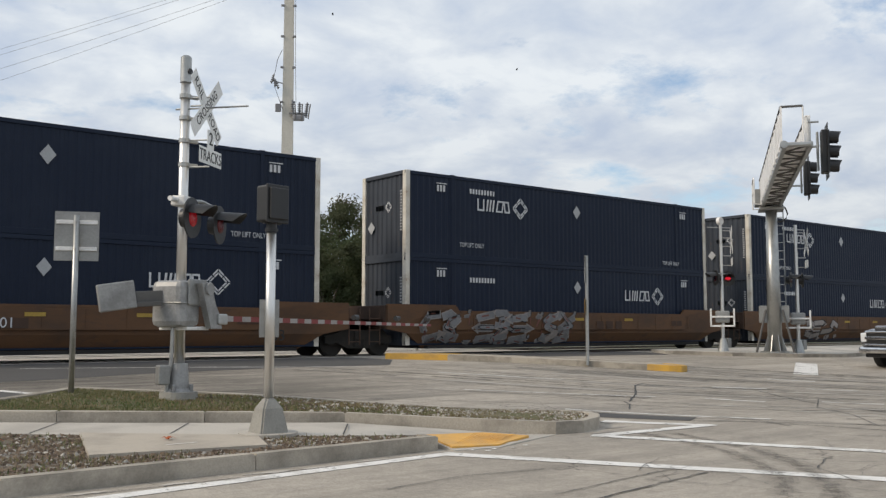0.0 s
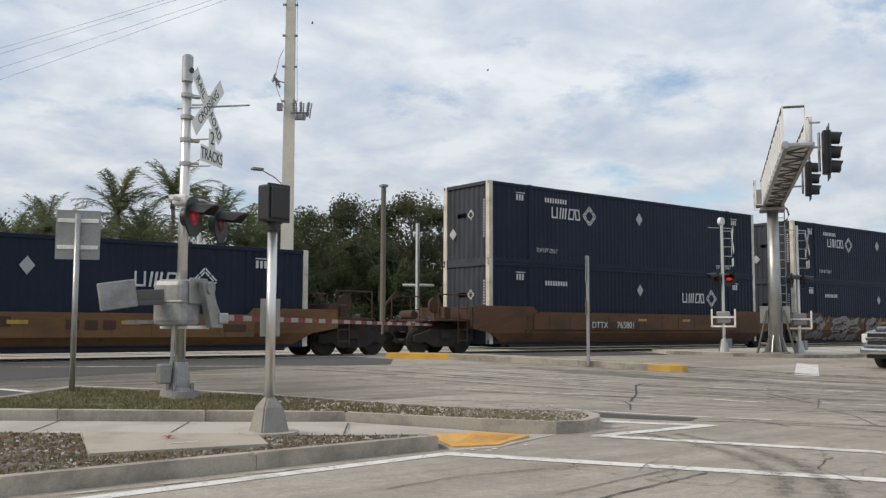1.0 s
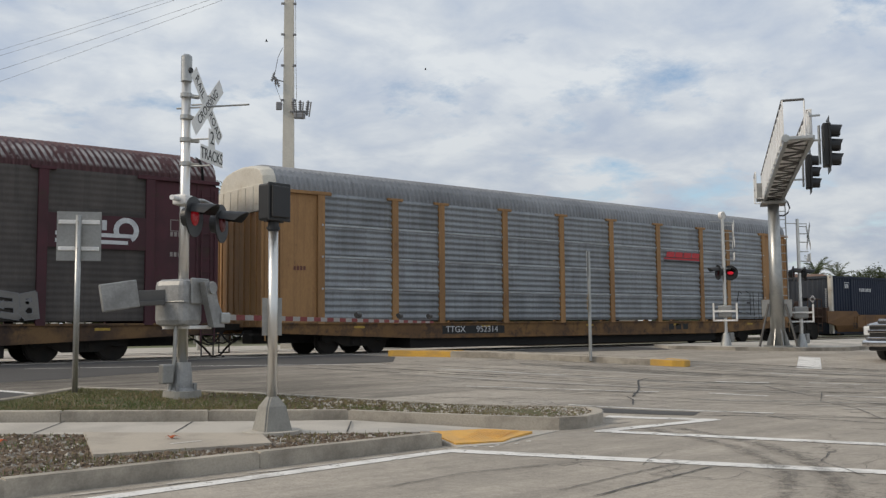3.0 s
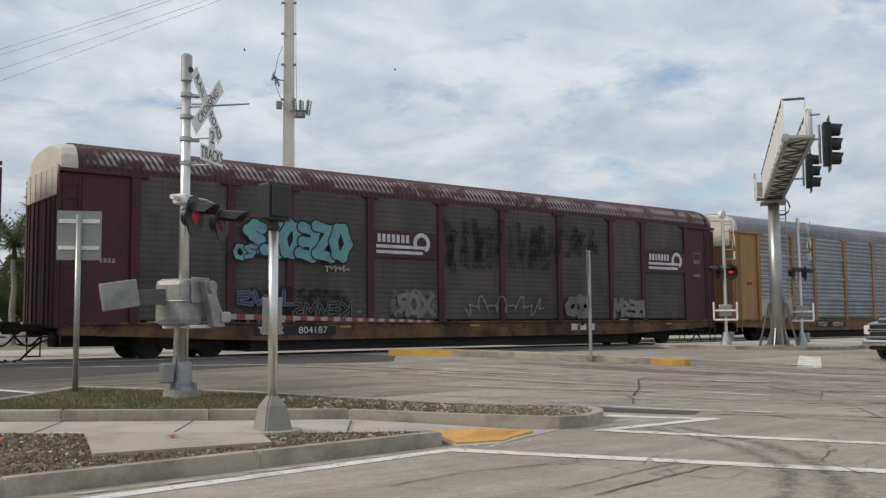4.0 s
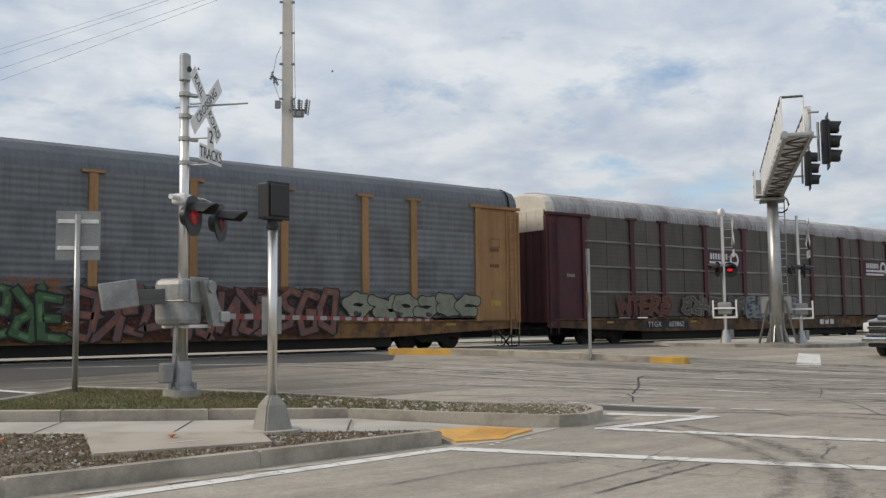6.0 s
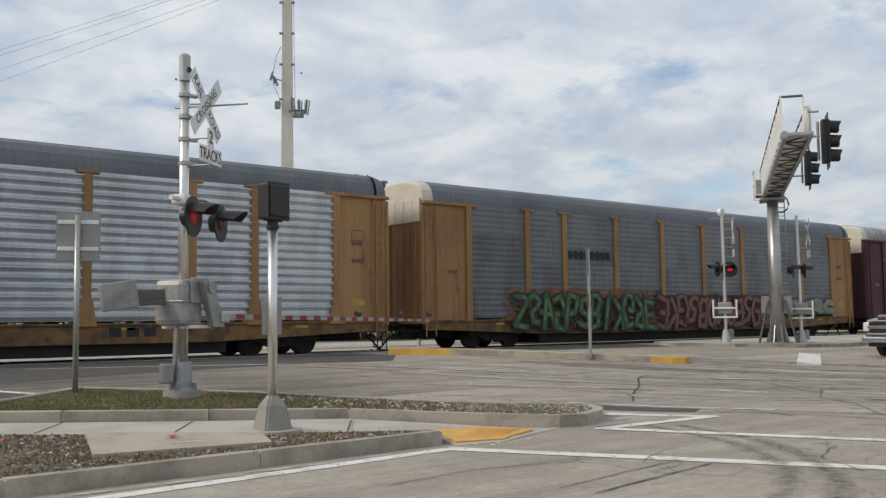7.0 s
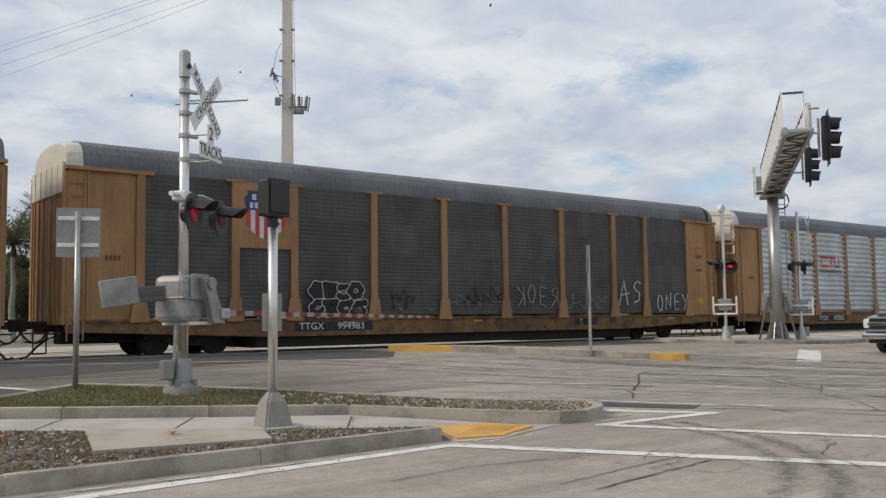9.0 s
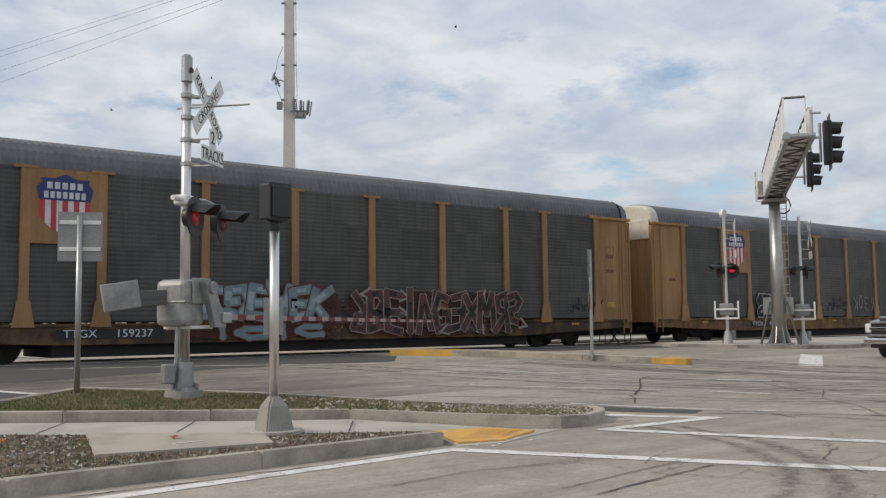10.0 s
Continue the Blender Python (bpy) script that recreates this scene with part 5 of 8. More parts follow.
# the consist, front to back
well_a = well_car(37.59, False, False, "well_brown", "", True)
piece(well_a, "SEAU", 4.0, 6.9, 0.85, 1.8, -1.615, "g_pale", "g_black", 0.24, 0.03, 33, well=True, label="pale block graffiti")
well_b = well_car(18.14, False, False, "well_brown", "")
well_art(well_b)
well_c = well_car(-1.27, True, False, "well_brown", "765801", True)
well_d = well_car(-24.70, True, True, "well_yellow", "471937", True, True)
bars(well_d, 9.0, 10.4, 1.42, 0.24, -1.615, 3, "rust_frame", "faded_mark")
bars(well_d, 10.5, 11.3, 1.5, 0.1, -1.615, 1, "g_pale", "faded_mark", gap=0)
bars(well_b, 8.8, 10.4, 1.5, 0.3, -1.614, 3, "rust_frame", "faded_mark")
# shared wheel trucks between the three joined units
for host, x in ((well_c, 17.78), (well_b, 17.78)):
    wheel_truck(host, x)
    bm = bmesh.new()
    box(bm, 17.05, 18.6, -0.35, 0.35, 1.15, 1.45, bevel=0.03)
    part("drawbar", bm, M["rust_frame"], host)
for s0 in (37.59, 18.14, -1.27):
    container(s0, 0.815, True)
    container(s0, 0.815 + C_H, False)
container(-24.70, 0.80, True)

# ---- enclosed car carriers ----
HALF, POSTS = 13.65, (-11.7, -8.95, -7.05, -4.2, -1.37, 1.37, 4.2, 7.05, 8.95, 11.7)
Z_SILL0, Z_SILL1, Z_PAN0, Z_EAVE = 0.95, 1.45, 1.54, 5.42


def ridged(w, z0, z1, rows, depth=0.045, steps=(0.08, 0.42, 0.58, 0.92)):
    """A sheet with level ridges, the width of a bay."""
    bm, last = bmesh.new(), None
    prof = [(z0, 0.0)]
    p = (z1 - z0) / rows
    for i in range(rows):
        b = z0 + i * p
        prof += [(b + steps[0] * p, 0.0), (b + steps[1] * p, depth), (b + steps[2] * p, depth), (b + steps[3] * p, 0.0)]
    prof.append((z1, 0.0))
    for z, d in prof:
        pair = [bm.verts.new((x, -d, z)) for x in (-w / 2, w / 2)]
        if last:
            bm.faces.new((last[0], pair[0], pair[1], last[1]))
        last = pair
    return bm


ROOF_PROF = [(-1.5, 5.42), (-1.49, 5.60), (-1.43, 5.82), (-1.28, 6.02), (-1.0, 6.15), (-0.5, 6.24), (0, 6.27), (0.5, 6.24), (1.0, 6.15), (1.28, 6.02), (1.43, 5.82), (1.49, 5.60), (1.5, 5.42)]


def roof_mesh(material, rib=0.05):
    bm, last = bmesh.new(), None
    n = 150
    for i in range(n * 4 + 1):
        x = -HALF + 0.45 + (2 * HALF - 0.9) * i / (n * 4)
        d = (0.0, rib, rib, 0.0)[i % 4]
        ring = [bm.verts.new((x, y * (1 - d / 1.5), z + (d if z > 5.5 else 0))) for y, z in ROOF_PROF]
        if last:
            for a in range(len(ring) - 1):
                bm.faces.new((last[a], ring[a], ring[a + 1], last[a + 1]))
        last = ring
    return link_mesh("roof", bm, material)


def cap_mesh(material):
    """The rounded end of the roof."""
    bm, last = bmesh.new(), None
    for i in range(7):
        u = i / 6
        x = HALF - 0.45 + 0.42 * math.sin(u * math.pi / 2)
        k = 1 - 0.03 * (1 - math.cos(u * math.pi / 2))
        ring = [bm.verts.new((x, y * k, 5.42 + (z - 5.42) * (1 - 0.13 * (1 - math.cos(u * math.pi / 2))))) for y, z in ROOF_PROF]
        if last:
            for a in range(len(ring) - 1):
                bm.faces.new((last[a], ring[a], ring[a + 1], last[a + 1]))
        last = ring
    bm.faces.new(last)
    bmesh.ops.recalc_face_normals(bm, faces=bm.faces[:])
    return link_mesh("roof_end", bm, material)


PANELS = {}


def panel_mesh(w, row, key, rows):
    k = (round(w, 2), row, key)
    if k not in PANELS:
        h = (Z_EAVE - Z_PAN0) / 4
        z0 = Z_PAN0 + row * h
        depth = {"panel_silver": 0.082, "panel_grey": 0.045, "panel_brown": 0.007, "panel_dark": 0.006, "panel_olive": 0.003}
        bm = ridged(w, z0, z0 + h, rows, depth[key] if key in depth else 0.012, (0.05, 0.50, 0.60, 0.80) if key == "panel_silver" else (0.08, 0.42, 0.58, 0.92))
        if key == "panel_olive":
            box(bm, -0.012, 0.012, -0.02, 0.0, z0 + 0.02, z0 + h - 0.06)
        PANELS[k] = link_mesh("side_panel", bm, M[key])
    return PANELS[k]


def panel_rail(w, row, key):
    """The level rail that ties two rows of panels, with its bolt heads."""
    z = Z_PAN0 + (row + 1) * (Z_EAVE - Z_PAN0) / 4
    bm = bmesh.new()
    prism(bm, [(0.0, z - 0.055), (-0.05, z - 0.04), (-0.05, z + 0.0), (0.0, z + 0.04)], "x", -w / 2 + 0.1, w / 2 - 0.1)
    for x in (-w / 2 + 0.16, w / 2 - 0.16):
        box(bm, x - 0.03, x + 0.03, -0.085, -0.04, z - 0.045, z + 0.015)
    return link_mesh("panel_rail", bm, M[key])


def end_hoop():
    """A dark hoop that closes the roof at its end."""
    bm, last = bmesh.new(), None
    for i, (y, z) in enumerate(ROOF_PROF):
        k = 1.018
        pair = [bm.verts.new((x, y * k, 5.42 + (z - 5.42) * 1.035 + 0.006)) for x in (HALF - 0.50, HALF - 0.42)]
        if last:
            bm.faces.new((last[0], pair[0], pair[1], last[1]))
        last = pair
    bmesh.ops.solidify(bm, geom=bm.faces[:], thickness=0.03)
    return link_mesh("roof_hoop", bm, M["under"])


def post_mesh(key, flared):
    bm = bmesh.new()
    box(bm, -0.12, 0.12, -0.085, 0.03, Z_SILL1 - 0.02, Z_EAVE + 0.02, bevel=0.008)
    box(bm, -0.30, 0.30, -0.10, 0.0, Z_EAVE - 0.05, Z_EAVE + 0.03, bevel=0.008)
    if flared:
        prism(bm, [(-0.27, Z_SILL1 - 0.05), (0.27, Z_SILL1 - 0.05), (0.16, Z_SILL1 + 0.62), (-0.16, Z_SILL1 + 0.62)], "y", -0.10, -0.05)
    return link_mesh("side_post", bm, M[key])


def end_leaf(key):
    """One end door leaf; the other is its mirror image."""
    return link_mesh("end_door", boxed(HALF - 0.06, HALF, -SIDE + 0.08, -0.01, 1.35, 5.5, bevel=0.015), M[key])


def end_seam(key):
    return link_mesh("door_seam", boxed(HALF, HALF + 0.035, -0.03, 0.03, 1.4, 4.74), M[key])


PLATE_BITS = {"end_side_plate": (11.82, HALF - 0.10, -SIDE, -SIDE + 0.05, Z_SILL1, Z_EAVE - 0.02, 0.01),
              "corner_post": (HALF - 0.22, HALF + 0.04, -SIDE - 0.03, -SIDE + 0.16, Z_SILL1 - 0.1, Z_EAVE - 0.12, 0.03),
              "plate_seam": (HALF - 0.62, HALF - 0.56, -SIDE - 0.03, -SIDE, Z_SILL1, Z_EAVE - 0.1, 0.008),
              "door_header": (11.35, HALF + 0.02, -SIDE - 0.10, -SIDE + 0.02, Z_EAVE - 0.08, Z_EAVE + 0.02, 0.012)}


def plate_bit(key, bit):
    """The plain side plate beside each end, its rolled corner, seam and header."""
    *dims, bevel = PLATE_BITS[bit]
    return link_mesh(bit, boxed(*dims, bevel=bevel), M[key])


def ladder_mesh(key):
    bm = bmesh.new()
    for x in (HALF - 0.48, HALF - 0.08):
        box(bm, x - 0.018, x + 0.018, -SIDE - 0.075, -SIDE - 0.045, Z_SILL0, Z_EAVE - 0.25)
    for i in range(12):
        z = Z_SILL0 + 0.2 + i * 0.35
        box(bm, HALF - 0.48, HALF - 0.08, -SIDE - 0.07, -SIDE - 0.05, z, z + 0.025)
    return link_mesh("ladder", bm, M[key])


def white_end(key):
    bm = bmesh.new()
    box(bm, HALF - 0.02, HALF + 0.05, -SIDE + 0.1, SIDE - 0.1, 4.75, 5.55, bevel=0.02)
    for y in (-1.0, -0.5, 0.0, 0.5, 1.0):
        box(bm, HALF + 0.05, HALF + 0.07, y - 0.02, y + 0.02, 4.8, 5.5)
    return link_mesh("end_top_panel", bm, M[key])


FLIP = pose(0, 0, 0, 0, 0, 180)
MIRROR = Matrix.Diagonal((-1, 1, 1, 1))
CACHE = {}


def cached(fn, *args):
    k = (fn,) + args
    if k not in CACHE:
        CACHE[k] = fn(*args)
    return CACHE[k]


def roof_of(key):
    return roof_mesh(M[key], 0.012 if key == "roof_blue" else 0.032 if key == "roof_dark" else 0.05)


def cap_of(key):
    return cap_mesh(M[key])


def sill_mesh(key):
    bm = bmesh.new()
    prism(bm, [(-HALF + 0.05, 1.18), (-HALF + 0.05, Z_SILL1), (HALF - 0.05, Z_SILL1), (HALF - 0.05, 1.18), (HALF - 5.6, Z_SILL0), (-HALF + 5.6, Z_SILL0)], "y", -SIDE - 0.02, -SIDE + 0.1)
    box(bm, -HALF + 0.3, HALF - 0.3, -SIDE - 0.07, -SIDE + 0.0, Z_SILL1 - 0.03, Z_SILL1 + 0.03, bevel=0.01)
    box(bm, -HALF + 5.8, HALF - 5.8, -SIDE - 0.05, -SIDE + 0.0, Z_SILL0 - 0.01, Z_SILL0 + 0.05, bevel=0.01)
    return link_mesh("side_sill", bm, M[key])


RAILED = {"panel_grey": "rail_zinc", "panel_olive": "panel_rail"}


def autorack(s_right, frame_key, post_key, panel_key, roof_key, number, label, rows=5, flared=True, sill="yellow_dirty", nx=-6.9):
    c = thing("autorack_car", label, "rail car", "enclosed car carriers")
    xs = sorted(set([-11.82, 11.82] + list(POSTS[1:-1])))
    for side in (Matrix.Identity(4), FLIP):
        part("side_sill", cached(sill_mesh, sill), None, c, m=side)
        for p in POSTS:
            part("side_post", cached(post_mesh, post_key, flared), None, c, m=side @ pose(p, -SIDE, 0))
        for a, b in zip(xs, xs[1:]):
            for row in range(4):
                part("side_panel", panel_mesh(b - a, row, panel_key, rows), None, c, m=side @ pose((a + b) / 2, -SIDE - 0.002, 0))
                if row < 3 and panel_key in RAILED:
                    part("panel_rail", cached(panel_rail, round(b - a, 3), row, RAILED[panel_key]), None, c, m=side @ pose((a + b) / 2, -SIDE - 0.004, 0))
        for m in (side, side @ MIRROR):
            for bit in PLATE_BITS:
                part(bit, cached(plate_bit, frame_key, bit), None, c, m=m)
            part("ladder", cached(ladder_mesh, frame_key), None, c, m=m)
        for flip in (Matrix.Identity(4), Matrix.Diagonal((1, -1, 1, 1))):
            part("end_door", cached(end_leaf, frame_key), None, c, m=side @ flip)
        for yy in (-1.15, -0.75, -0.35, 0.35, 0.75, 1.15):
            part("door_seam", cached(end_seam, frame_key), None, c, m=side @ pose(0, yy, 0))
        if side is FLIP:
            part("end_top_panel", cached(white_end, "cap_white"), None, c, "white upper end panel", m=side)
        part("roof_end", cached(cap_of, "cap_white" if side is FLIP else roof_key), None, c, m=side)
        coupler_way = 1 if side is not FLIP else -1
        coupler(c, coupler_way * (HALF - 0.1), coupler_way)
        wheel_truck(c, coupler_way * 10.1)
        bm = bmesh.new()
        for dx in (0.1, 0.45):
            tube(bm, (HALF - dx, -SIDE - 0.05, 0.55), (HALF - dx, -SIDE - 0.05, 1.4), 0.02, n=6)
        tube(bm, (HALF - 0.1, -SIDE - 0.05, 0.57), (HALF - 0.45, -SIDE - 0.05, 0.57), 0.02, n=6)
        box(bm, HALF - 0.05, HALF + 0.28, -1.3, 1.3, 1.12, 1.16)
        part("end_step", bm, M["truck"], c, m=side)
        bm = bmesh.new()
        pipe(bm, [(HALF - 0.2, -0.55, 1.0), (HALF + 0.05, -0.6, 0.78), (HALF + 0.3, -0.6, 0.52), (HALF + 0.6, -0.55, 0.46), (HALF + 0.72, -0.5, 0.52)], 0.03, 6)
        part("brake_hose", bm, M["truck"], c, m=side)
        bm = bmesh.new()
        pipe(bm, [(HALF - 0.6, -1.2, 1.05), (HALF - 0.1, -1.25, 0.86), (HALF + 0.25, -1.2, 0.92)], 0.022, 6)
        part("uncoupling_lever", bm, M["truck"], c, m=side)
    part("roof", cached(roof_of, roof_key), None, c)
    part("roof_hoop", cached(end_hoop), None, c, "dark hoop at the roof end")
    bm = bmesh.new()
    box(bm, -HALF + 0.3, HALF - 0.3, -0.35, 0.35, 0.85, 1.3, bevel=0.03)
    # wide black box added for the deep shade beneath the side sills
    box(bm, -8.2, 8.2, -1.32, 1.32, 0.63, 0.99, bevel=0.04)
    part("centre_sill", bm, M["under"], c)
    part("deck", boxed(-HALF + 0.1, HALF - 0.1, -SIDE + 0.1, SIDE - 0.1, 1.3, 1.36), M["under"], c)
    y = -SIDE - 0.078
    bm = bmesh.new()
    flat_bar(bm, nx - 0.12, nx + 2.65, Z_SILL0 + 0.13, Z_SILL1 - 0.1, -SIDE - 0.023)
    plate = part("number_panel", bm, M["plate_black"], c)
    letters(plate, "TTGX", 0.29, M["decal"], nx + 0.45, -SIDE - 0.027, 1.22, squash=1.1)
    if number:
        letters(plate, number, 0.29, M["decal"], nx + 1.85, -SIDE - 0.027, 1.22, squash=1.15)
    bars(c, 4.8, 6.2, 1.24, 0.24, -SIDE - 0.024, 3, "decal" if sill == "sill_grimy" else "plate_black", "faded_mark")
    for x, h in ((12.5, 3.9), (12.5, 3.35), (-12.4, 3.1)):
        bars(c, x - 0.22, x + 0.22, h, 0.12, -SIDE - 0.013, 4, "g_pale" if frame_key == "maroon" else "g_brown", "small_marking")
    bm = bmesh.new()
    for a, b, e, f in ((12.28, 12.74, 4.28, 4.3), (12.28, 12.74, 3.98, 4.0), (12.28, 12.3, 4.0, 4.28), (12.72, 12.74, 4.0, 4.28)):
        flat_bar(bm, a, b, e, f, -SIDE - 0.013)
    part("stencil_box", bm, M["g_pale" if frame_key == "maroon" else "g_brown"], c)
    if frame_key == "yellow":
        bars(c, 12.3, 12.75, 2.05, 0.2, -SIDE - 0.013, 1, "g_yellow", "placard", gap=0)
    for k in range(9):
        if k % 2 == 0:
            bars(c, -10.5 + k * 2.6, -10.1 + k * 2.6, 1.33, 0.07, -SIDE - 0.024, 1, "g_yellow", "reflector", gap=0)
    CARS.append((c, s_right - HALF, Y0, 0.0))
    return c


r1 = autorack(RIGHT0, "yellow", "yellow", "panel_grey", "roof_grey", "952314", "yellow autorack with galvanised grey side panels", flared=False)
tag_letters(r1, "CEMAR", 9.5, 12.6, 1.7, 2.75, "g_black", 0.05)
tag_letters(r1, "SNS", 10.7, 12.0, 1.42, 1.68, "g_black", 0.03)
bm = bmesh.new()
flat_bar(bm, 4.55, 6.9, 4.0, 4.07, RY - 0.004, 0.0)
for k in range(4):
    flat_bar(bm, 4.68 + k * 0.56, 5.18 + k * 0.56, 4.1, 4.32, RY - 0.004, 0.08)
tagged(part("emblem", bm, M["red_logo"], r1), "faded red stripe emblem", kind="stuff")
bars(r1, 4.55, 6.95, 3.93, 0.06, RY - 0.005, 1, "plate_black", "emblem_shadow", gap=0)

r2 = autorack(RIGHT0 - PITCH, "maroon", "maroon", "panel_brown", "roof_rust", "804187", "maroon autorack with grimy panels, rust-stained roof and graffiti", rows=6, flared=False, sill="sill_grimy", nx=-8.1)
piece(r2, "SLOEZO", -8.5, -5.1, 3.3, 4.5, RY - 0.06, "g_teal", "g_black", 0.3, 0.045, 41, True, label="pale teal bubble graffiti")
piece(r2, "OS", -8.9, -8.2, 3.25, 3.75, RY - 0.06, "g_teal", "g_black", 0.12, 0.03, 43, True, label="small teal graffiti bubbles")
tag_scrawl(r2, -5.9, -5.0, 3.0, 3.2, RY - 0.05, 44, "g_white", 6, 0.025)
spray(r2, -8.8, -4.9, 1.7, 2.5, RY - 0.05, "haze_black", 45)
piece(r2, "GMT", -8.8, -7.0, 1.95, 2.4, RY - 0.055, "g_blue", "g_grey", 0.07, 0.025, 42, label="blue and white graffiti")
piece(r2, "SMNEK", -7.0, -5.0, 1.6, 2.1, RY - 0.06, "g_black", "g_grey", 0.07, 0.02, 46, label="small blue and pale graffiti")
spray(r2, -3.5, -1.6, 1.6, 2.5, RY - 0.05, "haze_pale", 47)
piece(r2, "ROX", -3.3, -1.8, 1.62, 2.45, RY - 0.06, "g_grey", "panel_rail", 0.13, 0.03, 48, label="faded silver graffiti")
spray(r2, -1.1, 1.1, 3.1, 5.0, RY - 0.05, "haze_black", 49, 9)
spray(r2, 1.7, 4.0, 3.2, 4.95, RY - 0.05, "haze_black", 50, 9)
spray(r2, 4.5, 6.2, 3.6, 5.0, RY - 0.05, "haze_black", 51, 6)
tag_scrawl(r2, -0.4, 3.3, 1.6, 2.35, RY - 0.05, 8, "g_pale", 9, 0.04)
piece(r2, "OB", 4.45, 5.7, 1.6, 2.4, RY - 0.055, "panel_rail", "g_grey", 0.2, 0.03, 52, True, label="pale bubble graffiti")
piece(r2, "MSEB", 7.1, 8.85, 1.55, 2.3, RY - 0.055, "panel_rail", "g_grey", 0.13, 0.02, 53, label="faded grey graffiti")


def rail_emblem(car, x, z):
    """A maroon board with plain white bars and a ring."""
    bm = bmesh.new()
    flat_bar(bm, x - 1.3, x + 1.3, z - 0.45, z + 0.42, RY - 0.012)
    board = part("emblem_board", bm, M["maroon"], car)
    bars(board, x - 1.05, x + 0.25, z + 0.17, 0.26, RY - 0.016, 7, "decal", "emblem_strip", gap=0.35)
    bm = bmesh.new()
    flat_bar(bm, x - 1.1, x + 0.95, z - 0.14, z - 0.04, RY - 0.016)
    flat_bar(bm, x - 1.1, x + 0.75, z - 0.32, z - 0.22, RY - 0.016)
    for k in range(14):
        a0, a1 = radians(-60 + k * 20), radians(-60 + (k + 1) * 20)
        q = [(x + 0.7 + r * math.cos(a), z + 0.06 + r * math.sin(a)) for r, a in ((0.2, a0), (0.34, a0), (0.34, a1), (0.2, a1))]
        bm.faces.new([bm.verts.new((p[0], RY - 0.017, p[1])) for p in q])
    tagged(part("emblem", bm, M["decal"], board), "white bars and ring emblem", kind="stuff")


rail_emblem(r2, -2.9, 3.96)
rail_emblem(r2, 10.35, 3.86)
r3 = autorack(RIGHT0 - 2 * PITCH, "maroon", "maroon", "panel_olive", "roof_pale", "603862", "maroon autorack with grimy panels and stained pale roof", rows=6, flared=False, sill="sill_grimy", nx=-8.1)
rail_emblem(r3, -2.85, 3.95)
rail_emblem(r3, 10.45, 3.92)
piece(r3, "MTERG", -9.9, -6.7, 1.58, 2.38, RY - 0.06, "g_maroon", "g_rust", 0.15, 0.022, 51, label="rust red graffiti letters")
piece(r3, "BRAPSUR", -6.0, -1.6, 1.58, 2.38, RY - 0.055, "panel_olive", "g_pale", 0.15, 0.022, 52, label="pale outlined graffiti")
spray(r3, -1.5, 2.4, 1.2, 2.42, RY - 0.05, "haze_pale", 54)
piece(r3, "ETUIID", -1.4, 2.4, 1.45, 2.4, RY - 0.06, "panel_rail", "g_slate", 0.2, 0.035, 53, label="blue and tan graffiti letters", accent="g_blue")
r4 = autorack(RIGHT0 - 3 * PITCH, "yellow", "yellow", "panel_mid", "roof_blue", "992334", "yellow autorack with weathered grey panels and bright graffiti", flared=False)
spray(r4, -10.4, -1.8, 1.05, 2.65, RY - 0.085, "haze_orange", 60)
spray(r4, -9.6, -2.2, 1.05, 2.3, RY - 0.088, "haze_black", 61)
piece(r4, "ZSAGPSBIKGRE", -9.7, -2.1, 1.02, 2.45, RY - 0.093, "g_green", "g_black", 0.2, 0.06, 62, label="green and black graffiti", accent="g_leaf")
tag_scrawl(r4, -10.0, -9.3, 1.85, 2.2, RY - 0.08, 65, "g_blue", 4, 0.035)
spray(r4, -2.1, 6.1, 1.0, 2.5, RY - 0.085, "haze_red", 66)
piece(r4, "EKGSBONRESGD", -1.9, 5.9, 1.02, 2.42, RY - 0.093, "g_rose", "g_black", 0.2, 0.045, 67, label="dusty red graffiti with dark outlines", accent="g_orange")
tag_letters(r4, "RAS", -5.8, -5.0, 2.5, 2.75, "g_pale", 0.03)
tag_letters(r4, "RSX", -1.9, -1.2, 2.35, 2.65, "g_black", 0.03)
piece(r4, "OROCSC", 6.3, 11.6, 1.56, 2.36, RY - 0.08, "g_sage", "g_black", 0.3, 0.03, 64, True, label="pale grey-green bubble graffiti")
bars(r4, -6.9, -4.5, 3.88, 0.3, RY - 0.003, 8, "g_black", "faded_mark")
r5 = autorack(RIGHT0 - 4 * PITCH, "yellow", "yellow", "panel_silver", "roof_blue", "702262", "yellow autorack with bright silver corrugated panels", rows=4)


def red_mark(car, x, z):
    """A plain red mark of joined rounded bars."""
    bm = bmesh.new()
    y = RY - 0.006
    t = 0.12
    for a, b, c, d in ((0.05, 0.75, 0.42, 0.54), (0.05, 0.75, 0, t), (0, t, 0.05, 0.49), (0.9, 0.9 + t, 0, 0.5), (1.25, 1.25 + t, 0.04, 0.5), (1.62, 1.62 + t, 0, 0.5), (0.94, 1.33, 0.42, 0.54), (1.29, 1.7, 0, t)):
        flat_bar(bm, x + a, x + b, z + c, z + d, y - 0.0004 * (a > 1))
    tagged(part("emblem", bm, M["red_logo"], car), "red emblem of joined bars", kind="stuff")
    bars(car, x - 0.15, x + 1.95, z - 0.2, 0.12, y, 9, "plate_black", "small_lettering", gap=0.4)


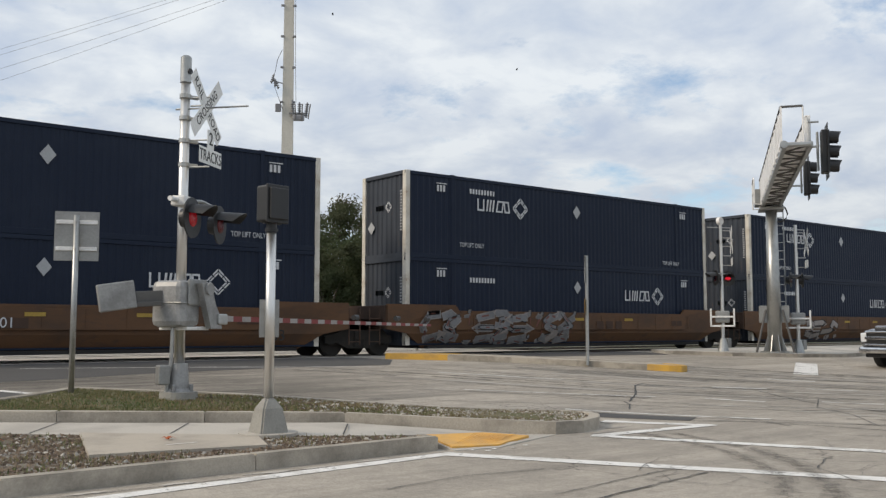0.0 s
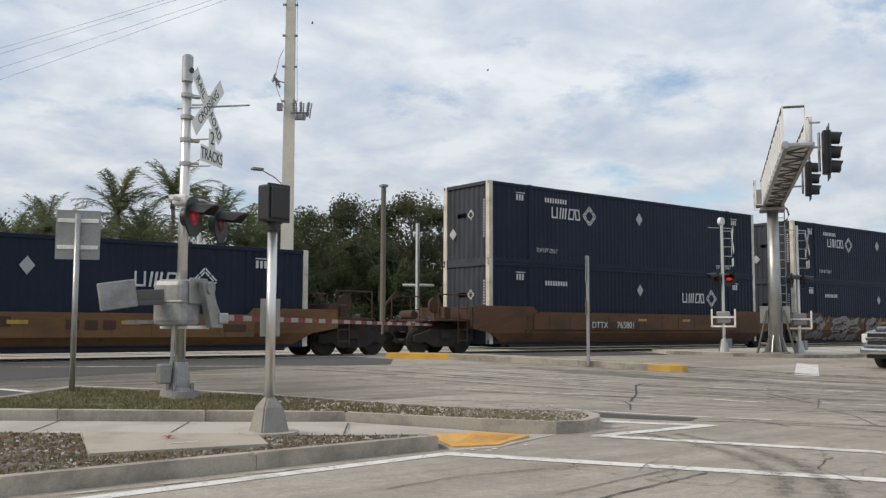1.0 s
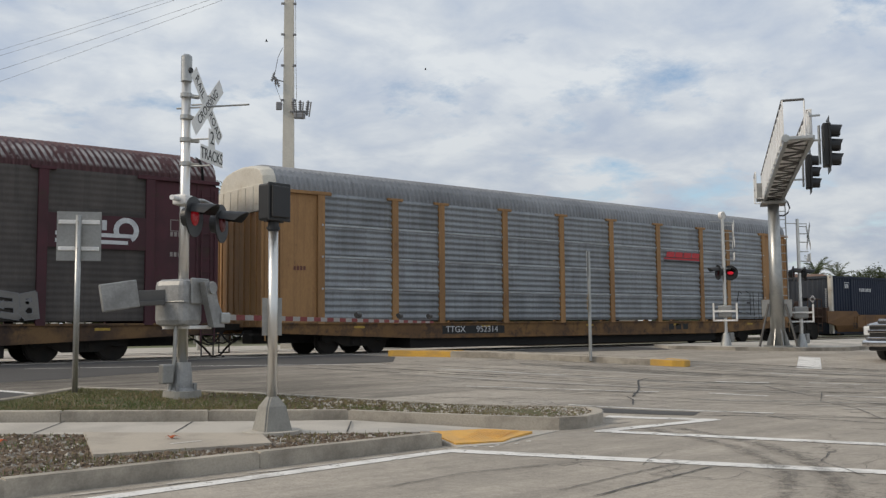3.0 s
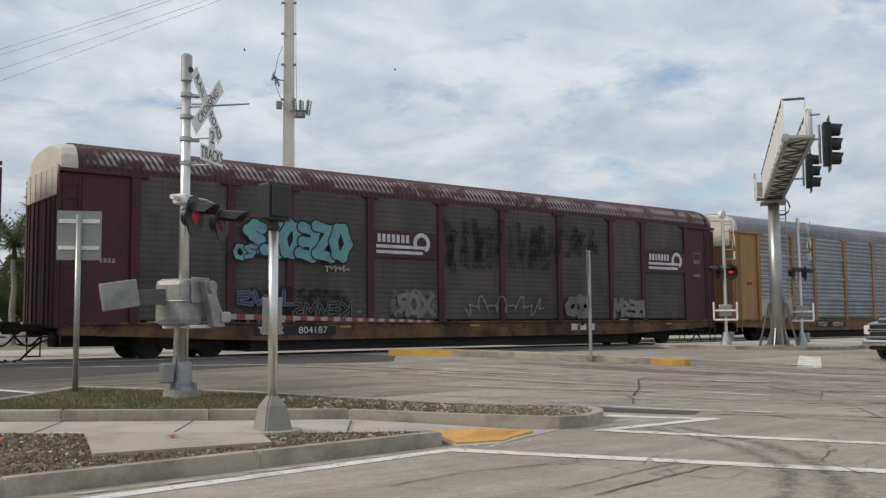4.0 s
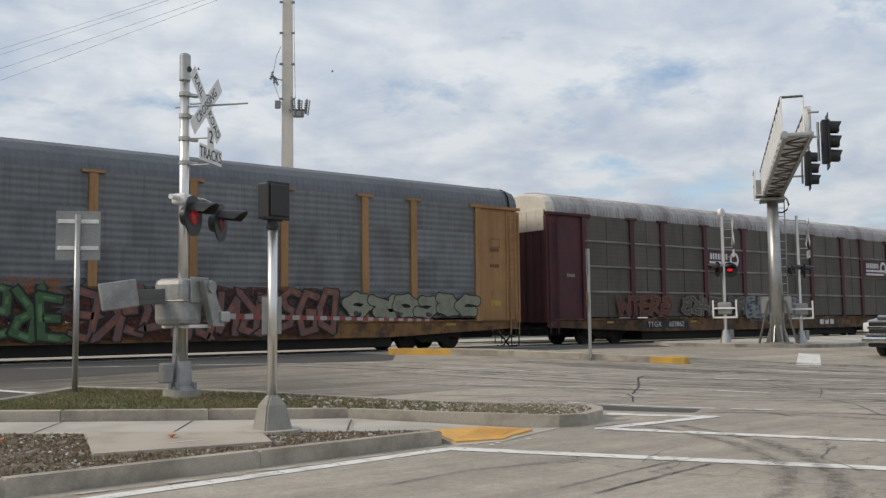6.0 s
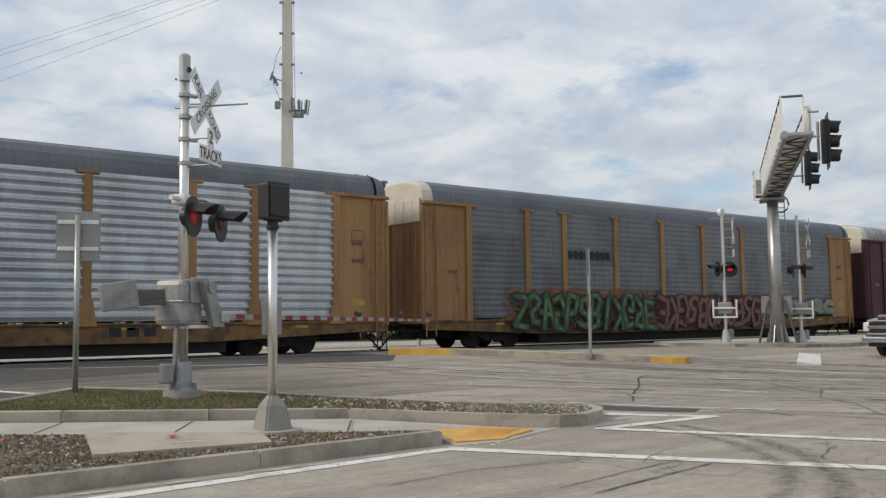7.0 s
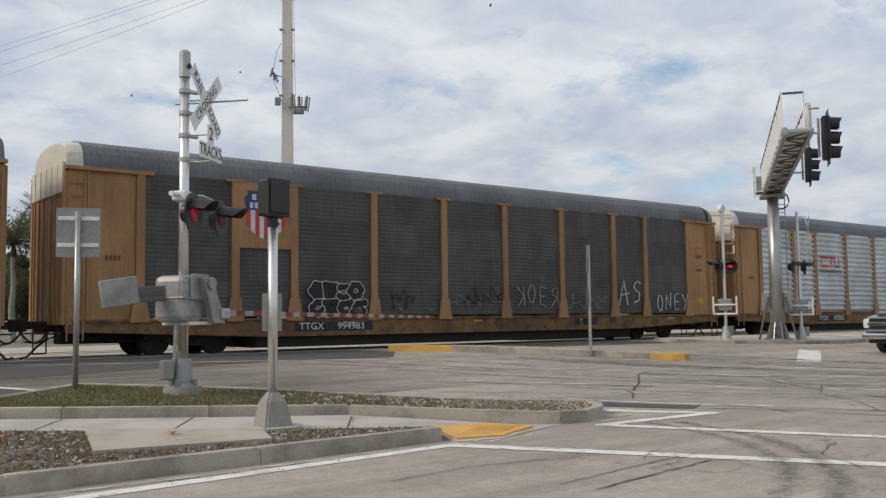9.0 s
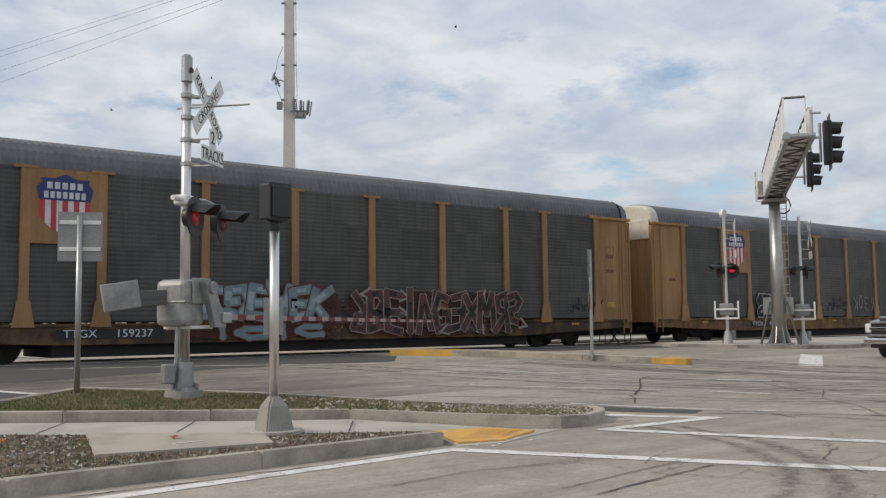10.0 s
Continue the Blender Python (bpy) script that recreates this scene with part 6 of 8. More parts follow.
red_mark(r5, -6.6, 3.72)
r6 = autorack(RIGHT0 - 5 * PITCH, "yellow", "yellow", "panel_dark", "roof_dark", "994983", "yellow autorack with dark grimy panels and a shield emblem", rows=8)
piece(r6, "GECO", -6.5, -4.7, 2.0, 2.6, RY - 0.05, "g_black", "g_white", 0.2, 0.022, 71, True, label="black bubble graffiti with white outlines")
piece(r6, "OEDS", -6.55, -4.6, 1.52, 2.1, RY - 0.06, "g_black", "g_white", 0.2, 0.022, 72, True, label="black bubble graffiti with white outlines")
tag_scrawl(r6, -0.6, 1.2, 1.8, 2.5, RY, 72, "g_black", 5, 0.05)
tag_scrawl(r6, -3.6, -2.6, 1.7, 2.4, RY, 76, "g_black", 4, 0.04)
tag_scrawl(r6, 4.2, 6.6, 1.7, 2.3, RY, 73, "g_grey", 7, 0.035)
tag_scrawl(r6, -1.6, 1.4, 1.7, 2.2, RY, 77, "g_grey", 6, 0.03)
tag_letters(r6, "KOER", 1.85, 4.1, 1.85, 2.55, "g_pale")
tag_letters(r6, "AS", 7.3, 8.9, 1.8, 2.75, "g_white", 0.055, False)
tag_letters(r6, "ONEY", 9.6, 11.75, 1.65, 2.35, "g_white", 0.05, False)
r7 = autorack(RIGHT0 - 6 * PITCH, "yellow", "yellow", "panel_dark", "roof_dark", "159237", "yellow autorack with dark grimy panels, shield emblem and graffiti", rows=8, sill="sill_grimy", nx=-8.0)
spray(r7, -5.2, 0.3, 1.0, 2.5, RY - 0.085, "haze_red", 80)
piece(r7, "CGEAEK", -4.3, -0.2, 1.5, 2.66, RY - 0.093, "g_slate", "g_maroon", 0.28, 0.04, 88, label="pale blue graffiti", accent="g_ice")
piece(r7, "ICIC", -4.2, -0.4, 0.98, 1.45, RY - 0.09, "g_slate", "g_brown", 0.16, 0.03, 83, True, label="pale blue graffiti below")
spray(r7, 0.3, 7.6, 1.0, 2.45, RY - 0.085, "haze_red", 85)
piece(r7, "RBEINGEXMRS", 0.5, 7.6, 1.05, 2.5, RY - 0.093, "g_maroon", "g_pale", 0.24, 0.026, 86, label="brown graffiti with white outlines", accent="g_black")
tag_scrawl(r7, 10.2, 12.0, 1.7, 2.3, RY, 84, "g_black", 6, 0.05)


def shield(car, x, z):
    """A shield board: blue above, upright red and white bars below, on a yellow plate."""
    y = RY - 0.012
    bm = bmesh.new()
    box(bm, x - 0.9, x + 0.9, y, y + 0.02, z - 1.0, z + 0.9)
    board = part("emblem_plate", bm, M["yellow"], car, "yellow plate with a shield")
    y -= 0.004
    for k in range(9):
        bm = bmesh.new()
        x0 = -0.63 + k * 0.14
        low = lambda u: -0.72 + 0.42 * abs(u / 0.63) ** 2.2
        vs = [(x + x0, y, z + low(x0)), (x + x0 + 0.14, y, z + low(x0 + 0.14)), (x + x0 + 0.14, y, z + 0.1), (x + x0, y, z + 0.1)]
        bm.faces.new([bm.verts.new(v) for v in vs])
        part("shield_stripe", bm, M["red_logo" if k % 2 == 0 else "decal"], board)
    bm = bmesh.new()
    top = [(-0.63, 0.1), (0.63, 0.1), (0.70, 0.42), (0.58, 0.55), (0.60, 0.66), (0.28, 0.66), (0.0, 0.78), (-0.28, 0.66), (-0.60, 0.66), (-0.58, 0.55), (-0.70, 0.42)]
    bm.faces.new([bm.verts.new((x + a, y - 0.001, z + b)) for a, b in top])
    part("shield_top", bm, M["blue_logo"], board)
    bars(board, x - 0.45, x + 0.48, z + 0.48, 0.17, y - 0.004, 5, "decal", "shield_strip")
    bars(board, x - 0.52, x + 0.55, z + 0.24, 0.17, y - 0.004, 7, "decal", "shield_strip")


shield(r6, -8.0, 4.5)
shield(r7, -8.0, 4.5)

# ---- crossing signal beside the island ----


def gz(x, y, add=0.0):
    return ground_z(y) + add


def along(a):
    return (math.cos(radians(a)), math.sin(radians(a)))


def disc_lamp(parent, m, key, r=0.29, hood=0.28):
    """A flashing-light head: round background, hood and red lens, facing -y."""
    bm = bmesh.new()
    tube(bm, (0, 0.0, 0), (0, 0.02, 0), r, n=32)
    tube(bm, (0, 0.02, 0), (0, 0.16, 0), 0.17, 0.13, n=24)
    head = part("light_head", bm, M["black"], parent, m=m)
    bm, last = bmesh.new(), None
    for i in range(15):
        a = radians(18 + 144 * i / 14)
        ca, sa = math.cos(a), math.sin(a)
        k = hood * (0.45 + 0.55 * max(0.0, sa))
        ring = [bm.verts.new(v) for v in ((0.2 * ca, 0, 0.2 * sa), (0.2 * ca, -k, 0.2 * sa - 0.03), (0.188 * ca, -k, 0.188 * sa - 0.03), (0.188 * ca, 0, 0.188 * sa))]
        if last:
            for j in range(3):
                bm.faces.new((last[j], ring[j], ring[j + 1], last[j + 1]))
        last = ring
    part("hood", bm, M["black"], head)
    bm = bmesh.new()
    bmesh.ops.create_uvsphere(bm, u_segments=20, v_segments=10, radius=0.13)
    for v in bm.verts:
        v.co.y *= 0.3
    part("lens", bm, M["lens_dim" if key == "lens_bright" else key], head, "red signal lens", smooth=True)
    if key == "lens_bright":
        bm = bmesh.new()
        bmesh.ops.create_uvsphere(bm, u_segments=16, v_segments=8, radius=0.105)
        for v in bm.verts:
            v.co.y, v.co.z = v.co.y * 0.3 - 0.025, v.co.z * 0.55
        part("lit_bar", bm, M[key], head, "bright red flashing lamp", smooth=True)
    return head


def clamp(parent, z, r=0.085, n=0.12):
    bm = bmesh.new()
    tube(bm, (0, 0, z - 0.03), (0, 0, z + 0.03), r, n=18)
    box(bm, r - 0.02, r + n, -0.035, 0.035, z - 0.025, z + 0.025, bevel=0.006)
    part("clamp", bm, M["galv"], parent)


SIGN_TURN = 40.3


def crossbuck(parent, m, scale=1.0):
    sign = part("crossbuck", boxed(-0.05, 0.05, -0.0, 0.03, -0.05, 0.05), M["galv"], parent, m=m)
    for word, tilt, y in (("RAILROAD", -43, -0.012), ("CROSSING", 43, -0.02)):
        b = part("blade", boxed(-0.62 * scale, 0.62 * scale, -0.003, 0.003, -0.115, 0.115, bevel=0.002), M["sign_white"], sign, "white crossing blade with black letters", m=pose(0, y, 0, 0, -tilt, 0))
        halves = ((word, 0.0),) if word == "CROSSING" else ((word[:4], -0.35), (word[4:], 0.35))
        for half, x in halves:
            part("lettering", lettering(half, 0.185, M["sign_black"], spacing=1.08, squash=0.9), None, b, m=pose(x * scale, -0.0045, 0))
    return sign


def crossing_mast():
    x, y = 5.55, 13.17
    base = thing("crossing_signal", "silver railroad crossing signal with crossbuck, lights and lowered gate", "crossing signal", m=pose(x, y, gz(x, y, 0.23)))
    sg = part("sign_frame", tubed((0, -0.09, 4.3), (0, -0.36, 4.3), 0.014), M["galv"], base, m=pose(0, 0, 0, 0, 0, SIGN_TURN))
    bm = bmesh.new()
    tube(bm, (0, 0, 0.3), (0, 0, 5.0), 0.077, 0.068, n=24)
    part("mast", bm, M["silver"], base, "silver-painted steel mast", smooth=True)
    bm = bmesh.new()
    tube(bm, (0, 0, 4.66), (0, 0, 5.04), 0.082, n=24)
    tube(bm, (0, 0, 5.04), (0, 0, 5.07), 0.082, 0.05, n=24)
    part("mast_cap", bm, M["galv"], base, "weathered grey mast sleeve")
    part("cap_hole", tubed((0.03, -0.075, 4.82), (0.035, -0.088, 4.82), 0.045), M["black"], base)
    for z in (4.45, 4.12, 3.78, 3.42):
        clamp(base, z)
    for z in (4.42, 3.78, 3.38):
        part("sign_bracket", tubed((0, -0.08, z), (0, -0.40, z), 0.013, n=8), M["galv"], sg)
    part("cross_rod", tubed((0, 0.15, 4.26), (0, -1.0, 4.26), 0.014, n=8), M["galv"], sg)
    crossbuck(sg, pose(0.0, -0.33, 4.26))
    plate = part("tracks_plate", boxed(-0.37, 0.37, -0.003, 0.003, -0.12, 0.12, bevel=0.002), M["sign_white"], sg, "white plate with black lettering", m=pose(0.02, -0.41, 3.52))
    part("number_plate", boxed(-0.11, 0.11, -0.002, 0.004, 0.12, 0.40, bevel=0.002), M["sign_white"], plate)
    part("lettering", lettering("2", 0.27, M["sign_black"]), None, plate, m=pose(0, -0.006, 0.26))
    part("lettering", lettering("TRACKS", 0.235, M["sign_black"], squash=0.84), None, plate, m=pose(0, -0.005, -0.005))
    # light cross arm
    bm = bmesh.new()
    box(bm, -0.20, 0.13, -0.13, 0.1, 2.79, 2.94, bevel=0.025)
    tube(bm, (-0.40, 0.0, 2.87), (-0.18, 0, 2.87), 0.038, n=12)
    part("junction_box", bm, M["white_paint"], sg, "white cast junction box")
    bm = bmesh.new()
    pipe(bm, [(0.0, -0.1, 2.84), (0.0, -0.30, 2.86), (-0.36, -0.30, 2.83), (-0.36, -0.30, 2.62)], 0.025, 8)
    pipe(bm, [(0.0, -0.30, 2.86), (0.36, -0.30, 2.83), (0.36, -0.30, 2.62)], 0.025, 8)
    part("lamp_arm", bm, M["galv"], sg)
    disc_lamp(sg, pose(-0.44, -0.38, 2.57, 0, 0, 2), "lens_red", hood=0.36)
    disc_lamp(sg, pose(0.34, -0.44, 2.55, 0, 0, 6), "lens_mid", hood=0.40)
    # gate machine
    turn = math.degrees(math.atan2(0.49, 0.87))
    gm = part("gate_machine", boxed(-0.28, 0.20, -0.42, 0.12, 1.02, 1.70, bevel=0.09), M["grey_box"], base, "grey cast gate machine housing", m=pose(0, 0, 0, 0, 0, turn) @ pose(0, 0.2, 0))
    bm = bmesh.new()
    box(bm, -0.14, 0.28, -0.46, -0.42, 1.34, 1.72, bevel=0.02)
    box(bm, -0.29, 0.22, -0.432, 0.13, 1.36, 1.385, bevel=0.008)
    part("housing_cover", bm, M["alu"], gm, "scuffed bare metal cover")
    bm = bmesh.new()
    prism(bm, [(0.02, 1.66), (0.24, 1.68), (0.36, 1.36), (0.50, 1.16), (0.52, 1.00), (0.26, 1.00), (0.12, 1.36)], "y", -0.56, -0.46)
    tube(bm, (0.18, -0.60, 1.58), (0.18, -0.44, 1.58), 0.09, n=16)
    part("arm_crank", bm, M["grey_box"], gm)
    ca = part("counter_arm", boxed(-0.52, 0.30, -0.03, 0.03, -0.085, 0.085, bevel=0.01), M["steel_dark"], gm, "dark steel counterweight arm", m=pose(-0.36, 0.0, 1.46, 0, -3, -38))
    part("counter_bar", boxed(-0.40, 0.1, -0.10, -0.05, -0.14, -0.07, bevel=0.01), M["steel_dark"], ca)
    part("counterweight", boxed(-0.25, 0.25, -0.07, 0.07, -0.195, 0.195, bevel=0.018), M["grey_box"], ca, "flaking grey counterweight plate", m=pose(-0.52, -0.06, 0.02, 0, -6, -2))
    part("machine_shelf", boxed(-0.1, 0.42, -0.4, 0.1, 0.98, 1.03, bevel=0.01), M["white_paint"], gm)
    # barrier arm
    arm = part("gate_arm", boxed(0.40, 0.62, -0.60, -0.46, 1.06, 1.22, bevel=0.02), M["galv"], gm, "striped gate arm, lowered")
    length, n = 8.0, 34
    for i in range(n):
        x0, x1 = 0.6 + length * i / n, 0.6 + length * (i + 1) / n
        h = 0.042 - 0.016 * i / n
        z = 1.15 - 0.07 * i / n
        part("stripe", boxed(x0, x1, -0.545, -0.505, z - h, z + h), M["gate_red" if i % 2 else "gate_white"], arm)
    for u in (4.9, 6.8, 8.4):
        bm = bmesh.new()
        box(bm, u - 0.06, u + 0.06, -0.56, -0.49, 1.16, 1.26, bevel=0.015)
        tube(bm, (u - 0.08, -0.525, 1.22), (u + 0.08, -0.525, 1.22), 0.05, n=10)
        part("arm_lamp", bm, M["black"], arm)
    # foot
    bm = bmesh.new()
    tube(bm, (0, 0, -0.25), (0, 0, 0.09), 0.29, 0.27, n=24)
    part("footing", bm, M["pedestal"], base, "round concrete footing")
    bm = bmesh.new()
    tube(bm, (0, 0, 0.06), (0, 0, 0.14), 0.22, 0.17, n=20)
    tube(bm, (0, 0, 0.14), (0, 0, 0.50), 0.15, 0.125, n=20)
    for a in range(4):
        c, s = along(45 + 90 * a)
        box(bm, 0.19 * c - 0.025, 0.19 * c + 0.025, 0.19 * s - 0.025, 0.19 * s + 0.025, 0.06, 0.2, bevel=0.008)
    part("cast_base", bm, M["grey_box"], base, "cast metal mast base")
    bm = bmesh.new()
    box(bm, -0.34, -0.17, -0.11, 0.05, 0.20, 0.48, bevel=0.02)
    part("cable_box", bm, M["alu"], base)
    bm = bmesh.new()
    pipe(bm, [(-0.19, -0.02, 0.1), (-0.14, -0.04, 0.52), (-0.13, -0.05, 1.05)], 0.028, 8)
    part("conduit", bm, M["galv"], base)


crossing_mast()


def pedestrian_signal():
    x, y = 5.24, 9.84
    p = thing("pedestrian_signal", "black pedestrian signal head on a silver pole with concrete foot", "pedestrian signal", m=pose(x, y, gz(x, y, 0.125), 0, 0, -14))
    bm = bmesh.new()
    tube(bm, (0, 0, -0.1), (0, 0, 0.035), 0.34, n=32)
    part("footing", bm, M["walk"], p, "round concrete footing")
    bm = bmesh.new()
    tube(bm, (0, 0, 0.03), (0, 0, 0.31), 0.25, 0.175, n=4)
    tube(bm, (0, 0, 0.31), (0, 0, 0.42), 0.175, 0.08, n=4)
    bmesh.ops.bevel(bm, geom=[e for e in bm.edges if abs(e.verts[0].co.z - e.verts[1].co.z) > 0.05], offset=0.02, segments=2, affect="EDGES")
    part("pedestal", bm, M["pedestal"], p, "tapered square grey pedestal base", m=pose(0, 0, 0, 0, 0, 57.6))
    part("pole", tubed((0, 0, 0.40), (0, 0, 2.36), 0.056, n=32), M["silver"], p, "silver aluminium pole", smooth=True)
    bm = bmesh.new()
    tube(bm, (0, 0, 2.34), (0, 0, 2.52), 0.064, n=20)
    tube(bm, (0, 0, 2.36), (0, 0, 2.39), 0.078, n=20)
    tube(bm, (0, 0, 2.46), (0, 0, 2.49), 0.078, n=20)
    part("collar", bm, M["black"], p)
    head = part("signal_head", boxed(-0.10, 0.10, -0.155, 0.155, 2.46, 2.89, bevel=0.025), M["black"], p, "black signal housing", m=pose(0.0, 0, 0, 0, 0, -64))
    bm = bmesh.new()
    box(bm, 0.10, 0.15, -0.135, 0.135, 2.49, 2.86, bevel=0.012)
    box(bm, 0.085, 0.115, -0.165, 0.165, 2.45, 2.90, bevel=0.01)
    part("visor", bm, M["black"], head)
    for yy in (-0.1, 0.1):
        part("hinge", boxed(-0.02, 0.03, yy - 0.03, yy + 0.03, 2.445, 2.465), M["black"], head)
    part("instruction_plate", boxed(-0.115, 0.115, 0.062, 0.068, 1.12, 1.56, bevel=0.003), M["alu"], p, "grey back of a small sign plate", m=pose(0, 0, 0, 0, 0, -6))
    part("push_button", boxed(-0.04, 0.04, 0.068, 0.11, 0.98, 1.10, bevel=0.012), M["black"], p)


pedestrian_signal()


def road_sign():
    x, y = 4.38, 14.31
    s = thing("road_sign", "back of a square aluminium road sign on a grey post", "road sign", m=pose(x, y, gz(x, y, 0.22), 0, 0, -24))
    part("post", tubed((0, 0, -0.2), (0, 0, 2.64), 0.042, n=20), M["galv"], s, "round galvanised post", smooth=True)
    pl = part("sign_plate", boxed(-0.315, 0.315, 0.075, 0.081, 1.96, 2.70, bevel=0.003), M["alu"], s, "bare aluminium sign back")
    for z in (2.14, 2.54):
        part("brace", boxed(-0.29, 0.29, 0.045, 0.075, z - 0.03, z + 0.03, bevel=0.006), M["white_paint"], s)
        part("bolt", tubed((0, -0.06, z), (0, 0.05, z), 0.012, n=8), M["galv"], s)


road_sign()


def median_post():
    x, y = 18.52, 17.19
    s = thing("median_sign_post", "slim grey post with an edge-on sign on the median", "road sign", m=pose(x, y, gz(x, y, 0.15), 0, 0, 55))
    part("post", tubed((0, 0, -0.1), (0, 0, 2.8), 0.045, n=14), M["galv"], s)
    part("sign_plate", boxed(-0.3, 0.3, 0.05, 0.056, 2.1, 2.8, bevel=0.002), M["sign_white"], s, "white sign plate seen nearly edge-on", m=pose(0, 0, 0, 0, 0, -12))
    part("marker", boxed(-0.12, 0.12, 0.055, 0.062, 1.25, 1.65, bevel=0.002), M["paint_yellow"], s, "small yellow marker", m=pose(0, 0, 0, 0, 0, -12))


median_post()

# ---- cantilever signal bridge and its masts ----
ARM = Vector((-0.8158, -0.5783))


def traffic_head(parent, m):
    """Three stacked signal sections with tunnel visors and a backplate, facing +y."""
    head = part("signal_head", boxed(-0.17, 0.17, -0.13, 0.06, -0.52, 0.52, bevel=0.03), M["black"], parent, "black three-section signal head", m=m)
    part("backplate", boxed(-0.30, 0.30, 0.0, 0.012, -0.66, 0.66, bevel=0.004), M["black"], head)
    for z in (-0.345, 0.0, 0.345):
        bm, last = bmesh.new(), None
        for i in range(19):
            a = radians(-55 + 290 * i / 18)
            ca, sa = math.cos(a), math.sin(a)
            k = 0.06 + 0.27 * (0.75 + 0.25 * max(0.0, sa))
            ring = [bm.verts.new(v) for v in ((0.16 * ca, 0.05, z + 0.16 * sa), (0.15 * ca, k, z + 0.15 * sa - 0.02), (0.14 * ca, k, z + 0.14 * sa - 0.02), (0.148 * ca, 0.05, z + 0.148 * sa))]
            if last:
                for j in range(3):
                    bm.faces.new((last[j], ring[j], ring[j + 1], last[j + 1]))
            last = ring
        part("visor", bm, M["black"], head)
        bm = bmesh.new()
        bmesh.ops.create_uvsphere(bm, u_segments=16, v_segments=8, radius=0.14)
        for v in bm.verts:
            v.co.y, v.co.z = 0.06 + v.co.y * 0.2, v.co.z + z
        part("lens", bm, M["lens_dim"], head, smooth=True)


def cantilever():
    x, y = 29.57, 18.61
    turn = math.degrees(math.atan2(ARM.y, ARM.x))
    c = thing("cantilever_signal", "galvanised cantilever bridge with walkway and flashing lights over the road", "crossing signal", m=pose(x, y, gz(x, y, 0.1), 0, 0, turn))
    bm = bmesh.new()
    tube(bm, (0, 0, 0.0), (0, 0, 5.03), 0.25, 0.19, n=28)
    part("column", bm, M["galv"], c, "tapered galvanised column", smooth=True)
    bm = bmesh.new()
    tube(bm, (0, 0, 0), (0, 0, 0.06), 0.48, n=28)
    for a in range(8):
        part("gusset", prismed([(0.22, 0.05), (0.42, 0.05), (0.22, 0.7)], "y", -0.012, 0.012), M["galv"], c, m=pose(0, 0, 0, 0, 0, a * 45 + 22))
    part("base_plate", bm, M["galv"], c)
    for yy in (-0.62, 0.62):
        part("stay", tubed((0.15, yy, 0.02), (0.1, yy * 0.45, 1.5), 0.042, 0.036, n=10), M["steel_dark"], c)
    for yy, xx in ((0.36, -0.1), (-0.36, -0.1)):
        part("cable_box", boxed(xx - 0.16, xx + 0.16, yy - 0.14, yy + 0.14, 1.05, 1.65, bevel=0.02), M["alu"], c)
    part("cap", boxed(-0.6, 0.45, -0.42, 0.42, 5.0, 5.1, bevel=0.02), M["galv"], c)
    # bridge: two lower chords, deck lattice, railings
    z0, L, w = 5.10, 11.6, 0.29
    for yy in (-w, w):
        part("chord", boxed(-0.7, L, yy - 0.05, yy + 0.05, z0, z0 + 0.12, bevel=0.01), M["galv"], c)
    part("deck_grating", boxed(-0.6, L, -w + 0.05, w - 0.05, z0 + 0.10, z0 + 0.125), M["white_paint"], c, "walkway grating seen from below")
    n = 13
    for i in range(n):
        xa, xb = L * i / n, L * (i + 1) / n
        s = -1 if i % 2 else 1
        part("brace", tubed((xa, -w * s, z0 + 0.04), (xb, w * s, z0 + 0.04), 0.024, n=8), M["steel_dark"], c)
        part("cross_bar", tubed((xa, -w, z0 + 0.04), (xa, w, z0 + 0.04), 0.022, n=8), M["steel_dark"], c)
    part("end_bar", tubed((L, -w, z0 + 0.06), (L, w, z0 + 0.06), 0.06, n=10), M["galv"], c)
    for yy, top, last in ((-w - 0.07, 0.98, L), (w - 0.03, 0.84, L - 0.7)):
        for i in range(n + 1):
            xa = last * i / n
            part("rail_post", boxed(xa - 0.045, xa + 0.045, yy - 0.02, yy + 0.02, z0 + 0.05, z0 + top), M["white_paint"], c)
            if i < n:
                part("rail_panel", boxed(xa + 0.12, xa + last / n - 0.2, yy - 0.012, yy + 0.012, z0 + 0.10, z0 + top - 0.08), M["white_paint"], c)
        part("handrail", tubed((0, yy, z0 + top), (last, yy, z0 + top), 0.03, n=8), M["steel_dark"], c)
    part("end_post", boxed(L - 0.95, L - 0.8, w - 0.06, w + 0.08, z0 + 0.1, z0 + 0.92, bevel=0.02), M["white_paint"], c)
    part("end_post", tubed((L, 0.13, z0 + 0.1), (L, 0.13, z0 + 0.98), 0.02, n=8), M["white_paint"], c)
    part("end_rail", tubed((L, -w - 0.07, z0 + 0.98), (L, 0.13, z0 + 0.98), 0.03, n=8), M["steel_dark"], c)
    part("chord_end", tubed((L - 0.05, -w - 0.02, z0 + 0.07), (L + 0.06, -w - 0.02, z0 + 0.07), 0.09, n=16), M["galv"], c)
    side = -w - 0.3
    bm = bmesh.new()
    pipe(bm, [(-0.5, -w, z0 + 0.02), (-0.5, side, z0 + 0.02), (-0.5, side, z0 + 0.92), (-0.3, side, z0 + 0.98), (0.7, side, z0 + 0.98), (0.85, side, z0 + 0.9), (0.85, side, z0 + 0.05), (0.85, -w, z0 + 0.02)], 0.028, 8)
    pipe(bm, [(-0.5, side, z0 + 0.5), (0.85, side, z0 + 0.5)], 0.022, 8)
    part("platform_rail", bm, M["white_paint"], c)
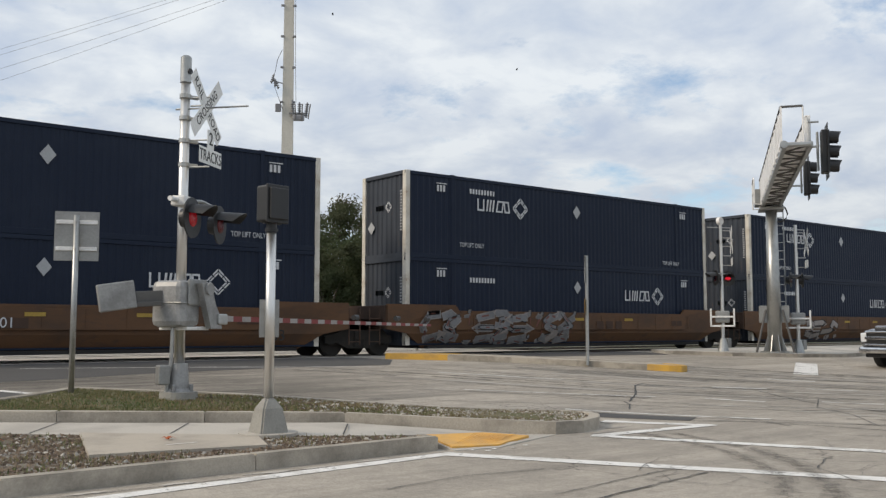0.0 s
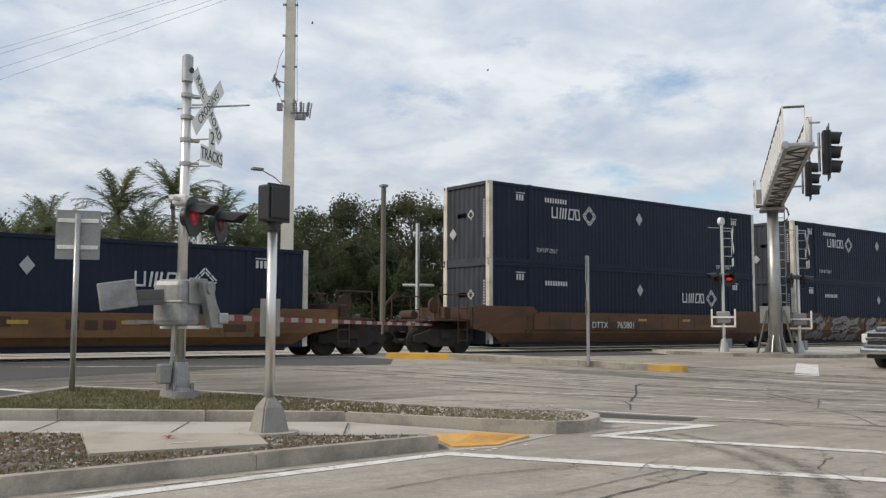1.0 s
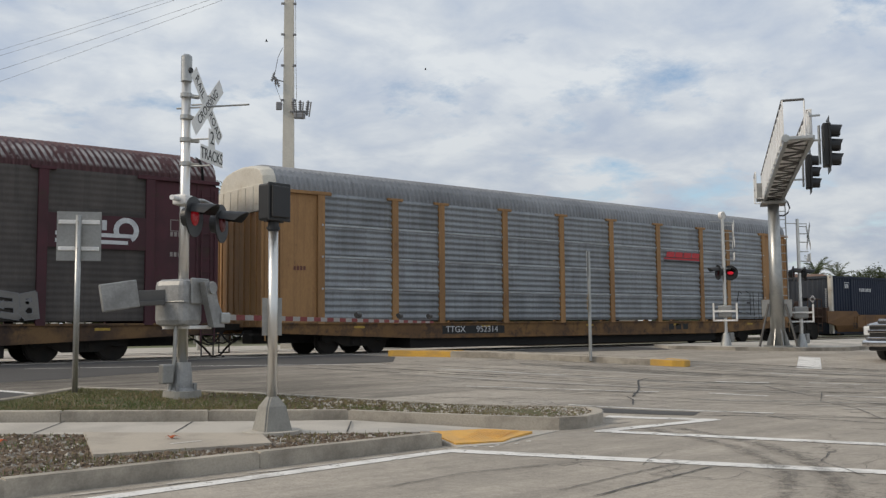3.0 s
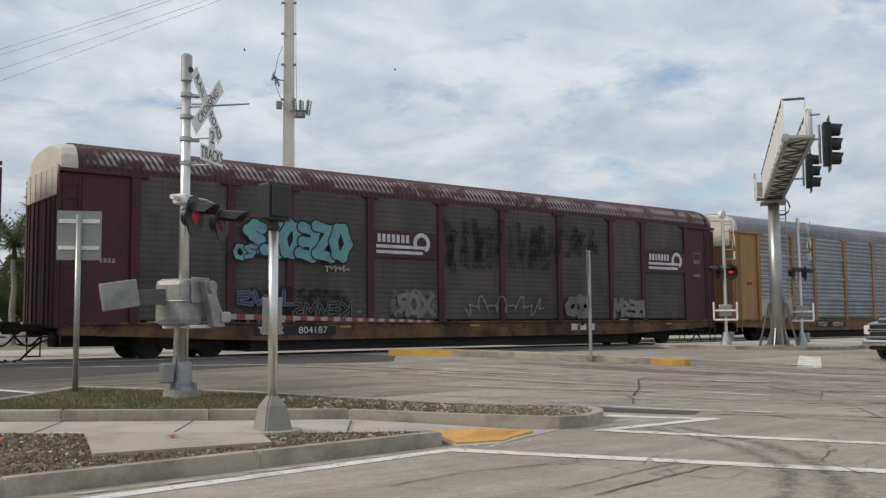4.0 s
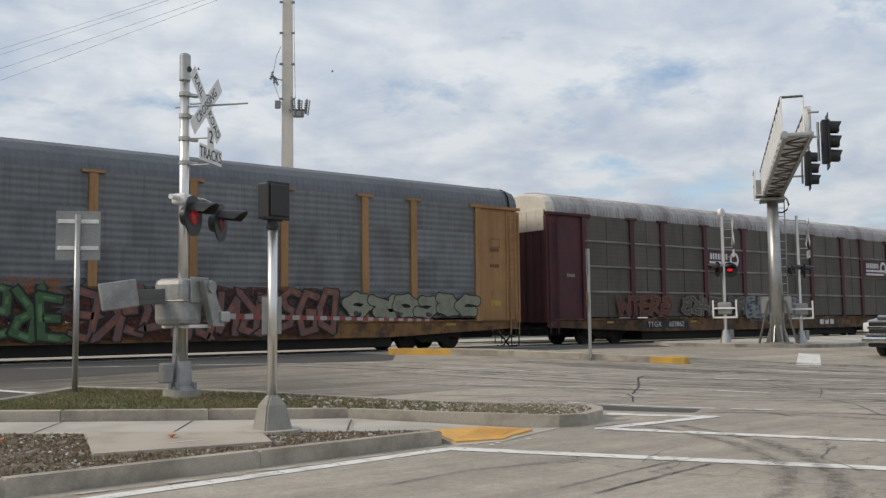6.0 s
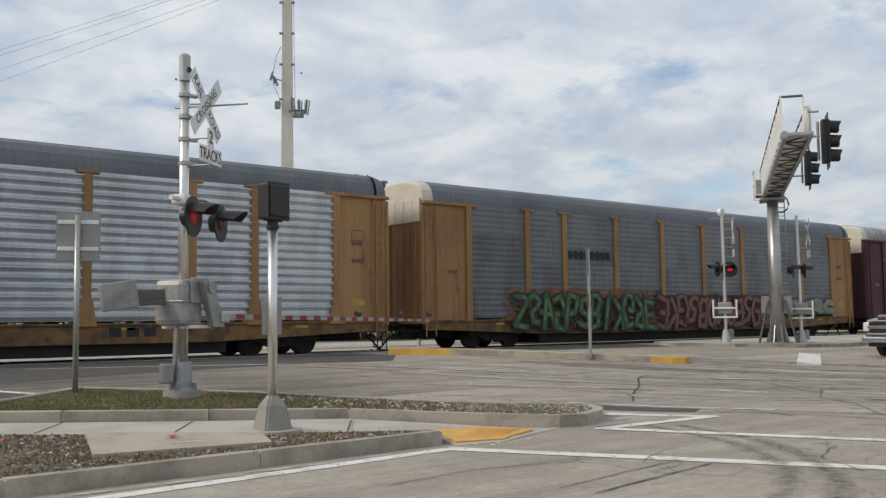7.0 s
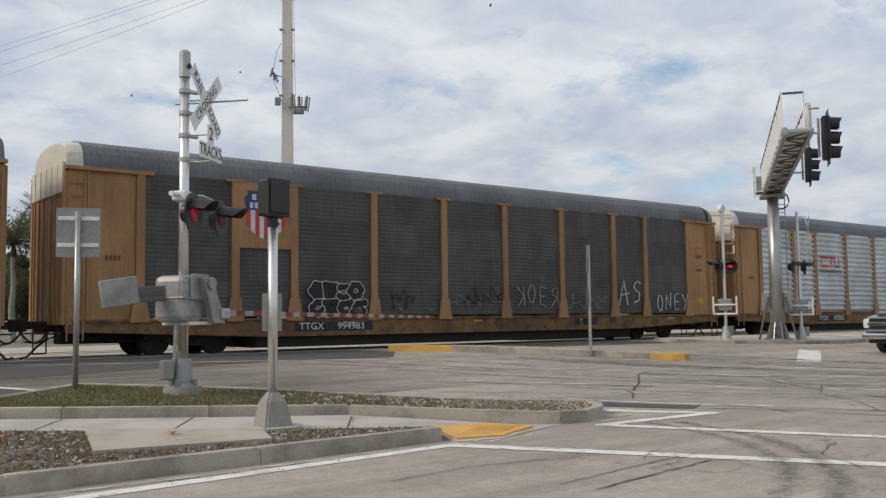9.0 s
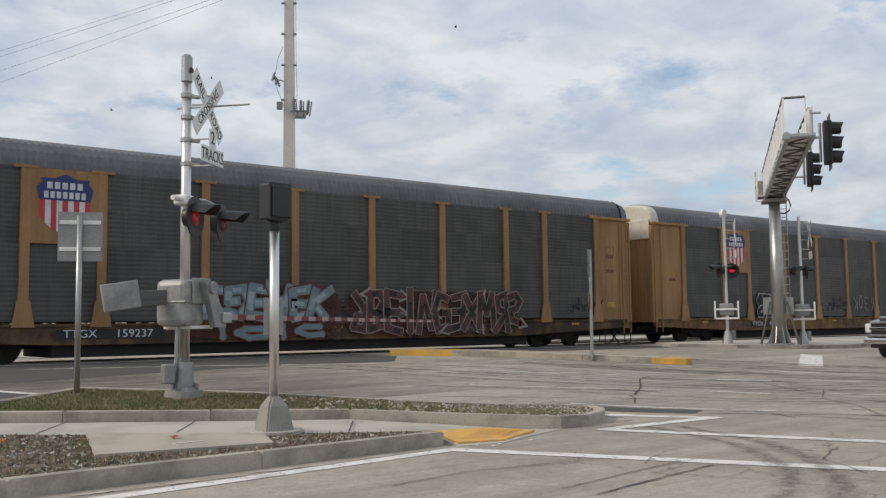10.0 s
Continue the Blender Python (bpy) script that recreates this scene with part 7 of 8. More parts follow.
    part("equipment_case", boxed(-0.35, 0.5, side + 0.04, -w - 0.02, z0 + 0.06, z0 + 0.62, bevel=0.02), M["alu"], c)
    # ladder at the back of the column
    for yy in (-0.2, 0.2):
        part("ladder_rail", tubed((-0.42, yy + 0.22, 1.6), (-0.42, yy + 0.22, 5.3), 0.02, n=8), M["galv"], c)
    for i in range(11):
        part("ladder_rung", tubed((-0.42, 0.02, 1.8 + i * 0.3), (-0.42, 0.42, 1.8 + i * 0.3), 0.014, n=6), M["galv"], c)
    bm = bmesh.new()
    pipe(bm, [(0.3, 0.28, 5.2), (0.34, 0.46, 5.02), (0.32, 0.52, 4.82), (0.24, 0.46, 4.66), (0.12, 0.32, 4.58), (0.02, 0.2, 4.6)], 0.028, 8)
    part("cable_loop", bm, M["wire"], c)
    # lights on the side that faces traffic
    for xx, off, zc in ((11.0, 0.40, 5.06), (4.5, 0.56, 5.42)):
        bm = bmesh.new()
        pipe(bm, [(xx, w - 0.02, z0 + 0.10), (xx, w + off - 0.16, z0 + 0.10)], 0.03, 8)
        pipe(bm, [(xx, w, z0 + 0.70), (xx, w + off - 0.16, z0 + 0.70)], 0.025, 8)
        tube(bm, (xx, w + off - 0.20, zc - 0.45), (xx, w + off - 0.20, max(zc, z0) + 0.45), 0.03, n=8)
        part("lamp_bracket", bm, M["galv"], c)
        traffic_head(c, pose(xx, w + off, zc))


cantilever()


def mast_signal(x, y, lens, top):
    s = thing("crossing_signal", "silver crossing signal mast with gate machine and edge-on crossbuck", "crossing signal", "far crossing signals", m=pose(x, y, gz(x, y, 0.1), 0, 0, 0))
    part("mast", tubed((0, 0, 0.3), (0, 0, 4.55), 0.062, 0.055, n=18), M["silver"], s)
    if top:
        bm = bmesh.new()
        tube(bm, (0, -0.05, 4.62), (0, 0.08, 4.62), 0.14, n=20)
        part("bell", bm, M["white_paint"], s, "pale round bell")
    part("cross_rod", tubed((-0.5, 0.2, 4.38), (0.35, -0.15, 4.38), 0.016, n=6), M["galv"], s)
    sg = part("sign_frame", boxed(0.05, 0.34, -0.012, 0.012, 4.26, 4.29), M["galv"], s, m=pose(0, 0, 0, 0, 0, -30))
    for z in (4.0, 3.7, 3.36, 3.02):
        part("sign_bracket", boxed(0.05, 0.38, -0.012, 0.012, z, z + 0.03), M["galv"], sg)
    crossbuck(sg, pose(0.38, 0, 3.92, 0, 0, 69))
    part("tracks_plate", boxed(-0.36, 0.36, -0.004, 0.004, 3.02, 3.3), M["sign_white"], sg, m=pose(0.4, 0, 0, 0, 0, 69))
    part("junction_box", boxed(-0.34, 0.36, -0.04, 0.04, 2.70, 2.76, bevel=0.01), M["galv"], s)
    disc_lamp(s, pose(-0.36, 0, 2.58, 0, 0, lens[2]), "lens_dim", 0.27, 0.36)
    disc_lamp(s, pose(0.38, 0, 2.58, 0, 0, lens[1]), lens[0], 0.27, 0.36)
    gm = part("gate_machine", boxed(-0.24, 0.24, -0.22, 0.22, 1.0, 1.42, bevel=0.05), M["alu"], s, "grey gate machine housing", m=pose(0, 0, 0, 0, 0, -55))
    for zz in (0.86, 1.18):
        part("counter_frame", boxed(-0.42, 0.42, -0.30, -0.25, zz, zz + 0.06, bevel=0.008), M["white_paint"], gm)
    for xx in (-0.42, 0.36):
        part("counter_frame", boxed(xx, xx + 0.06, -0.30, -0.25, 0.86, 1.5, bevel=0.008), M["white_paint"], gm)
    part("cast_base", tubed((0, 0, 0), (0, 0, 0.45), 0.2, 0.1, n=14), M["galv"], s)
    part("cable_box", boxed(0.1, 0.3, -0.14, 0.02, 0.12, 0.46, bevel=0.02), M["alu"], s)


mast_signal(28.44, 19.94, ("lens_bright", -46, -122), True)
mast_signal(30.64, 18.35, ("lens_dim", 42, 22), False)

# ---- pickup waiting at the stop bar ----


def pickup():
    p = thing("pickup_truck", "silver-grey pickup truck with a chrome grille waiting at the crossing", "truck", m=pose(27.75, 13.72, gz(28, 13.75), 0, 0, -11.6))
    # front at x = 0, body runs to +x
    bm = bmesh.new()
    prism(bm, [(0.05, 0.55), (0.0, 0.75), (0.02, 1.02), (0.12, 1.14), (0.7, 1.24), (1.55, 1.28), (1.75, 1.30), (3.9, 1.30), (3.9, 1.30), (5.75, 1.30), (5.8, 0.6), (5.0, 0.45), (1.6, 0.42), (0.3, 0.42)], "y", -0.98, 0.98)
    bmesh.ops.bevel(bm, geom=[e for e in bm.edges if abs(e.verts[0].co.y - e.verts[1].co.y) < 0.01], offset=0.07, segments=3, affect="EDGES")
    part("body", bm, M["car_paint"], p, "silver-grey metallic body", smooth=False)
    bm = bmesh.new()
    prism(bm, [(1.6, 1.29), (2.35, 1.85), (3.6, 1.88), (3.95, 1.29)], "y", -0.82, 0.82)
    bmesh.ops.bevel(bm, geom=bm.edges[:], offset=0.06, segments=2, affect="EDGES")
    part("cab", bm, M["glass"], p, "dark glazed cab")
    part("cab_roof", boxed(2.3, 3.65, -0.74, 0.74, 1.84, 1.91, bevel=0.03), M["car_paint"], p)
    g = part("grille", boxed(-0.05, 0.08, -0.74, 0.74, 0.70, 1.14, bevel=0.04), M["black"], p)
    for z, h in ((0.70, 0.05), (0.88, 0.09), (1.08, 0.05)):
        part("grille_bar", boxed(-0.09, -0.02, -0.76, 0.76, z, z + h, bevel=0.015), M["chrome"], g, "chrome grille bar")
    part("bumper", boxed(-0.14, 0.14, -0.97, 0.97, 0.46, 0.66, bevel=0.07), M["chrome"], p, "chrome front bumper")
    part("valance", boxed(0.02, 0.3, -0.84, 0.84, 0.34, 0.47, bevel=0.04), M["black"], p)
    part("hood_bulge", boxed(0.16, 1.5, -0.62, 0.62, 1.14, 1.30, bevel=0.06), M["car_paint"], p)
    for s in (-1, 1):
        part("headlight", boxed(-0.02, 0.24, s * 0.86 - 0.11, s * 0.86 + 0.11, 0.80, 1.08, bevel=0.04), M["lamp_glass"], p, "clear headlight")
        part("mirror", boxed(1.7, 1.85, s * 1.1 - 0.12, s * 1.1 + 0.12, 1.32, 1.55, bevel=0.04), M["black"], p)
        for x in (1.0, 4.6):
            bm = bmesh.new()
            tube(bm, (0, -0.13, 0), (0, 0.13, 0), 0.40, n=28)
            wh = part("wheel", bm, M["rubber"], p, m=pose(x, s * 0.90, 0.40))
            part("rim", tubed((0, s * 0.12, 0), (0, s * 0.145, 0), 0.25, n=20), M["alu"], wh)


pickup()

# ---- beyond the railway ----


def polar(px, depth):
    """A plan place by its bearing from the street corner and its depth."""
    k = (px - 784) / 1662.8
    return (0.6216 + k * 0.7833) * depth, (0.7833 - k * 0.6216) * depth


def utility_pole():
    x, y = polar(505, 38)
    p = thing("utility_pole", "tall square tapered concrete utility pole with switchgear", "utility pole", m=pose(x, y, 0.35, 0, 0, -33))
    bm = bmesh.new()
    tube(bm, (0, 0, 0), (0, 0, 18), 0.375, 0.245, n=4)
    part("shaft", bm, M["concrete_pole"], p, "pale concrete shaft", m=pose(0, 0, 0, 0, 0, 45))
    for z in (10.25, 11.7, 13.0, 14.3):
        for s in (-1, 1):
            part("step_bracket", boxed(s * 0.24 - 0.07, s * 0.24 + 0.07, -0.26, -0.17, z - 0.05, z + 0.03, bevel=0.01), M["ceramic"], p)
    sw = part("switch_frame", boxed(0.2, 0.95, -0.34, -0.26, 9.62, 9.70, bevel=0.02), M["ceramic"], p, m=pose(-0.13, 0, 0.1))
    for i, dx in enumerate((0.38, 0.62, 0.88)):
        bm = bmesh.new()
        lean = 0.06 * (i - 1)
        tube(bm, (dx, -0.3, 9.5), (dx + lean, -0.3, 10.12 + 0.1 * (i == 0)), 0.05, 0.035, n=10)
        for k in range(6):
            tube(bm, (dx + lean * k / 6, -0.3, 9.58 + 0.09 * k), (dx + lean * k / 6, -0.3, 9.60 + 0.09 * k), 0.085, n=10)
        part("insulator", bm, M["ceramic"], sw)
        part("fuse_tube", tubed((dx + 0.1, -0.42, 9.42), (dx + lean + 0.12, -0.34, 10.05), 0.025, n=8), M["steel_dark"], sw)
    part("switch_box", boxed(0.36, 0.82, -0.42, -0.18, 9.36, 9.60, bevel=0.05), M["ceramic"], sw)
    part("switch_clamp", boxed(-0.36, -0.12, -0.34, -0.2, 9.72, 10.05, bevel=0.03), M["ceramic"], sw)
    ar = part("arrester", tubed((-0.62, -0.3, 11.1), (-0.2, -0.28, 11.0), 0.025, n=8), M["ceramic"], p)
    for dx, dz, tilt in ((-0.66, 11.15, -0.10), (-0.5, 11.0, 0.06), (-0.38, 10.92, 0.12)):
        bm = bmesh.new()
        tube(bm, (dx, -0.3, dz - 0.16), (dx - tilt, -0.3, dz + 0.22), 0.03, n=8)
        for k in range(4):
            tube(bm, (dx - tilt * k / 4, -0.3, dz - 0.1 + 0.08 * k), (dx - tilt * k / 4, -0.3, dz - 0.08 + 0.08 * k), 0.06, n=10)
        part("insulator", bm, M["ceramic"], ar)
    bm = bmesh.new()
    pipe(bm, [(-0.24, -0.3, 12.4), (-0.42, -0.3, 12.0), (-0.55, -0.3, 11.3)], 0.011)
    pipe(bm, [(-0.55, -0.3, 10.9), (-0.4, -0.3, 10.5), (-0.2, -0.3, 9.95)], 0.009)
    pipe(bm, [(0.26, -0.3, 16.5), (0.30, -0.3, 12.0), (0.34, -0.3, 10.2)], 0.008)
    part("lead_wire", bm, M["wire"], p)


utility_pole()


def wires():
    w = thing("overhead_wires", "thin dark overhead wires", "cables")
    x, y = polar(506, 38)
    for zt, zl, px in ((16.6, 15.7, -260), (16.5, 15.25, -260), (16.05, 14.3, -260), (15.95, 13.3, -260)):
        ex, ey = polar(px, 55)
        bm = bmesh.new()
        a, b = Vector((x, y, zt)), Vector((ex, ey, zl))
        pts = [a.lerp(b, i / 16) - Vector((0, 0, 0.12 * math.sin(math.pi * i / 16))) for i in range(17)]
        pipe(bm, pts, 0.0065, 5)
        part("wire", bm, M["wire"], w)


wires()


def lamp_post():
    x, y = polar(498, 47)
    p = thing("street_lamp", "dark slim street lamp with a curved arm", "street lamp", m=pose(x, y, 0.4))
    part("pole", tubed((0, 0, 0), (0, 0, 8.2), 0.09, 0.06, n=10), M["ceramic"], p)
    bm = bmesh.new()
    pipe(bm, [(0, 0, 8.1), (-0.4, 0.32, 8.55), (-0.9, 0.7, 8.9)], 0.035, 8)
    part("arm", bm, M["ceramic"], p)
    part("lamp_head", boxed(-1.4, -0.8, 0.62, 0.98, 8.88, 9.02, bevel=0.04), M["ceramic"], p)


lamp_post()


def back_posts():
    x, y = polar(676, 44)
    p = thing("utility_pole", "plain wooden utility pole beyond the tracks", "utility pole", m=pose(x, y, 0.4))
    part("shaft", tubed((0, 0, 0), (0, 0, 7.65), 0.14, 0.12, n=10), M["wood"], p)
    part("pole_cap", boxed(-0.16, 0.16, -0.16, 0.16, 7.6, 7.72, bevel=0.02), M["ceramic"], p)
    for px, d, h, label in ((737, 37, 5.1, "silver crossing signal mast beyond the tracks"), (348, 36, 4.6, "silver crossing signal mast with crossbuck beyond the tracks")):
        x, y = polar(px, d)
        s = thing("crossing_signal", label, "crossing signal", "far crossing signals", m=pose(x, y, 0.4))
        part("mast", tubed((0, 0, 0), (0, 0, h), 0.08, n=12), M["silver"], s)
        part("mast_arm", tubed((-0.5, 0.3, h * 0.52), (0.6, -0.3, h * 0.52), 0.05, n=8), M["silver"], s)
        if px < 500:
            crossbuck(s, pose(-0.1, -0.2, h - 0.7, 0, 0, 35))
        part("gate_machine", boxed(-0.3, 0.3, -0.25, 0.25, 0.9, 1.5, bevel=0.06), M["alu"], s)


back_posts()


def from_arrays(name, verts, faces, material):
    me = bpy.data.meshes.new(name)
    me.from_pydata(verts, [], faces)
    me.materials.append(material)
    return me


def limb(bm, a, b, r0, r1, n=7):
    tube(bm, a, b, r0, r1, n)


def broad_tree(px, depth, height, spread, seed, key="leaf", leaves=7000, open_top=0.0):
    """A tapered trunk with forked limbs and a crown of many small leaves in uneven clumps."""
    r = random.Random(seed)
    x, y = polar(px, depth)
    t = thing("tree", "broadleaf tree with an uneven green crown", "tree", "trees beyond the tracks", m=pose(x, y, 0.4))
    bm = bmesh.new()
    limb(bm, (0, 0, 0), (0.1, 0, height * 0.35), 0.24, 0.16, 9)
    clumps = []
    for i in range(26):
        a, u = r.uniform(0, 6.28), r.random() ** 0.6
        z = height * r.uniform(0.22, 0.97)
        reach = spread * (0.35 + 0.65 * math.sin(math.pi * min(max((z / height - 0.1) / 0.95, 0), 1)) ** 0.7)
        c = Vector((math.cos(a) * u * reach, math.sin(a) * u * reach, z))
        s = r.uniform(0.10, 0.19) * height * (1 - open_top * (z / height > 0.75) * 0.5)
        clumps.append((c, s))
        if i < 14:
            mid = Vector((c.x * 0.45, c.y * 0.45, height * 0.3 + (c.z - height * 0.3) * 0.5))
            limb(bm, (0.08, 0, height * r.uniform(0.2, 0.35)), mid, 0.10, 0.06, 6)
            limb(bm, mid, c, 0.06, 0.02, 5)
    part("trunk", bm, M["bark"], t, "grey branching trunk")
    verts, faces = [], []
    per = leaves // len(clumps)
    for c, s in clumps:
        for _ in range(per):
            d = Vector((r.gauss(0, 1), r.gauss(0, 1), r.gauss(0, 0.8)))
            d = d.normalized() * s * (r.random() ** 0.45) * r.uniform(0.7, 1.15)
            p = c + d
            size = r.uniform(0.08, 0.15)
            e = Euler((r.uniform(-1, 1), r.uniform(-1, 1), r.uniform(0, 6.28))).to_matrix()
            k = len(verts)
            for q in ((-size, 0, 0), (0, -size * 0.5, size * 0.15), (size, 0, 0), (0, size * 0.5, size * 0.15)):
                verts.append(tuple(p + e @ Vector(q)))
            faces.append((k, k + 1, k + 2, k + 3))
    part("crown", from_arrays("crown", verts, faces, M[key]), None, t, "crown of many small leaves")
    return t


def palm(px, depth, height, seed, fronds=17, length=3.2):
    """A palm: ringed trunk, green shaft and arching fronds of many leaflets."""
    r = random.Random(seed)
    x, y = polar(px, depth)
    t = thing("palm_tree", "feathery green palm with a pale ringed trunk", "palm", "palms beyond the tracks", m=pose(x, y, 0.4, 0, 0, r.uniform(0, 360)))
    bm = bmesh.new()
    for i in range(12):
        z0, z1 = height * i / 12, height * (i + 1) / 12
        tube(bm, (0.05 * math.sin(i), 0, z0), (0.05 * math.sin(i + 1), 0, z1), 0.20 - 0.006 * i, 0.185 - 0.006 * i, 10)
    part("trunk", bm, M["palm_bark"], t)
    part("crown_shaft", tubed((0, 0, height - 0.1), (0, 0, height + 0.9), 0.17, 0.07, n=10), M["palm"], t)
    for f in range(fronds):
        a = 2 * math.pi * f / fronds + r.uniform(-0.2, 0.2)
        up = r.choice((r.uniform(-0.25, 0.5), r.uniform(0.5, 1.0), r.uniform(0.9, 1.5)))
        L = length * r.uniform(0.85, 1.15)
        verts, faces, spine = [], [], []
        p, ang = Vector((0, 0, height + 0.6)), up
        for i in range(15):
            spine.append(p.copy())
            p = p + Vector((math.cos(a) * math.cos(ang), math.sin(a) * math.cos(ang), math.sin(ang))) * L / 14
            ang -= 0.02 + 0.010 * i * (0.6 if up > 0.8 else 1.0)
        side = Vector((-math.sin(a), math.cos(a), 0))
        for i in range(1, 15):
            for sub in (0.0, 0.5):
                q = spine[i - 1].lerp(spine[i], sub)
                fwd = (spine[i] - spine[i - 1]).normalized()
                w = 0.95 * math.sin(math.pi * min(0.97, (i + sub) / 15.5)) ** 0.6 * r.uniform(0.8, 1.1)
                for s in (-1, 1):
                    tip = q + side * s * w * 0.62 + fwd * w * 0.6 - Vector((0, 0, w * r.uniform(-0.1, 0.45)))
                    k = len(verts)
                    verts += [tuple(q - fwd * 0.045), tuple(q + fwd * 0.045), tuple(tip)]
                    faces.append((k, k + 1, k + 2))
        k = len(verts)
        for q in spine:
            verts += [tuple(q - side * 0.03), tuple(q + side * 0.03)]
        for i in range(14):
            faces.append((k + 2 * i, k + 2 * i + 1, k + 2 * i + 3, k + 2 * i + 2))
        part("frond", from_arrays("frond", verts, faces, M["palm"]), None, t)
    return t


# palms first, then trees and low hedge
for i, (px, top, d) in enumerate(((18, 372, 52), (75, 352, 56), (140, 388, 50), (203, 318, 55), (240, 372, 60), (300, 292, 58), (345, 352, 52), (388, 342, 57), (432, 368, 53), (475, 392, 60), (118, 400, 62), (262, 396, 54))):
    h = (582 - top) / 1663 * d + 0.2
    palm(px, d, max(2.5, h - 1.9), 200 + i, 24, 2.9)
for i, (px, top, d, w, key, openness) in enumerate(((545, 345, 62, 3.6, "leaf_dark", 0.6), (600, 352, 64, 3.4, "leaf", 0.5), (640, 360, 60, 3.0, "leaf_dark", 0.2), (700, 358, 62, 3.4, "leaf", 0.5), (745, 354, 64, 3.6, "leaf", 0.8), (795, 372, 66, 3.2, "leaf_dark", 0.6), (835, 402, 68, 3.0, "leaf", 0.3), (880, 440, 70, 2.6, "leaf_dark", 0.2),
                                                  (580, 420, 56, 3.4, "leaf_dark", 0), (670, 430, 55, 3.4, "leaf_dark", 0), (770, 440, 58, 3.4, "leaf_dark", 0), (1155, 425, 92, 4.6, "leaf_dark", 0), (1215, 458, 100, 4.6, "leaf", 0.3), (1265, 478, 110, 4.0, "leaf", 0), (960, 505, 120, 4, "leaf_dark", 0), (1120, 470, 105, 3.6, "leaf_dark", 0), (1555, 482, 90, 3.4, "leaf_dark", 0),
                                                  (40, 396, 66, 4.4, "leaf_dark", 0), (130, 405, 66, 4.4, "leaf_dark", 0), (215, 400, 68, 4.4, "leaf_dark", 0), (310, 398, 66, 4.4, "leaf_dark", 0), (400, 400, 66, 4.4, "leaf_dark", 0), (480, 398, 66, 4.0, "leaf_dark", 0), (920, 480, 80, 3.6, "leaf_dark", 0), (1040, 505, 95, 4.2, "leaf_dark", 0))):
    broad_tree(px, d, (582 - top) / 1663 * d + 0.9, w, 300 + i, key, 11000, openness)
for i, (px, top, d) in enumerate(((1002, 497, 88), (1440, 476, 100), (1478, 484, 105))):
    palm(px, d, (582 - top) / 1663 * d - 0.9, 400 + i, 15, 2.2)


def hedge():
    r = random.Random(9)
    verts, faces = [], []
    for _ in range(60000):
        px = r.uniform(-120, 1640)
        d = r.uniform(70, 78)
        x, y = polar(px, d)
        hmax = (6.4 if px < 880 else 1.9) * (0.75 + 0.35 * math.sin(px * 0.021) + 0.2 * math.sin(px * 0.06 + 1))
        p = Vector((x, y, 0.4 + r.random() ** 0.7 * hmax))
        s = r.uniform(0.12, 0.3)
        e = Euler((r.uniform(-1, 1), r.uniform(-1, 1), r.uniform(0, 6.28))).to_matrix()
        k = len(verts)
        for q in ((-s, 0, 0), (0, -s * 0.6, 0), (s, 0, 0), (0, s * 0.6, s * 0.2)):
            verts.append(tuple(p + e @ Vector(q)))
        faces.append((k, k + 1, k + 2, k + 3))
    tagged(new("hedge", from_arrays("hedge", verts, faces, M["leaf_dark"])), "dense dark green hedge and scrub beyond the road", "hedge", kind="stuff")


hedge()


def far_house(px, d, w, depth, wall_h, roof_h, turn, wall="wall_tan"):
    x, y = polar(px, d)
    h = thing("house", "low tan house with a brown hipped roof", "house", "far houses", m=pose(x, y, 0.4, 0, 0, turn))
    part("wall", boxed(-w / 2, w / 2, -depth / 2, depth / 2, 0, wall_h), M[wall], h)
    bm = bmesh.new()
    o = 0.5
    a = [bm.verts.new(v) for v in ((-w / 2 - o, -depth / 2 - o, wall_h), (w / 2 + o, -depth / 2 - o, wall_h), (w / 2 + o, depth / 2 + o, wall_h), (-w / 2 - o, depth / 2 + o, wall_h))]
    k = depth / 2
    b = [bm.verts.new(v) for v in ((-w / 2 + k, 0, wall_h + roof_h), (w / 2 - k, 0, wall_h + roof_h))]
    for f in ((a[0], a[1], b[1], b[0]), (a[2], a[3], b[0], b[1]), (a[1], a[2], b[1]), (a[3], a[0], b[0]), (a[3], a[2], a[1], a[0])):
        bm.faces.new(f)
    part("roof", bm, M["roof_tile"], h, "brown hipped roof")
    part("fascia", boxed(-w / 2 - o, w / 2 + o, -depth / 2 - o - 0.03, -depth / 2 - o + 0.03, wall_h - 0.12, wall_h + 0.08), M["sign_white"], h)
    for i in (-0.3, 0.05, 0.34):
        wn_ = part("window", boxed(w * i - 0.7, w * i + 0.7, -depth / 2 - 0.04, -depth / 2 + 0.02, 0.9, 2.2), M["glass"], h)
        part("sill", boxed(w * i - 0.8, w * i + 0.8, -depth / 2 - 0.1, -depth / 2, 0.82, 0.9), M["sign_white"], wn_)


far_house(1395, 88, 15, 9, 2.9, 2.6, -38)
far_house(985, 98, 14, 8, 2.6, 1.4, -38, "wall_white")
far_house(300, 84, 12, 7, 2.8, 1.6, -38, "wall_white")


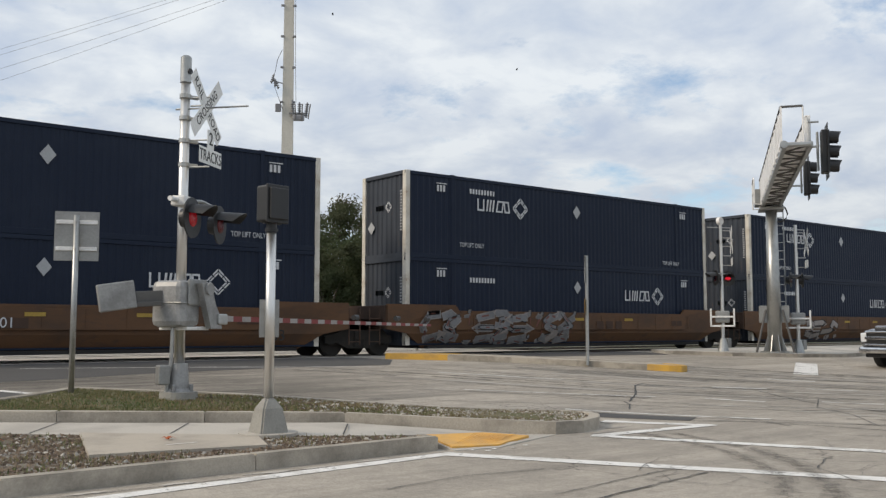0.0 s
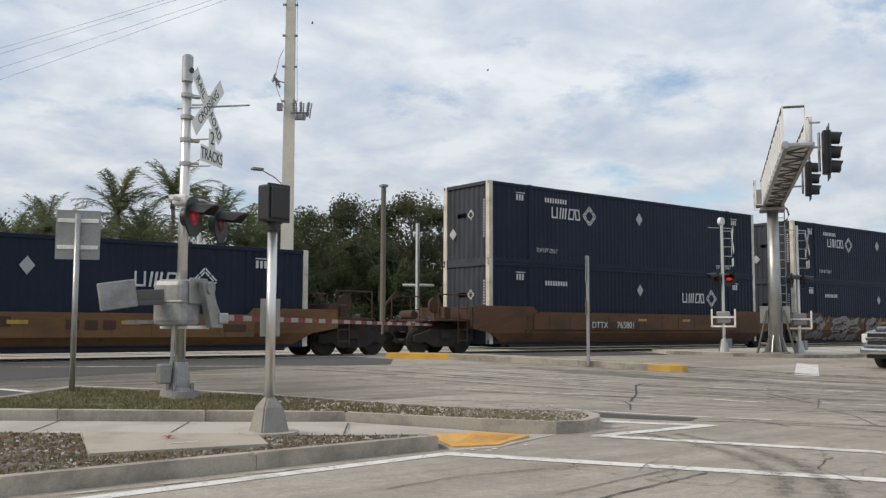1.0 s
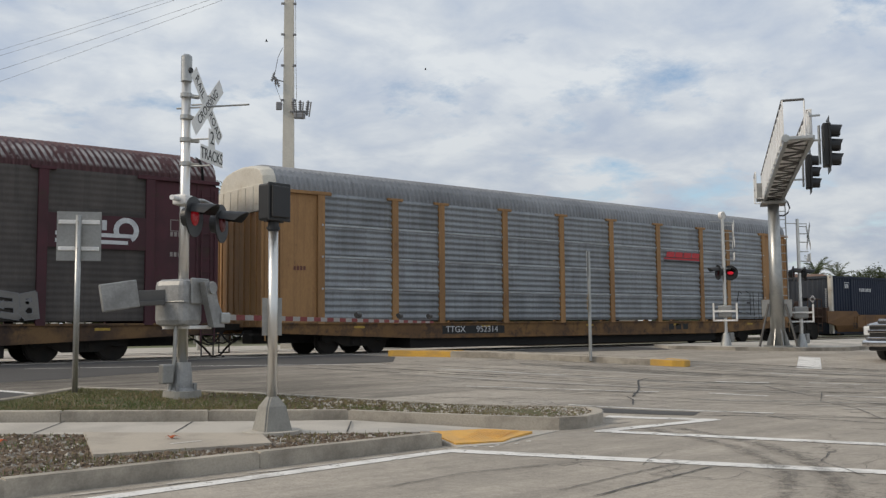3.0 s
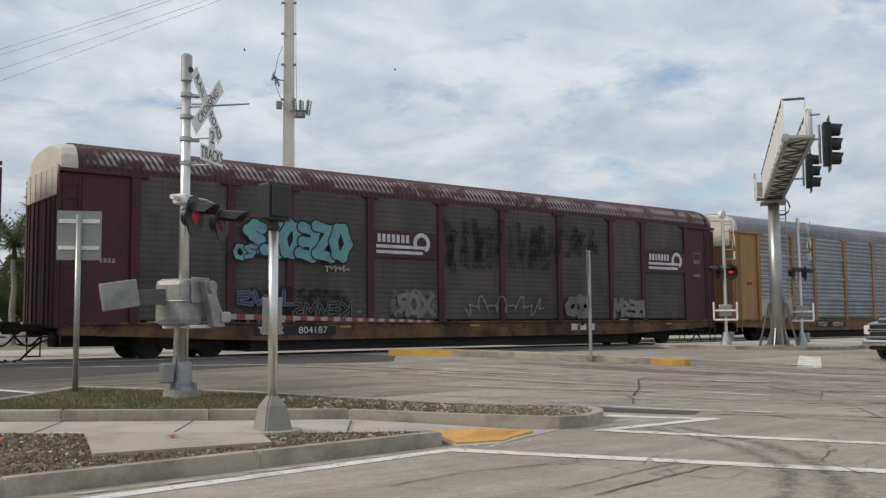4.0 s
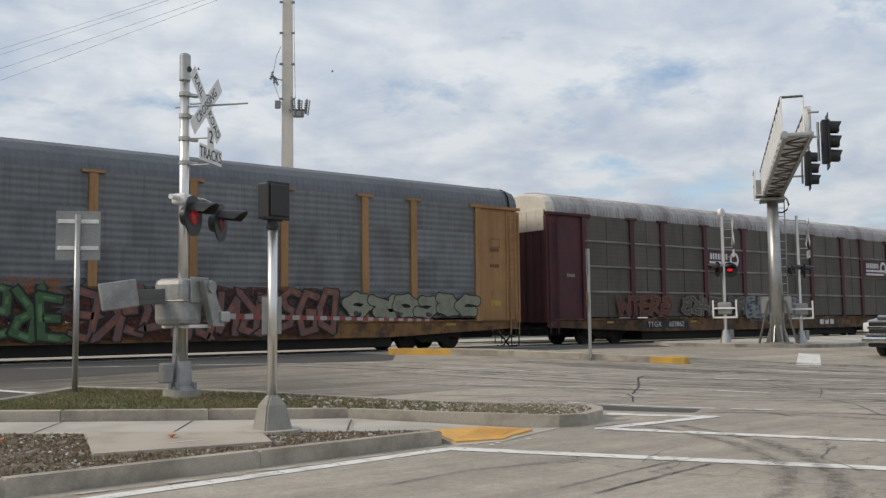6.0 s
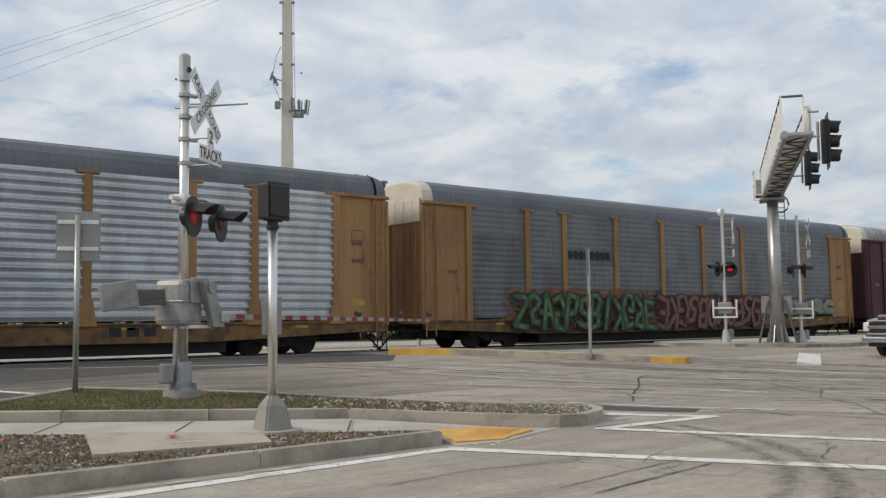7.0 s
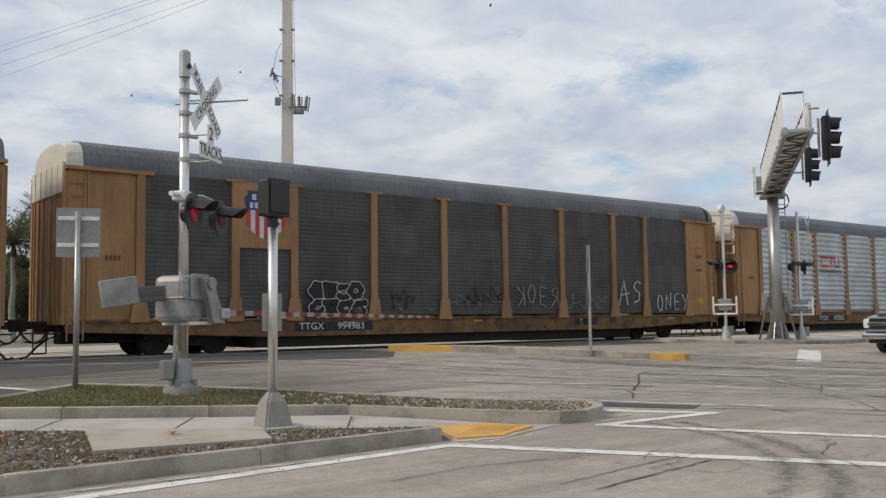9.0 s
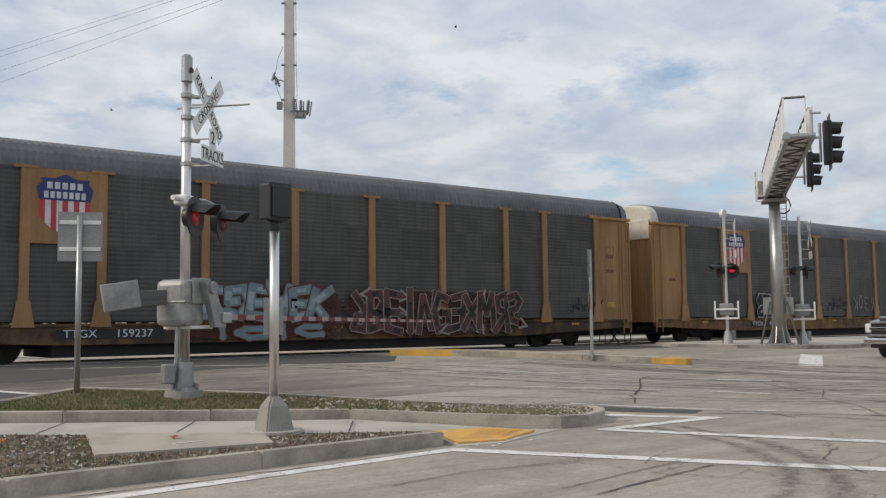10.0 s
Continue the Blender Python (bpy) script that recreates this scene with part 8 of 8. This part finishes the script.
def boundary_wall():
    a, b = polar(-160, 58), polar(330, 62)
    A, B = Vector(a), Vector(b)
    n = 8
    root = thing("boundary_wall", "low whitish stucco boundary wall beyond the tracks", "wall")
    for i in range(n):
        p, q = A.lerp(B, i / n), A.lerp(B, (i + 1) / n)
        d = q - p
        ang = math.degrees(math.atan2(d.y, d.x))
        part("wall_section", boxed(0.0, d.length - 0.02, -0.1, 0.1, 0, 1.15), M["wall_white"], root, m=pose(p.x, p.y, 0.4, 0, 0, ang))
        part("pillar", boxed(-0.18, 0.18, -0.18, 0.18, 0, 1.35, bevel=0.02), M["wall_white"], root, m=pose(p.x, p.y, 0.4, 0, 0, ang))


boundary_wall()

# ---- ground cover on the bed and the island ----


def inside(p, poly):
    hit = False
    for i in range(len(poly)):
        (x0, y0), (x1, y1) = poly[i - 1][:2], poly[i][:2]
        if (y0 > p[1]) != (y1 > p[1]) and p[0] < (x1 - x0) * (p[1] - y0) / (y1 - y0) + x0:
            hit = not hit
    return hit


BED = [(-1, 8.32), (1.97, 8.36), (6.45, 8.57), (6.4, 8.8), (5.4, 9.58), (3.46, 10.9), (2.75, 11.4), (-1, 14.0)]
SLAB = [(3.5, 11.0), (2.95, 9.15), (4.8, 8.82), (5.1, 9.8)]
ISLE = [tuple(p) for p in inset(ISLAND, 0.17)]


def scatter(name, label, category, key, poly, count, kind_of, seed, height, allow, size):
    r = random.Random(seed)
    verts, faces = [], []
    lo, hi = (min(p[0] for p in poly), min(p[1] for p in poly)), (max(p[0] for p in poly), max(p[1] for p in poly))
    made = 0
    while made < count:
        x, y = r.uniform(lo[0], hi[0]), r.uniform(lo[1], hi[1])
        made += 1
        if not inside((x, y), poly) or not allow(x, y, r):
            continue
        z = ground_z(y) + height(x, y)
        s = r.uniform(*size)
        k = len(verts)
        a = r.uniform(0, 6.28)
        c, sn = math.cos(a), math.sin(a)
        if kind_of == "blade":
            dx, dy = r.uniform(-0.5, 0.5) * s, r.uniform(-0.5, 0.5) * s
            w = 0.006 + s * 0.05
            verts += [(x - w * c, y - w * sn, z - 0.004), (x + w * c, y + w * sn, z - 0.004), (x + dx, y + dy, z + s)]
            faces.append((k, k + 1, k + 2))
        else:
            h = s * r.uniform(0.25, 0.7)
            l2 = s * r.uniform(0.5, 1.0)
            t = r.uniform(-0.3, 0.3) * s
            q = [(s, 0, -0.003), (0, l2, -0.003), (-s, 0, -0.003), (0, -l2, -0.003), (s * 0.5, l2 * 0.3, h + t), (-s * 0.5, -l2 * 0.2, h - t)]
            verts += [(x + u * c - v * sn, y + u * sn + v * c, z + ww) for u, v, ww in q]
            faces += [(k, k + 1, k + 4), (k + 1, k + 2, k + 5), (k + 1, k + 5, k + 4), (k + 2, k + 3, k + 5), (k + 3, k, k + 4), (k + 3, k + 4, k + 5)]
    return tagged(new(name, from_arrays(name, verts, faces, M[key])), label, category, kind="stuff")


def bed_h(x, y):
    return 0.125


def isle_h(x, y):
    return island_top(x, y) - 0.02


def off_slab(x, y, r):
    return not inside((x, y), SLAB) and (x - 5.24) ** 2 + (y - 9.84) ** 2 > 0.12


def clump(x, y, f=2.1):
    return noise.noise(Vector((x * f, y * f, 3.3)))


scatter("bark_chips", "brown bark chips and dead leaves in the bed", "mulch", "chip", BED, 16000, "stone", 1, bed_h, off_slab, (0.012, 0.04))
scatter("shell_stones", "pale broken shells and stones in the bed", "stones", "stone", BED, 5500, "stone", 2, bed_h, lambda x, y, r: off_slab(x, y, r) and clump(x, y) > r.uniform(-0.5, 0.5), (0.012, 0.04))
scatter("weeds", "sparse weeds and dry grass in the bed", "grass", "dry_grass", BED, 15000, "blade", 3, bed_h, lambda x, y, r: off_slab(x, y, r) and clump(x, y, 1.3) > r.uniform(-0.1, 0.5), (0.02, 0.06))
scatter("weeds_green", "sparse green weeds in the bed", "grass", "grass", BED, 13000, "blade", 4, bed_h, lambda x, y, r: off_slab(x, y, r) and (clump(x + 9, y, 1.5) > r.uniform(0.05, 0.5) or (x < 3.5 and y > 10.5 and r.random() < 0.22)), (0.02, 0.06))
scatter("grass", "patchy green grass on the island", "grass", "grass", ISLE, 90000, "blade", 5, isle_h, lambda x, y, r: x < 7.2 + 1.2 * clump(x, y) and clump(x, y, 3.1) > -0.35 and r.random() < 1.2 - 0.155 * x, (0.012, 0.034))
scatter("dry_grass", "dry grass on the island", "grass", "dry_grass", ISLE, 60000, "blade", 6, isle_h, lambda x, y, r: clump(x, y, 1.2) > r.uniform(-0.6, 0.5), (0.015, 0.04))
scatter("island_stones", "pale shells and stones on the island", "stones", "stone", ISLE, 14000, "stone", 7, isle_h, lambda x, y, r: x > 6.2 and r.random() < 0.3 * (x - 6.2), (0.015, 0.045))
scatter("island_chips", "brown chips on the island", "mulch", "chip", ISLE, 12000, "stone", 8, isle_h, lambda x, y, r: x > 5.0 and r.random() < 0.25 * (x - 5.0), (0.015, 0.04))
for lx, ly in ((4.05, 9.85), (2.3, 10.9), (2.5, 10.6)):
    bm = bmesh.new()
    for k in range(4):
        a = k * 1.6 + lx
        v = [bm.verts.new((lx + d * math.cos(a + w), ly + d * math.sin(a + w), gz(lx, ly, 0.158) + h)) for d, w, h in ((0, 0, 0.0), (0.05, 0.5, 0.03), (0.09, 0, 0.012), (0.05, -0.5, 0.035))]
        bm.faces.new(v)
    solid("dry_leaf", bm, M["orange_leaf"], "curled orange dry leaf on the ground", "leaf", "dry leaves")

# ---- birds ----
BIRDS = []


def bird(px0, py0, px1, py1, depth, span):
    ob = thing("bird", "small dark bird gliding across the sky", "bird", "birds")
    bm = bmesh.new()
    bmesh.ops.create_uvsphere(bm, u_segments=8, v_segments=6, radius=0.05 * span)
    for v in bm.verts:
        v.co.x *= 3.2
    part("body", bm, M["bird"], ob)
    for s in (-1, 1):
        bm = bmesh.new()
        prism(bm, [(-0.08 * span, 0), (0.1 * span, 0), (0.05 * span, s * 0.3 * span), (-0.12 * span, s * 0.5 * span)], "z", -0.01 * span, 0.01 * span)
        part("wing", bm, M["bird"], ob, m=pose(0, 0, 0, s * 18, 0, 0))

    def place(px, py):
        x, y = polar(px, depth)
        return x, y, 1.35 + (582 - py) / 1663 * depth
    BIRDS.append((ob, place(px0, py0), place(px1, py1)))


bird(917, 116, 365, 134, 70, 0.55)
bird(584, 14, 185, 190, 60, 0.55)
bird(1470, -260, 806, 46, 55, 0.55)


def motions():
    """The train runs by at an even speed; birds cross the sky."""
    for ob, s, y, z in CARS:
        walk(ob, [(t, pose(s + SPEED * t, y, z)) for t in (0.0, 2.0, 4.0, 6.0, 8.0, 10.0)])
    for ob, a, b in BIRDS:
        heading = math.degrees(math.atan2(b[1] - a[1], b[0] - a[0]))
        walk(ob, [(t, pose(*(a[i] + (b[i] - a[i]) * t / 10 for i in range(3)), 0, 8 * math.sin(t * 5), heading)) for t in (0.0, 2.0, 4.0, 6.0, 8.0, 10.0)])


motions()
